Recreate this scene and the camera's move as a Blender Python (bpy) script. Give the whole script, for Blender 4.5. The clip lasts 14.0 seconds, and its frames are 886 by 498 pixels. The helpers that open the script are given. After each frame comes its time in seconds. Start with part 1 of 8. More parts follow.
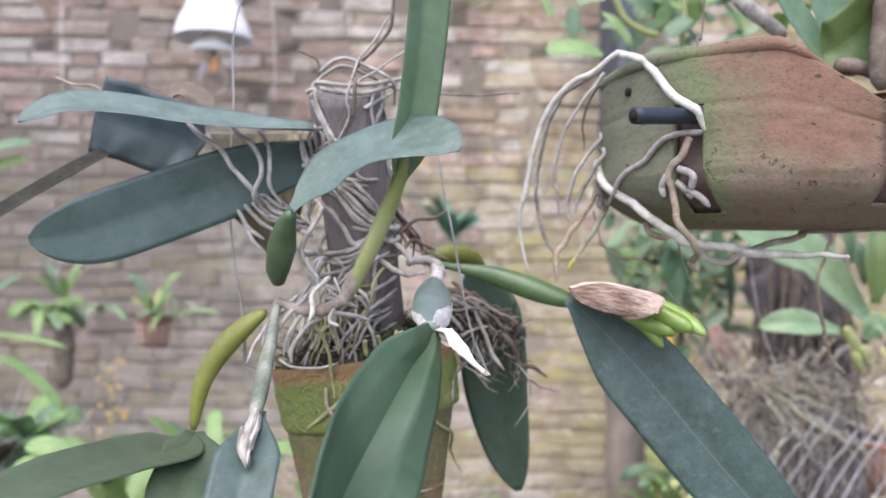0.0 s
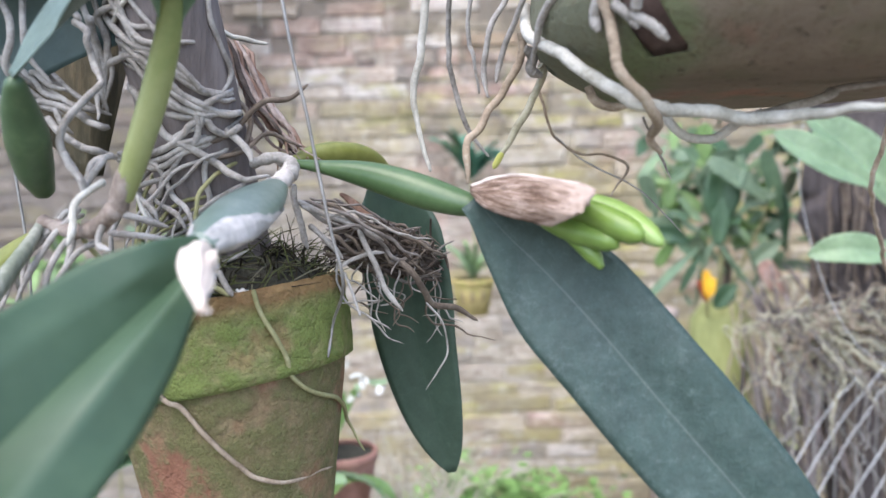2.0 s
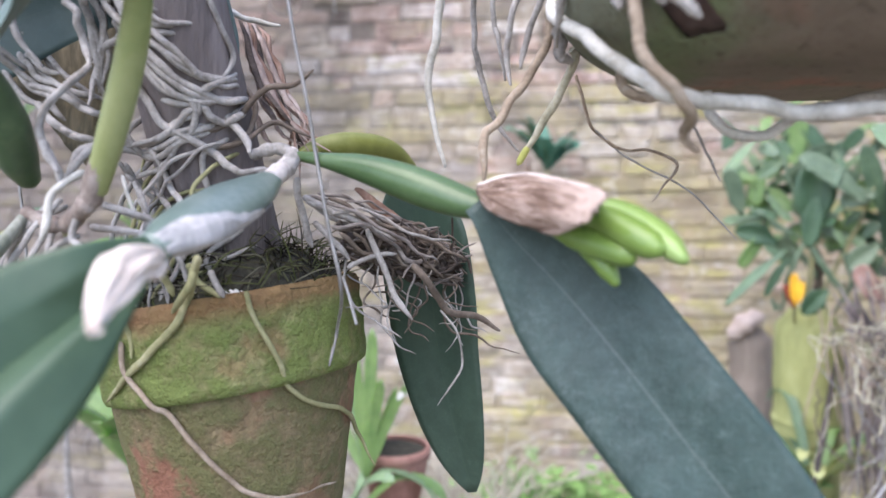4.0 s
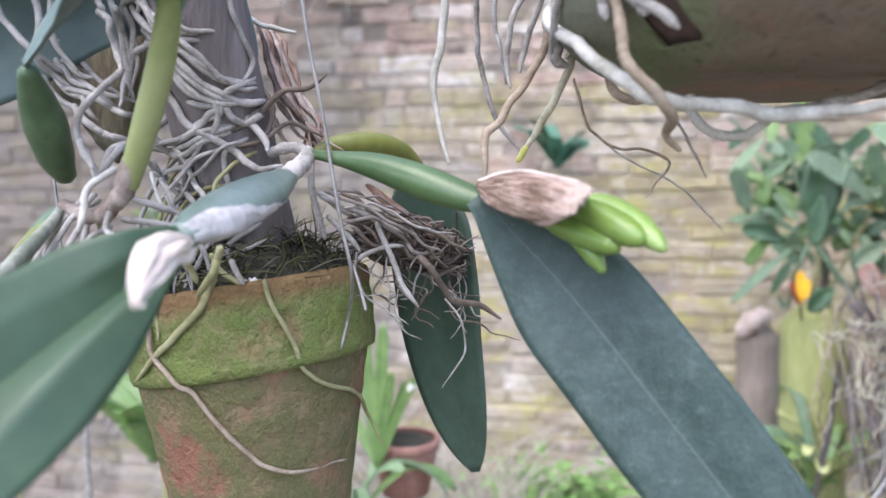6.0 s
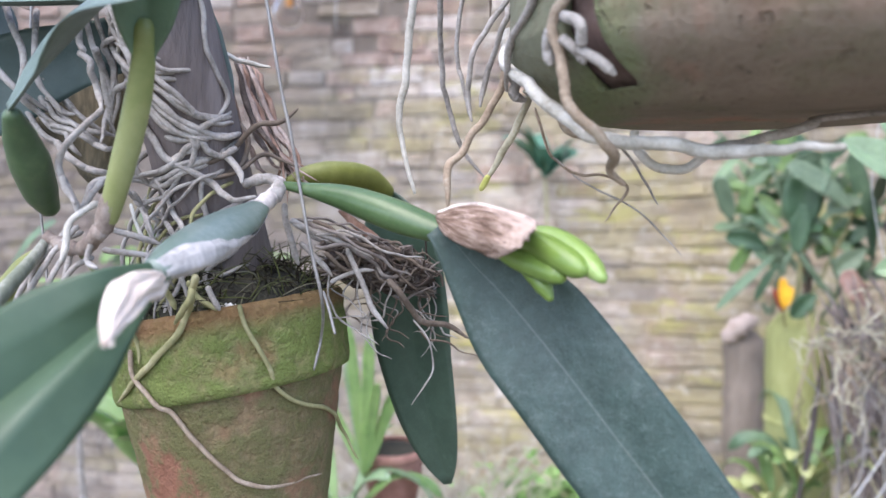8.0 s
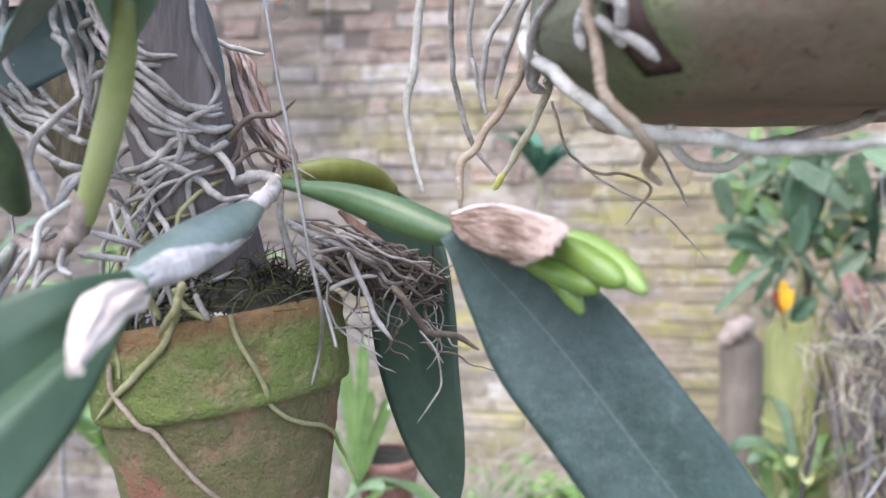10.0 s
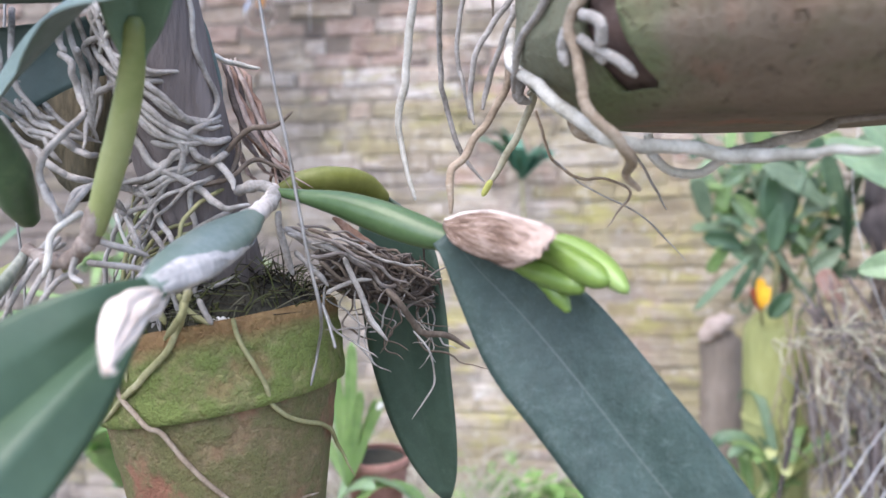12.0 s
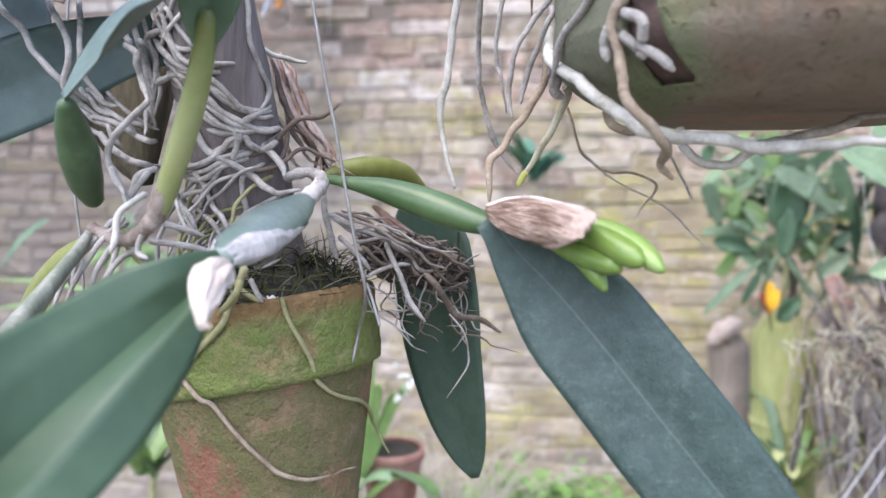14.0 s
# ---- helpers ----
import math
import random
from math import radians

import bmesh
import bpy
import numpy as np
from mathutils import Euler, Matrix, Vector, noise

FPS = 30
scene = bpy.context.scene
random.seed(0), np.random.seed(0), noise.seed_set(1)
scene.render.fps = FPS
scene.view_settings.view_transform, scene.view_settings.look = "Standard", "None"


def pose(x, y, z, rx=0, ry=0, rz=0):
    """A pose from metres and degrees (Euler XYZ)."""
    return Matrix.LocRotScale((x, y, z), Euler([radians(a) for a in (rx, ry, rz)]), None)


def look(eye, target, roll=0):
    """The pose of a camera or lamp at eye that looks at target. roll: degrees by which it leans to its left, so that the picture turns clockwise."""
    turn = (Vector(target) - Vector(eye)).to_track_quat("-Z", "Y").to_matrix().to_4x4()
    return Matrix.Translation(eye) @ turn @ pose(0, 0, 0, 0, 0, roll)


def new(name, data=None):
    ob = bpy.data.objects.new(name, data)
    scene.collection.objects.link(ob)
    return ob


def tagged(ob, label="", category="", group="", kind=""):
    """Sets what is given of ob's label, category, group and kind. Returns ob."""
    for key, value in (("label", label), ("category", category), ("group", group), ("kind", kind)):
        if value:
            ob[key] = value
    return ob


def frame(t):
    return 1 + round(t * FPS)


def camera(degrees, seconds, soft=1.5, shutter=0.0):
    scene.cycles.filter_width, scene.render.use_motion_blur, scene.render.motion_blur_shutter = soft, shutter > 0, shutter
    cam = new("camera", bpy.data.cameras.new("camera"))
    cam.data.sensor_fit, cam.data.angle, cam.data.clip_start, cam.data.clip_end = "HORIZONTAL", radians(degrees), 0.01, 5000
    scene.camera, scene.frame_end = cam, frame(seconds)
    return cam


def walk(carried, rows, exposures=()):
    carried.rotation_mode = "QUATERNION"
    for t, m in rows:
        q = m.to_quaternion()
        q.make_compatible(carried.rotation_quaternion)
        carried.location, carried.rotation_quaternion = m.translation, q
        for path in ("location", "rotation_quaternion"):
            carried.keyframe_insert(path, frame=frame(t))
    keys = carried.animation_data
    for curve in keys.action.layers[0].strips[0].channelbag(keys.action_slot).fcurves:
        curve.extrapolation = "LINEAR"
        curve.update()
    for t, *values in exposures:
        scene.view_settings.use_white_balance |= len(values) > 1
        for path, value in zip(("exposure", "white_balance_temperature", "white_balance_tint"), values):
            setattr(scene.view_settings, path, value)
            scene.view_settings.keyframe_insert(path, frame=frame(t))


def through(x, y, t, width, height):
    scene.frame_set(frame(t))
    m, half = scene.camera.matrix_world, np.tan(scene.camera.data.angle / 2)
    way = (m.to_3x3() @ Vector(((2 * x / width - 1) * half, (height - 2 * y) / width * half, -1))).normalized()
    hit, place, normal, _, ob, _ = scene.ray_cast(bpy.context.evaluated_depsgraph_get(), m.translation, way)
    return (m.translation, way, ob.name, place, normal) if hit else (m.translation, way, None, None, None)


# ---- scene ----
cam = camera(59.6, 14.0, soft=1.5)
cam.data.dof.use_dof, cam.data.dof.focus_distance, cam.data.dof.aperture_fstop = True, 0.62, 4.4
ROWS = [
    (0.0, (-0.0072, 0.0049, 1.5019), (0.0081, 2.0048, 1.4930), 0.89),
    (0.5, (-0.0163, 0.0547, 1.4583), (0.0674, 2.0529, 1.4514), 0.29),
    (1.0, (0.0279, 0.1392, 1.4414), (0.1201, 2.1362, 1.3815), -0.30),
    (1.5, (0.1183, 0.2122, 1.4496), (0.1289, 2.2096, 1.3480), -1.15),
    (2.0, (0.1441, 0.2561, 1.4541), (-0.0021, 2.2464, 1.3235), -1.31),
    (2.5, (0.1736, 0.2954, 1.4544), (-0.0770, 2.2738, 1.3026), -1.21),
    (3.0, (0.1917, 0.3274, 1.4569), (-0.0965, 2.3003, 1.3003), -0.52),
    (3.5, (0.1958, 0.3337, 1.4619), (-0.1351, 2.3000, 1.3059), -0.13),
    (4.0, (0.1905, 0.3186, 1.4604), (-0.1787, 2.2779, 1.3027), -0.02),
    (6.5, (0.2134, 0.2810, 1.4581), (-0.1895, 2.2334, 1.2984), 0.03),
    (7.0, (0.2226, 0.2824, 1.4636), (-0.1780, 2.2354, 1.3042), -0.14),
    (7.5, (0.2244, 0.2844, 1.4644), (-0.1685, 2.2393, 1.3097), -0.33),
    (8.0, (0.2333, 0.2573, 1.4764), (-0.1603, 2.2125, 1.3276), -0.38),
    (10.5, (0.2043, 0.3167, 1.4765), (-0.1470, 2.2798, 1.3251), -0.31),
    (11.0, (0.2055, 0.3216, 1.4744), (-0.1329, 2.2867, 1.3207), -0.68),
    (11.5, (0.2030, 0.3030, 1.4769), (-0.1237, 2.2702, 1.3249), -0.77),
    (12.0, (0.2048, 0.2760, 1.4801), (-0.1121, 2.2453, 1.3340), -0.80),
    (12.5, (0.1954, 0.2498, 1.4790), (-0.1175, 2.2201, 1.3365), -0.55),
    (13.0, (0.1755, 0.2384, 1.4726), (-0.1292, 2.2100, 1.3321), -0.08),
    (13.5, (0.1789, 0.2404, 1.4698), (-0.1318, 2.2113, 1.3317), 0.02),
    (14.0, (0.1843, 0.2397, 1.4678), (-0.1439, 2.2081, 1.3342), 0.06),
]
walk(cam, [(t, look(eye, target, roll)) for t, eye, target, roll in ROWS],
     [(0.0, 1.58, 6700, 16.5), (1.0, 1.69, 6600, 12), (2.2, 1.77, 6400, 12), (3.0, 1.78, 6380, 17), (6.5, 1.79, 6330, 16), (14.0, 1.79, 6380, 16)])

# ---- light: bright overcast day ----
world = bpy.data.worlds.new("overcast_sky")
scene.world = world
world.use_nodes = True
wn = world.node_tree
sky = wn.nodes.new("ShaderNodeTexSky")
sky.sky_type = "NISHITA"
sky.sun_disc = False
sky.sun_elevation, sky.sun_rotation = radians(62), radians(200)
sky.air_density, sky.dust_density, sky.ozone_density = 1.0, 2.0, 1.0
wn.links.new(sky.outputs[0], wn.nodes["Background"].inputs[0])
wn.nodes["Background"].inputs[1].default_value = 0.17
sun = new("sun", bpy.data.lights.new("sun", "SUN"))
sun.data.energy, sun.data.angle, sun.data.color = 0.8, radians(70), (1.0, 0.97, 0.93)
sun.matrix_world = look((-1.0, -2.2, 5.0), (0, 0.6, 1.0))


# ---- mesh and material helpers ----
def part(name, bm, material, parent=None, label="", smooth=True):
    """Link a bmesh as one mesh object under a thing."""
    me = bpy.data.meshes.new(name)
    bm.to_mesh(me)
    bm.free()
    me.materials.append(material)
    if smooth:
        me.polygons.foreach_set("use_smooth", [True] * len(me.polygons))
    ob = new(name, me)
    if parent is not None:
        ob.parent = parent
        ob.matrix_parent_inverse = parent.matrix_world.inverted()
    if label:
        ob["label"] = label
    return ob


def thing(name, at, label, category, group="", kind=""):
    ob = new(name)
    ob.empty_display_size = 0.02
    ob.matrix_world = Matrix.Translation(at)
    return tagged(ob, label, category, group, kind)


def spline(pts, n):
    """n points along a smooth curve through pts."""
    p = [Vector(q) for q in pts]
    if len(p) == 1:
        return p * n
    ext = [2 * p[0] - p[1]] + p + [2 * p[-1] - p[-2]]
    out = []
    for k in range(n):
        u = k / (n - 1) * (len(p) - 1)
        i = min(int(u), len(p) - 2)
        f = u - i
        a, b, c, d = ext[i], ext[i + 1], ext[i + 2], ext[i + 3]
        out.append(0.5 * ((2 * b) + (c - a) * f + (2 * a - 5 * b + 4 * c - d) * f * f + (3 * b - a - 3 * c + d) * f ** 3))
    return out


def lerp_list(vals, u):
    x = u * (len(vals) - 1)
    i = min(int(x), len(vals) - 2)
    return vals[i] + (vals[i + 1] - vals[i]) * (x - i)


def tube(pts, radii, n=0, segs=8, wobble=0.0, lump=0.0, seed=0, flat=1.0, bm=None, cap=0.55):
    """A round strand along pts; radii are spread evenly from end to end."""
    bm = bm or bmesh.new()
    n = n or max(6, len(pts) * 5)
    if not isinstance(radii, (list, tuple)):
        radii = [radii, radii]
    c = spline(pts, n)
    if wobble:
        for k, q in enumerate(c):
            c[k] = q + wobble * noise.noise_vector(q * 60 + Vector((seed * 7.3, seed * 3.1, 0)))
    t0 = (c[1] - c[0]).normalized()
    nrm = t0.orthogonal().normalized()
    rings = []
    for k in range(n):
        t = (c[min(k + 1, n - 1)] - c[max(k - 1, 0)]).normalized()
        nrm = (nrm - t * nrm.dot(t)).normalized()
        b = t.cross(nrm)
        u = k / (n - 1)
        r = lerp_list(list(radii), u)
        if k in (0, n - 1):
            r *= cap
        if lump:
            r *= 1 + lump * noise.noise(Vector((u * n * 0.35, seed * 5.7, 1.3)))
        rings.append([bm.verts.new(c[k] + r * (math.cos(a) * nrm + flat * math.sin(a) * b)) for a in [2 * math.pi * j / segs for j in range(segs)]])
    for r0, r1 in zip(rings, rings[1:]):
        for j in range(segs):
            bm.faces.new((r0[j], r0[(j + 1) % segs], r1[(j + 1) % segs], r1[j]))
    bm.faces.new(list(reversed(rings[0])))
    bm.faces.new(rings[-1])
    return bm


def body_rings(pts, wide, high, up, n, angles, grow=1.0):
    """Rows of points round a flattened body that runs along pts; angles are counted from its upper side."""
    c = spline(pts, n)
    up = Vector(up)
    rows = []
    for k in range(n):
        u = k / (n - 1)
        t = (c[min(k + 1, n - 1)] - c[max(k - 1, 0)]).normalized()
        v = (up - t * up.dot(t)).normalized()
        s = t.cross(v)
        w, h = lerp_list(wide, u) * grow, lerp_list(high, u) * grow
        rows.append([c[k] + s * w * math.sin(a) + v * h * math.cos(a) for a in (angles(u) if callable(angles) else angles)])
    return rows


def flat_body(pts, wide, high, up, n=36, segs=28, lump=0.0, seed=0):
    """A smooth swollen stem, wider than high."""
    rows = body_rings(pts, spline_list(wide, n), spline_list(high, n), up, n, [2 * math.pi * j / segs for j in range(segs)])
    bm = bmesh.new()
    rings = [[bm.verts.new(p + (p - sum(r, Vector()) / segs) * lump * noise.noise(p * 120 + Vector((seed, 0, 0)))) for p in r] for r in rows]
    for r0, r1 in zip(rings, rings[1:]):
        for j in range(segs):
            bm.faces.new((r0[j], r0[(j + 1) % segs], r1[(j + 1) % segs], r1[j]))
    bm.faces.new(list(reversed(rings[0])))
    bm.faces.new(rings[-1])
    bmesh.ops.recalc_face_normals(bm, faces=bm.faces)
    return bm


def spline_list(vals, n):
    return [p.x for p in spline([(v, 0, 0) for v in vals], n)]


def lathe(profile, segs=64, rough=0.0, scale=30.0, seed=0, gap=None):
    """A turned body about z; profile is a list of (radius, height)."""
    bm = bmesh.new()
    rings = []
    for r, h in profile:
        ring = []
        for j in range(segs):
            a = 2 * math.pi * j / segs
            p = Vector((r * math.cos(a), r * math.sin(a), h))
            if rough and r > 0.002:
                p += Vector((math.cos(a), math.sin(a), 0.3)) * rough * noise.noise(p * scale + Vector((seed, 0, 0)))
            ring.append(bm.verts.new(p))
        rings.append(ring)
    for r0, r1 in zip(rings, rings[1:]):
        for j in range(segs):
            bm.faces.new((r0[j], r0[(j + 1) % segs], r1[(j + 1) % segs], r1[j]))
    bmesh.ops.remove_doubles(bm, verts=bm.verts, dist=1e-5)
    return bm


def dense(profile, step=0.003):
    """The same outline with points no further apart than step."""
    out = [profile[0]]
    for a, b in zip(profile, profile[1:]):
        n = max(1, int(math.hypot(b[0] - a[0], b[1] - a[1]) / step))
        out += [(a[0] + (b[0] - a[0]) * i / n, a[1] + (b[1] - a[1]) * i / n) for i in range(1, n + 1)]
    return out


def rail_mesh(rails, rows=40, cols=14, thick=0.0016, ragged=0.0, seed=0, crease=False, rumple=0.0):
    """A bent sheet drawn through a few long curves that run side by side from base to tip."""
    bm = bmesh.new()
    uv = bm.loops.layers.uv.new("leaf")
    runs = [spline([Vector(p) for p in r], rows) for r in rails]
    pts = [[lerp_list([r[k] for r in runs], j / cols) for j in range(cols + 1)] if crease else spline([r[k] for r in runs], cols + 1) for k in range(rows)]
    if ragged:
        for j in range(cols + 1):
            back = ragged * (0.5 + noise.noise(Vector((j * 0.9, seed, 0.3))) + 0.5 * noise.noise(Vector((j * 2.7, seed, 1.3))))
            pts[-1][j] = pts[-1][j] + (pts[-3][j] - pts[-1][j]).normalized() * max(0.0, back)
        for k in range(1, rows - 1):
            for j in (0, cols):
                pts[k][j] = pts[k][j] + (pts[k][cols // 2] - pts[k][j]).normalized() * ragged * 0.3 * max(0.0, noise.noise(Vector((k * 0.7, j, seed))))
    top, bot = [], []
    for k in range(rows):
        a, b = [], []
        for j in range(cols + 1):
            du = pts[min(k + 1, rows - 1)][j] - pts[max(k - 1, 0)][j]
            dv = pts[k][min(j + 1, cols)] - pts[k][max(j - 1, 0)]
            nv = du.cross(dv)
            nv = nv.normalized() if nv.length > 1e-12 else Vector((0, 0, 1))
            q = pts[k][j]
            if rumple:
                q = q + nv * rumple * (noise.noise(Vector((k / rows * 2.5, j / cols * 7, seed))) + 0.5 * noise.noise(Vector((k / rows * 6, j / cols * 15, seed + 5))))
            a.append(bm.verts.new(q))
            b.append(bm.verts.new(q - nv * thick))
        top.append(a)
        bot.append(b)

    def face(vs, coords):
        f = bm.faces.new(vs)
        for lp, co in zip(f.loops, coords):
            lp[uv].uv = co

    for k in range(rows - 1):
        u0, u1 = k / (rows - 1), (k + 1) / (rows - 1)
        for j in range(cols):
            v0, v1 = j / cols, (j + 1) / cols
            co = ((u0, v0), (u0, v1), (u1, v1), (u1, v0))
            face((top[k][j], top[k][j + 1], top[k + 1][j + 1], top[k + 1][j]), co)
            face((bot[k + 1][j], bot[k + 1][j + 1], bot[k][j + 1], bot[k][j]), (co[3], co[2], co[1], co[0]))
        for j, v in ((0, 0.0), (cols, 1.0)):
            q = (top[k][j], top[k + 1][j], bot[k + 1][j], bot[k][j])
            face(q if j == 0 else tuple(reversed(q)), ((u0, v), (u1, v), (u1, v), (u0, v)))
    for k, u in ((0, 0.0), (rows - 1, 1.0)):
        for j in range(cols):
            q = (top[k][j], top[k][j + 1], bot[k][j + 1], bot[k][j])
            face(q, ((u, 0.5),) * 4)
    bmesh.ops.recalc_face_normals(bm, faces=bm.faces)
    if crease:
        for k in range(rows - 1):
            for side in (top, bot):
                e = bm.edges.get((side[k][cols // 2], side[k + 1][cols // 2]))
                if e:
                    e.smooth = False
    return bm


def leaf_mesh(mid, width, normals, fold=0.25, thick=0.0016, base=0.3, swell=0.3, tip=0.72, wave=0.0, seed=0, rows=34, cols=12, point=2.0, skew=0.0):
    """A leathery leaf: midrib through mid, half width, surface normals from base to tip, V-fold along the midrib."""
    bm = bmesh.new()
    uv = bm.loops.layers.uv.new("leaf")
    c = spline(mid, rows)
    ns = [Vector(v).normalized() for v in normals]
    if len(ns) == 1:
        ns = ns * 2
    top, bot, tex = [], [], []
    for k in range(rows):
        u = k / (rows - 1)
        t = (c[min(k + 1, rows - 1)] - c[max(k - 1, 0)]).normalized()
        nv = lerp_list(ns, u)
        nv = (nv - t * nv.dot(t)).normalized()
        s = t.cross(nv)
        e = min(1.0, u / swell)
        w = base + (1 - base) * (e * e * (3 - 2 * e))
        if u > tip:
            q = (u - tip) / (1 - tip)
            w *= max(0.02, 1 - q ** point) ** 0.6
        w *= width
        a, b = [], []
        for j in range(cols + 1):
            v = 2 * j / cols - 1
            h = abs(v) * w * math.sin(fold) - 0.12 * w * v * v * math.sin(fold)
            if wave:
                h += wave * abs(v) * noise.noise(Vector((u * 5 + seed, v * 1.5, seed)))
            wv = w * (1 + skew * (1 if v > 0 else -1))
            h *= wv / max(w, 1e-6)
            q = c[k] + s * (v * wv * math.cos(fold)) + nv * h
            th = thick * (1 - 0.75 * abs(v) ** 3) + (0.0012 if abs(v) < 0.12 else 0)
            a.append(bm.verts.new(q))
            b.append(bm.verts.new(q - nv * th))
        top.append(a)
        bot.append(b)

    def face(vs, coords):
        f = bm.faces.new(vs)
        for lp, co in zip(f.loops, coords):
            lp[uv].uv = co

    for k in range(rows - 1):
        u0, u1 = k / (rows - 1), (k + 1) / (rows - 1)
        for j in range(cols):
            v0, v1 = j / cols, (j + 1) / cols
            face((top[k][j], top[k][j + 1], top[k + 1][j + 1], top[k + 1][j]), ((u0, v0), (u0, v1), (u1, v1), (u1, v0)))
            face((bot[k][j], bot[k + 1][j], bot[k + 1][j + 1], bot[k][j + 1]), ((u0, v0), (u1, v0), (u1, v1), (u0, v1)))
        for j, v in ((0, 0.0), (cols, 1.0)):
            q = (top[k][j], top[k + 1][j], bot[k + 1][j], bot[k][j])
            face(q if j == 0 else tuple(reversed(q)), ((u0, v), (u1, v), (u1, v), (u0, v)))
    for k in (0, rows - 1):
        for j in range(cols):
            q = (top[k][j], bot[k][j], bot[k][j + 1], top[k][j + 1])
            face(q if k == 0 else tuple(reversed(q)), ((k, 0.5),) * 4)
    bmesh.ops.recalc_face_normals(bm, faces=bm.faces)
    return bm


class Mat:
    """A small builder for procedural materials."""

    def __init__(self, name, rough=0.6, spec=0.4):
        self.m = bpy.data.materials.new(name)
        self.m.use_nodes = True
        self.t = self.m.node_tree
        self.b = self.t.nodes["Principled BSDF"]
        self.b.inputs["Roughness"].default_value = rough
        self.b.inputs["Specular IOR Level"].default_value = spec
        self.coord = self.node("ShaderNodeTexCoord").outputs["Object"]

    def node(self, kind, **sets):
        n = self.t.nodes.new(kind)
        for k, v in sets.items():
            n.inputs[k].default_value = v
        return n

    def link(self, a, b):
        self.t.links.new(a, b)

    def noise(self, scale, detail=4.0, rough=0.6, stretch=None, coord=None):
        n = self.node("ShaderNodeTexNoise", Scale=scale, Detail=detail, Roughness=rough)
        src = coord or self.coord
        if stretch:
            mp = self.node("ShaderNodeMapping")
            mp.inputs["Scale"].default_value = stretch
            self.link(src, mp.inputs["Vector"])
            src = mp.outputs[0]
        self.link(src, n.inputs["Vector"])
        return n.outputs["Fac"]

    def ramp(self, fac, stops):
        r = self.node("ShaderNodeValToRGB")
        el = r.color_ramp.elements
        while len(el) < len(stops):
            el.new(0.5)
        for e, (p, col) in zip(el, stops):
            e.position = p
            e.color = (*col, 1) if len(col) == 3 else col
        self.link(fac, r.inputs[0])
        return r.outputs[0]

    def mix(self, fac, a, b, mode="MIX"):
        n = self.node("ShaderNodeMix")
        n.data_type, n.blend_type = "RGBA", mode
        for sock, v in ((n.inputs[0], fac), (n.inputs[6], a), (n.inputs[7], b)):
            if isinstance(v, (int, float)):
                sock.default_value = v
            elif isinstance(v, tuple):
                sock.default_value = (*v, 1)
            else:
                self.link(v, sock)
        return n.outputs[2]

    def math(self, op, a, b=0.0):
        n = self.node("ShaderNodeMath")
        n.operation = op
        for sock, v in ((n.inputs[0], a), (n.inputs[1], b)):
            if isinstance(v, (int, float)):
                sock.default_value = v
            else:
                self.link(v, sock)
        return n.outputs[0]

    def color(self, c):
        self.link(c, self.b.inputs["Base Color"])
        return self

    def bump(self, h, strength=0.3, dist=0.002):
        n = self.node("ShaderNodeBump", Strength=strength, Distance=dist)
        self.link(h, n.inputs["Height"])
        self.link(n.outputs[0], self.b.inputs["Normal"])
        return self

    def roughness(self, fac, lo, hi):
        n = self.node("ShaderNodeMapRange")
        n.inputs["To Min"].default_value, n.inputs["To Max"].default_value = lo, hi
        self.link(fac, n.inputs[0])
        self.link(n.outputs[0], self.b.inputs["Roughness"])
        return self


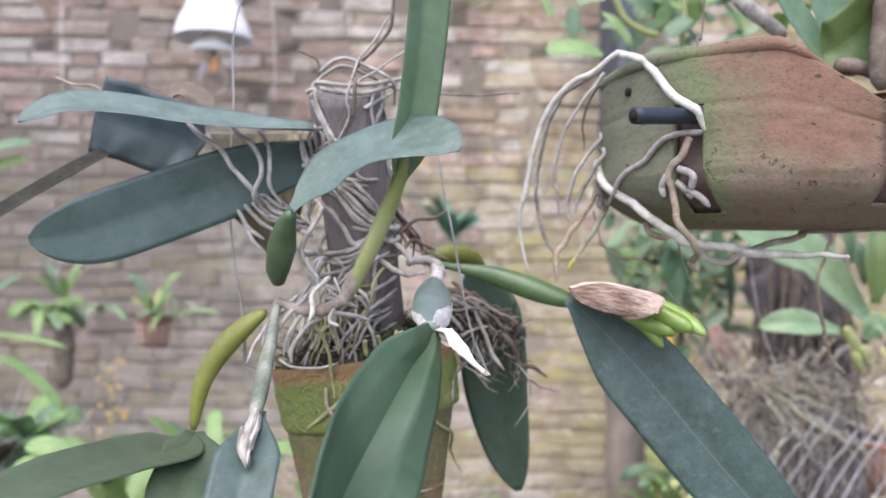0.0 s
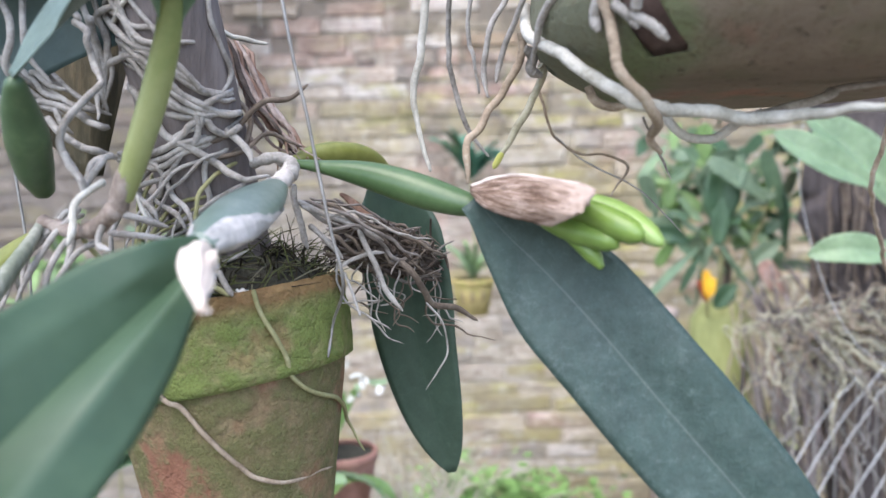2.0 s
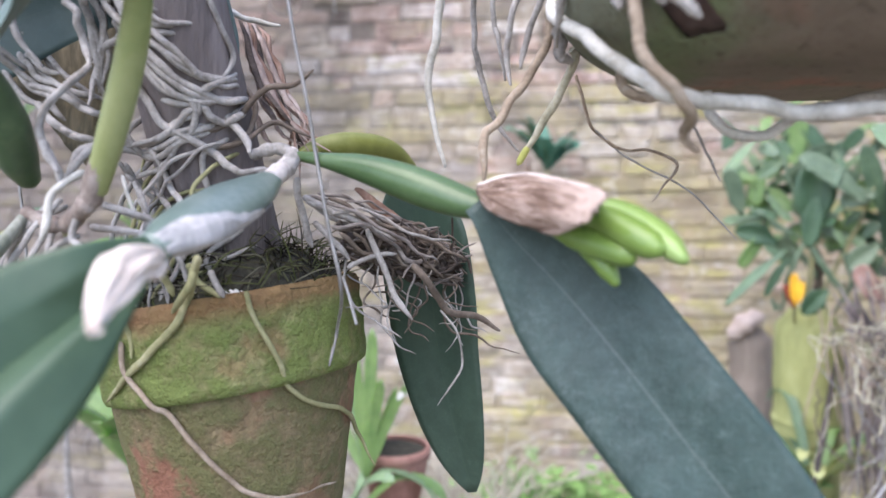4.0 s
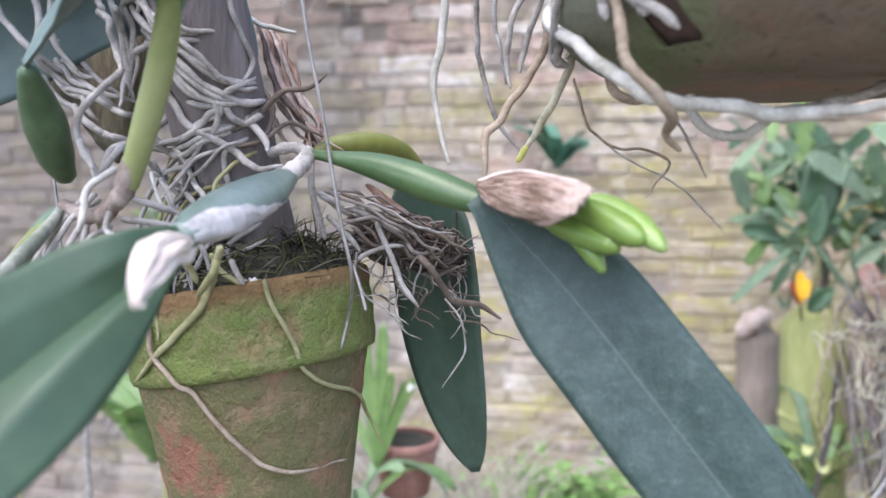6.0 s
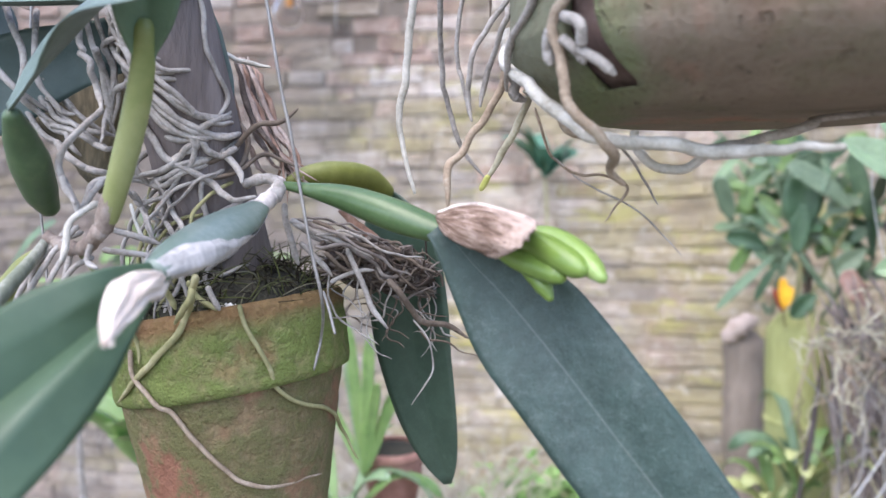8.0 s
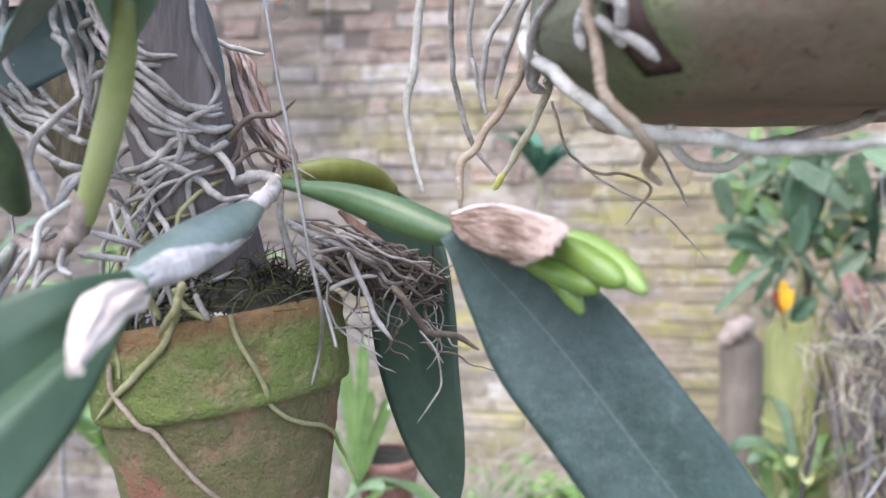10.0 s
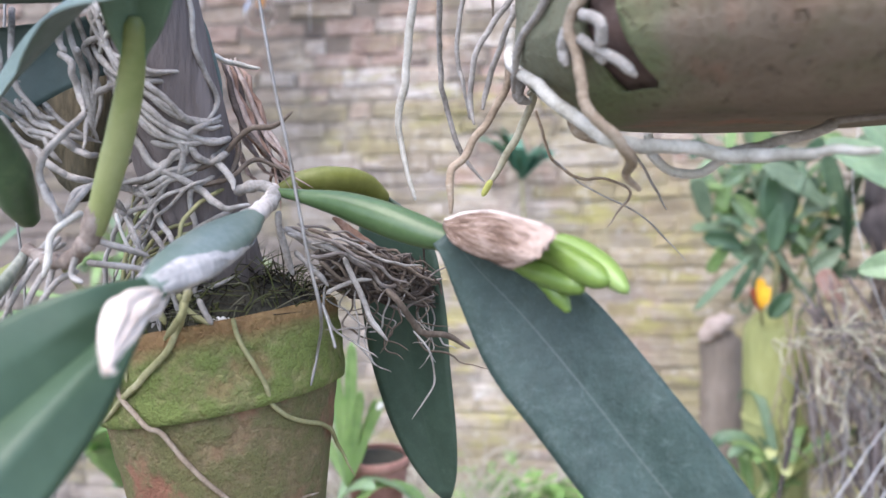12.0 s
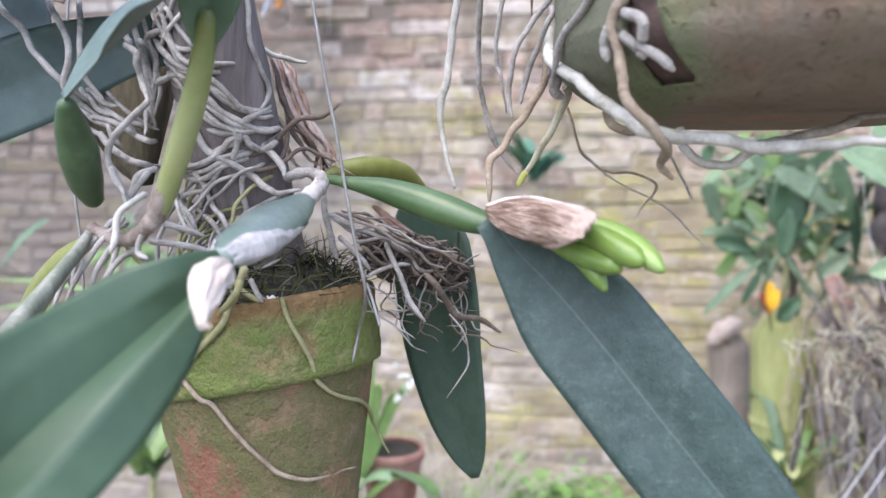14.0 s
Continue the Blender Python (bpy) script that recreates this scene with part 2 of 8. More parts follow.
def leaf_material(name, dark, light, rib, rough=0.42, fleck=0.25, through=0.0, worn=0.0):
    k = Mat(name, rough, 0.5)
    uvn = k.node("ShaderNodeUVMap")
    uvn.uv_map = "leaf"
    sep = k.node("ShaderNodeSeparateXYZ")
    k.link(uvn.outputs[0], sep.inputs[0])
    off = k.math("ABSOLUTE", k.math("SUBTRACT", sep.outputs[1], 0.5))
    ribf = k.ramp(off, [(0.0, (1, 1, 1)), (0.006, (0.5, 0.5, 0.5)), (0.014, (0, 0, 0))])
    base = k.mix(k.ramp(k.noise(22, 5), [(0.35, (0, 0, 0)), (0.7, (1, 1, 1))]), dark, light)
    streak = k.noise(9, 3, 0.5, (1.0, 40.0, 1.0), uvn.outputs[0])
    base = k.mix(k.math("MULTIPLY", streak, 0.25), base, light)
    scale = k.ramp(k.noise(420, 3, 0.7), [(0.58, (0, 0, 0)), (0.75, (1, 1, 1))])
    dusty = k.math("MULTIPLY", scale, k.math("MULTIPLY", k.noise(14, 2), fleck * 0.6))
    base = k.mix(dusty, base, (0.30, 0.34, 0.31))
    mottle = k.ramp(k.noise(75, 5, 0.7), [(0.42, (0, 0, 0)), (0.62, (1, 1, 1))])
    base = k.mix(k.math("MULTIPLY", mottle, fleck), base, tuple(min(1.0, v * 1.9 + 0.015) for v in light))
    crack = k.ramp(k.math("ABSOLUTE", k.math("SUBTRACT", k.noise(48, 3, 0.5), 0.5)), [(0.0, (1, 1, 1)), (0.012, (0, 0, 0))])
    base = k.mix(k.math("MULTIPLY", crack, k.math("MULTIPLY", mottle, fleck * 0.35)), base, (0.30, 0.36, 0.33))
    relief = k.noise(300, 3)
    if worn:
        scuff = k.ramp(k.noise(130, 6, 0.8, (1, 1, 1)), [(0.48, (0, 0, 0)), (0.66, (1, 1, 1))])
        patch = k.ramp(k.noise(16, 4, 0.6), [(0.40, (0, 0, 0)), (0.65, (1, 1, 1))])
        base = k.mix(k.math("MULTIPLY", k.math("MULTIPLY", scuff, patch), 0.26 * worn), base, (0.16, 0.20, 0.185))
        relief = k.math("ADD", relief, k.math("MULTIPLY", k.noise(55, 5, 0.7, (1, 1, 0.6)), 4.0 * worn))
    base = k.mix(k.math("MULTIPLY", ribf, 0.35), base, rib)
    k.color(base)
    k.roughness(k.noise(60, 4), rough - 0.08, rough + 0.16)
    k.bump(k.math("ADD", k.math("MULTIPLY", streak, 0.5), relief), 0.18 + 0.2 * worn, 0.0008)
    if through:
        k.b.inputs["Transmission Weight"].default_value = 0.0
        k.b.inputs["Subsurface Weight"].default_value = through
        k.b.inputs["Subsurface Radius"].default_value = (0.004, 0.008, 0.002)
        k.b.inputs["Subsurface Scale"].default_value = 0.6
    return k.m


def blotch(name, stops, scale=20.0, fine=120.0, rough=0.8, bump=0.4, dist=0.002, stretch=None, spec=0.3):
    k = Mat(name, rough, spec)
    a = k.noise(scale, 5, 0.6, stretch)
    b = k.noise(fine, 4, 0.6, stretch)
    fac = k.math("ADD", k.math("MULTIPLY", a, 0.7), k.math("MULTIPLY", b, 0.3))
    k.color(k.ramp(fac, stops))
    k.bump(b, bump, dist)
    return k.m


M_leaf_dark = leaf_material("leaf_dark_green", (0.013, 0.034, 0.027), (0.024, 0.050, 0.042), (0.15, 0.175, 0.155), 0.45, 0.24, 0.0, 1.25)
M_leaf_blue = leaf_material("leaf_dusty_blue", (0.052, 0.083, 0.066), (0.098, 0.138, 0.113), (0.14, 0.19, 0.155), 0.45, 0.25)
# blades seen from below: shade and a bluish haze sit in this tone
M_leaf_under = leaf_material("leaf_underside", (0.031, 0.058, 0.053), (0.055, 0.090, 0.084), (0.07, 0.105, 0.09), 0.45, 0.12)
M_leaf_olive = leaf_material("leaf_olive", (0.055, 0.10, 0.030), (0.11, 0.16, 0.045), (0.2, 0.24, 0.08), 0.4, 0.1)
M_leaf_bright = leaf_material("leaf_bright", (0.10, 0.18, 0.055), (0.19, 0.29, 0.10), (0.28, 0.38, 0.17), 0.42, 0.08, 0.15)
M_leaf_pale = leaf_material("leaf_pale", (0.105, 0.17, 0.085), (0.185, 0.265, 0.145), (0.30, 0.38, 0.24), 0.42, 0.15, 0.1)
M_leaf_far = leaf_material("leaf_garden", (0.052, 0.102, 0.052), (0.112, 0.185, 0.098), (0.2, 0.28, 0.15), 0.45, 0.1)
M_leaf_mist = leaf_material("leaf_grey_green", (0.075, 0.12, 0.07), (0.14, 0.20, 0.12), (0.25, 0.32, 0.2), 0.45, 0.12)
# darker green for the leaf behind the pot, its shade kept in the colour
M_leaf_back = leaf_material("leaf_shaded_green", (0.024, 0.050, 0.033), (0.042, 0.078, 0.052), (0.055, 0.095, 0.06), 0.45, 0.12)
M_leaf_teal = leaf_material("leaf_blue_green", (0.045, 0.140, 0.092), (0.09, 0.215, 0.145), (0.12, 0.24, 0.17), 0.42, 0.1)
# torn dark blade, bluish flare taken into its base colour
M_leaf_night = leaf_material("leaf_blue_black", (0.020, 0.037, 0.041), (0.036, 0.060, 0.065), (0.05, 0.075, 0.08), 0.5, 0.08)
M_leaf_up = leaf_material("leaf_upright", (0.066, 0.120, 0.062), (0.115, 0.185, 0.102), (0.066, 0.13, 0.065), 0.44, 0.10)
M_leaf_low = leaf_material("leaf_dull_olive", (0.042, 0.068, 0.036), (0.075, 0.108, 0.062), (0.10, 0.14, 0.08), 0.42, 0.10)
M_leaf_dusk = leaf_material("leaf_grey_blue", (0.034, 0.062, 0.054), (0.060, 0.098, 0.086), (0.09, 0.13, 0.115), 0.45, 0.2)
M_leaf_deep = leaf_material("leaf_deep_green", (0.030, 0.072, 0.034), (0.058, 0.118, 0.058), (0.10, 0.16, 0.08), 0.42, 0.1)
M_leaf_pink = blotch("pink_brown_leaf", [(0.3, (0.24, 0.13, 0.11)), (0.55, (0.38, 0.25, 0.21)), (0.75, (0.50, 0.38, 0.33))], 30, 160, 0.8)
M_leaf_yellow = leaf_material("leaf_yellowing", (0.24, 0.28, 0.09), (0.38, 0.40, 0.18), (0.5, 0.5, 0.2), 0.5, 0.1)
M_leaf_dry = blotch("dry_leaf", [(0.3, (0.07, 0.052, 0.040)), (0.55, (0.145, 0.115, 0.09)), (0.75, (0.25, 0.21, 0.17))], 30, 200, 0.8)
M_stick = blotch("withered_leaf", [(0.3, (0.020, 0.020, 0.017)), (0.55, (0.038, 0.038, 0.032)), (0.75, (0.07, 0.068, 0.058))], 30, 200, 0.95, 0.4, 0.002, None, 0.1)
M_root = blotch("orchid_root", [(0.3, (0.125, 0.116, 0.098)), (0.48, (0.295, 0.276, 0.254)), (0.7, (0.48, 0.460, 0.432))], 60, 420, 0.9, 0.8, 0.0010)
M_root_white = blotch("fresh_root", [(0.3, (0.27, 0.255, 0.210)), (0.5, (0.46, 0.445, 0.395)), (0.72, (0.64, 0.625, 0.575))], 70, 420, 0.85, 0.7, 0.0010)
M_root_tan = blotch("tan_root", [(0.3, (0.16, 0.12, 0.082)), (0.5, (0.32, 0.255, 0.19)), (0.72, (0.48, 0.415, 0.335))], 60, 380, 0.9, 0.7, 0.0010)
M_root_cream = blotch("cream_root", [(0.3, (0.26, 0.24, 0.16)), (0.5, (0.44, 0.415, 0.30)), (0.72, (0.60, 0.575, 0.46))], 60, 380, 0.88, 0.6, 0.0009)
M_root_brown = blotch("old_root", [(0.3, (0.06, 0.045, 0.035)), (0.55, (0.15, 0.12, 0.095)), (0.75, (0.28, 0.24, 0.20))], 50, 300, 0.9, 0.6, 0.001)
M_root_grey = blotch("grey_dead_root", [(0.3, (0.085, 0.072, 0.064)), (0.52, (0.20, 0.175, 0.158)), (0.75, (0.36, 0.325, 0.30))], 50, 300, 0.9, 0.6, 0.001)
M_clump = blotch("rotted_root", [(0.3, (0.028, 0.021, 0.018)), (0.55, (0.085, 0.066, 0.055)), (0.75, (0.18, 0.15, 0.125))], 60, 300, 0.95, 0.9, 0.0015)
M_root_green = blotch("mossy_root", [(0.3, (0.16, 0.16, 0.07)), (0.55, (0.30, 0.29, 0.15)), (0.75, (0.45, 0.42, 0.28))], 45, 260, 0.85, 0.5, 0.0008)
M_wood = blotch("weathered_post", [(0.28, (0.082, 0.071, 0.069)), (0.5, (0.160, 0.138, 0.132)), (0.72, (0.26, 0.228, 0.22))], 30, 190, 0.95, 0.9, 0.003, (1, 1, 0.12))
M_bark = blotch("torn_bark", [(0.28, (0.10, 0.072, 0.060)), (0.5, (0.27, 0.205, 0.172)), (0.72, (0.55, 0.465, 0.41))], 40, 220, 0.9, 0.9, 0.003, (1, 1, 0.12))
M_rust_bark = blotch("rusty_bark", [(0.28, (0.070, 0.040, 0.030)), (0.5, (0.20, 0.120, 0.085)), (0.72, (0.40, 0.29, 0.235))], 40, 220, 0.9, 0.9, 0.003, (1, 1, 0.12))
M_paper = blotch("papery_sheath", [(0.3, (0.27, 0.235, 0.215)), (0.48, (0.46, 0.42, 0.39)), (0.72, (0.66, 0.62, 0.58))], 90, 420, 0.85, 0.5, 0.001, (1, 1, 0.3))


def papery(name, dark, mid, light, rimc, rim=0.05, rough=0.7, bleach=0.0):
    """Dry sheath tissue: fine fibres along its length, blotches, a pale margin."""
    k = Mat(name, rough, 0.12)
    uvn = k.node("ShaderNodeUVMap")
    uvn.uv_map = "leaf"
    sep = k.node("ShaderNodeSeparateXYZ")
    k.link(uvn.outputs[0], sep.inputs[0])
    fib = k.noise(3.0, 5, 0.7, (1.2, 26.0, 1.0), uvn.outputs[0])
    blot = k.noise(2.2, 4, 0.6, (2.0, 2.6, 1.0), uvn.outputs[0])
    f = k.math("ADD", k.math("MULTIPLY", fib, 0.62), k.math("MULTIPLY", blot, 0.38))
    c = k.ramp(f, [(0.38, dark), (0.50, mid), (0.60, light)])
    edge = k.math("ABSOLUTE", k.math("SUBTRACT", sep.outputs[1], 0.24))
    c = k.mix(k.ramp(k.math("ADD", edge, k.math("MULTIPLY", k.math("SUBTRACT", fib, 0.5), 0.08)), [(rim * 0.5, (1, 1, 1)), (rim * 1.3, (0, 0, 0))]), c, rimc)
    if bleach:
        spot = k.noise(2.6, 5, 0.7, (2.4, 5.0, 1.0), uvn.outputs[0])
        fade = k.math("ADD", k.math("SUBTRACT", sep.outputs[0], k.math("MULTIPLY", sep.outputs[1], 0.55)), k.math("MULTIPLY", k.math("SUBTRACT", spot, 0.5), 1.3))
        c = k.mix(k.math("MULTIPLY", k.ramp(fade, [(0.22, (0, 0, 0)), (0.62, (1, 1, 1))]), bleach), c, light)
        c = k.mix(k.math("MULTIPLY", k.ramp(spot, [(0.36, (1, 1, 1)), (0.47, (0, 0, 0))]), 0.55), c, dark)
    k.color(c)
    k.bump(fib, 0.5, 0.0012)
    return k.m


M_bract = papery("brown_bract", (0.055, 0.033, 0.022), (0.185, 0.122, 0.088), (0.50, 0.395, 0.335), (0.62, 0.55, 0.50), 0.05, bleach=0.7)
M_rhizome = blotch("ringed_rhizome", [(0.3, (0.11, 0.085, 0.068)), (0.5, (0.215, 0.170, 0.142)), (0.72, (0.40, 0.35, 0.31))], 60, 320, 0.8, 0.6, 0.001)
M_dry_sheath = papery("dry_sheath", (0.19, 0.17, 0.145), (0.37, 0.34, 0.30), (0.62, 0.59, 0.545), (0.66, 0.62, 0.58), 0.03)
M_white_sheath = papery("white_sheath", (0.60, 0.49, 0.41), (0.74, 0.635, 0.55), (0.82, 0.735, 0.655), (0.78, 0.68, 0.59), 0.03)
M_leaf_front = leaf_material("leaf_front_green", (0.030, 0.064, 0.032), (0.050, 0.091, 0.049), (0.031, 0.066, 0.033), 0.48, 0.06)
M_bud = blotch("green_bud", [(0.3, (0.10, 0.175, 0.032)), (0.55, (0.155, 0.245, 0.05)), (0.75, (0.25, 0.34, 0.11))], 25, 90, 0.35, 0.1, 0.0005, None, 0.5)
M_bud_tip = blotch("pale_green_bud", [(0.3, (0.13, 0.215, 0.045)), (0.55, (0.20, 0.30, 0.08)), (0.75, (0.32, 0.42, 0.17))], 25, 90, 0.35, 0.1, 0.0005, None, 0.5)
M_tip = blotch("fresh_root_tip", [(0.3, (0.34, 0.36, 0.08)), (0.6, (0.52, 0.52, 0.16))], 80, 300, 0.5)
M_soil = blotch("potting_moss", [(0.3, (0.016, 0.016, 0.013)), (0.55, (0.05, 0.048, 0.034)), (0.75, (0.11, 0.10, 0.07))], 60, 300, 1.0, 1.0, 0.004)
M_wire = blotch("galvanised_wire", [(0.3, (0.15, 0.145, 0.135)), (0.6, (0.30, 0.29, 0.275))], 40, 300, 0.45, 0.1, 0.0003, None, 0.5)
M_wire.node_tree.nodes["Principled BSDF"].inputs["Metallic"].default_value = 0.25


def terracotta(name, clay, moss, algae, amount, base_z=0.0, seed=0.0):
    """Fired clay with algae film and cushions of moss; amount shifts how much is overgrown."""
    k = Mat(name, 0.88, 0.25)
    big = k.noise(9 + seed, 4, 0.55)
    mid = k.noise(38, 5, 0.65)
    fine = k.noise(210, 4, 0.7)
    c = k.mix(k.ramp(mid, [(0.3, (0, 0, 0)), (0.7, (1, 1, 1))]), clay, tuple(min(1, v * 1.5 + 0.02) for v in clay))
    film = k.ramp(k.math("ADD", k.math("MULTIPLY", big, 0.75), k.math("MULTIPLY", mid, 0.25)), [(0.52 - amount, (0, 0, 0)), (0.66 - amount, (1, 1, 1))])
    c = k.mix(k.math("MULTIPLY", film, 0.85), c, algae)
    cush = k.ramp(k.math("ADD", k.math("MULTIPLY", mid, 0.6), k.math("MULTIPLY", big, 0.4)), [(0.56 - amount, (0, 0, 0)), (0.70 - amount, (1, 1, 1))])
    c = k.mix(k.math("MULTIPLY", k.math("MULTIPLY", cush, fine), 1.2), c, moss)
    c = k.mix(k.ramp(fine, [(0.3, (0.35, 0.35, 0.35)), (0.5, (0, 0, 0))]), c, tuple(v * 0.3 for v in clay))
    k.color(c)
    k.bump(k.math("ADD", k.math("MULTIPLY", fine, 0.7), mid), 0.55, 0.003)
    return k.m


def pot_material(name, clay, algae, moss, lip, red_at, cover, rub=1.0, cracks=0.55):
    """Clay grown over with algae and cushion moss, bare along the lip and in one rubbed patch."""
    k = Mat(name, 0.92, 0.2)
    sep = k.node("ShaderNodeSeparateXYZ")
    k.link(k.coord, sep.inputs[0])
    big, mid, fine, grit = k.noise(13, 4, 0.6), k.noise(55, 6, 0.7), k.noise(190, 5, 0.75), k.noise(620, 3, 0.7)
    c = k.mix(k.ramp(mid, [(0.3, (0, 0, 0)), (0.7, (1, 1, 1))]), clay, tuple(v * 1.6 for v in clay))
    a = k.mix(k.ramp(fine, [(0.3, (0, 0, 0)), (0.7, (1, 1, 1))]), tuple(v * 0.55 for v in algae), tuple(v * 1.35 for v in algae))
    dist = k.node("ShaderNodeVectorMath")
    dist.operation = "DISTANCE"
    k.link(k.coord, dist.inputs[0])
    dist.inputs[1].default_value = red_at
    bare = k.ramp(k.math("ADD", dist.outputs["Value"], k.math("MULTIPLY", k.math("SUBTRACT", mid, 0.5), 0.10)), [(0.018 * rub, (1, 1, 1)), (0.05 * rub, (0, 0, 0))])
    top = k.ramp(k.math("ADD", k.math("MULTIPLY", sep.outputs[2], 10.0), k.math("ADD", 1.0, k.math("MULTIPLY", k.math("SUBTRACT", mid, 0.5), 0.25))), [(1 - lip - 0.06, (0, 0, 0)), (min(1.0, 1 - lip + 0.06), (1, 1, 1))])
    film = k.ramp(big, [(0.62 - cover, (0, 0, 0)), (0.78 - cover, (1, 1, 1))])
    film = k.math("MULTIPLY", film, k.math("SUBTRACT", 1.0, bare))
    film = k.math("MULTIPLY", film, k.math("SUBTRACT", 1.0, k.math("MULTIPLY", top, 0.85)))
    c = k.mix(k.math("MULTIPLY", film, 0.92), c, a)
    m = k.mix(grit, tuple(v * 0.35 for v in moss), tuple(v * 1.5 for v in moss))
    cush = k.ramp(k.math("ADD", k.math("MULTIPLY", mid, 0.55), k.math("MULTIPLY", big, 0.45)), [(0.62 - cover * 0.6, (0, 0, 0)), (0.74 - cover * 0.6, (1, 1, 1))])
    c = k.mix(k.math("MULTIPLY", cush, film), c, m)
    c = k.mix(k.ramp(grit, [(0.25, (0.4, 0.4, 0.4)), (0.42, (0, 0, 0))]), c, tuple(v * 0.35 for v in algae))
    k.color(c)
    wr = k.math("ABSOLUTE", k.math("SUBTRACT", k.noise(48, 3, 0.5, (1, 1, 1.8)), 0.5))
    crease = k.ramp(wr, [(0.0, (0, 0, 0)), (0.06, (1, 1, 1))])
    k.bump(k.math("ADD", k.math("MULTIPLY", k.math("MULTIPLY", cush, k.math("ADD", fine, k.math("MULTIPLY", crease, cracks))), 1.6), k.math("ADD", k.math("MULTIPLY", mid, 0.8), k.math("MULTIPLY", grit, 0.35))), 0.8, 0.0045)
    return k.m


M_pot_rim = pot_material("mossy_clay_rim", (0.23, 0.125, 0.065), (0.27, 0.27, 0.12), (0.205, 0.255, 0.078), 0.15, (0.2, 0.2, 0.2), 0.37, 1.0, 0.25)
M_pot_body = pot_material("mossy_clay_body", (0.235, 0.115, 0.075), (0.23, 0.19, 0.105), (0.185, 0.182, 0.08), -0.4, (-0.030, -0.080, -0.132), 0.31, 0.72, 0.04)
# ==== BUILD ====

# ---- ground and brick wall ----
WALL_Y = 3.2
bm = bmesh.new()
N = 60
grid = [[bm.verts.new((-40 + 80 * i / N, -30 + 70 * j / N, 0.03 * noise.noise(Vector((i * 0.7, j * 0.7, 0))))) for i in range(N + 1)] for j in range(N + 1)]
for j in range(N):
    for i in range(N):
        bm.faces.new((grid[j][i], grid[j][i + 1], grid[j + 1][i + 1], grid[j + 1][i]))
M_ground = blotch("garden_soil", [(0.3, (0.09, 0.077, 0.062)), (0.5, (0.17, 0.15, 0.122)), (0.7, (0.26, 0.235, 0.195))], 3, 40, 0.95, 0.8, 0.02)
tagged(part("ground", bm, M_ground), "grey-brown garden soil with scattered litter", "ground", "", "structure")


def box(bm, lo, hi):
    x0, y0, z0 = lo
    x1, y1, z1 = hi
    v = [bm.verts.new(p) for p in ((x0, y0, z0), (x1, y0, z0), (x1, y1, z0), (x0, y1, z0), (x0, y0, z1), (x1, y0, z1), (x1, y1, z1), (x0, y1, z1))]
    for f in ((3, 2, 1, 0), (4, 5, 6, 7), (0, 1, 5, 4), (1, 2, 6, 5), (2, 3, 7, 6), (3, 0, 4, 7)):
        bm.faces.new([v[i] for i in f])
    return v


bm = bmesh.new()
box(bm, (-6, WALL_Y, -0.1), (6, WALL_Y + 0.25, 3.6))


def dark_patch_mask(k, low=0.78, high=0.90):
    """Dark patches that gather high on the western stretch of the wall."""
    gp = k.node("ShaderNodeNewGeometry").outputs["Position"]
    gx = k.node("ShaderNodeSeparateXYZ")
    k.link(gp, gx.inputs[0])
    drift = k.math("SUBTRACT", k.math("MULTIPLY", gx.outputs[2], 0.16), k.math("MULTIPLY", gx.outputs[0], 0.13))
    return k.ramp(k.math("ADD", k.noise(4.2, 6, 0.75, (1.5, 1, 0.8), gp), drift), [(low, (0, 0, 0)), (high, (1, 1, 1))])


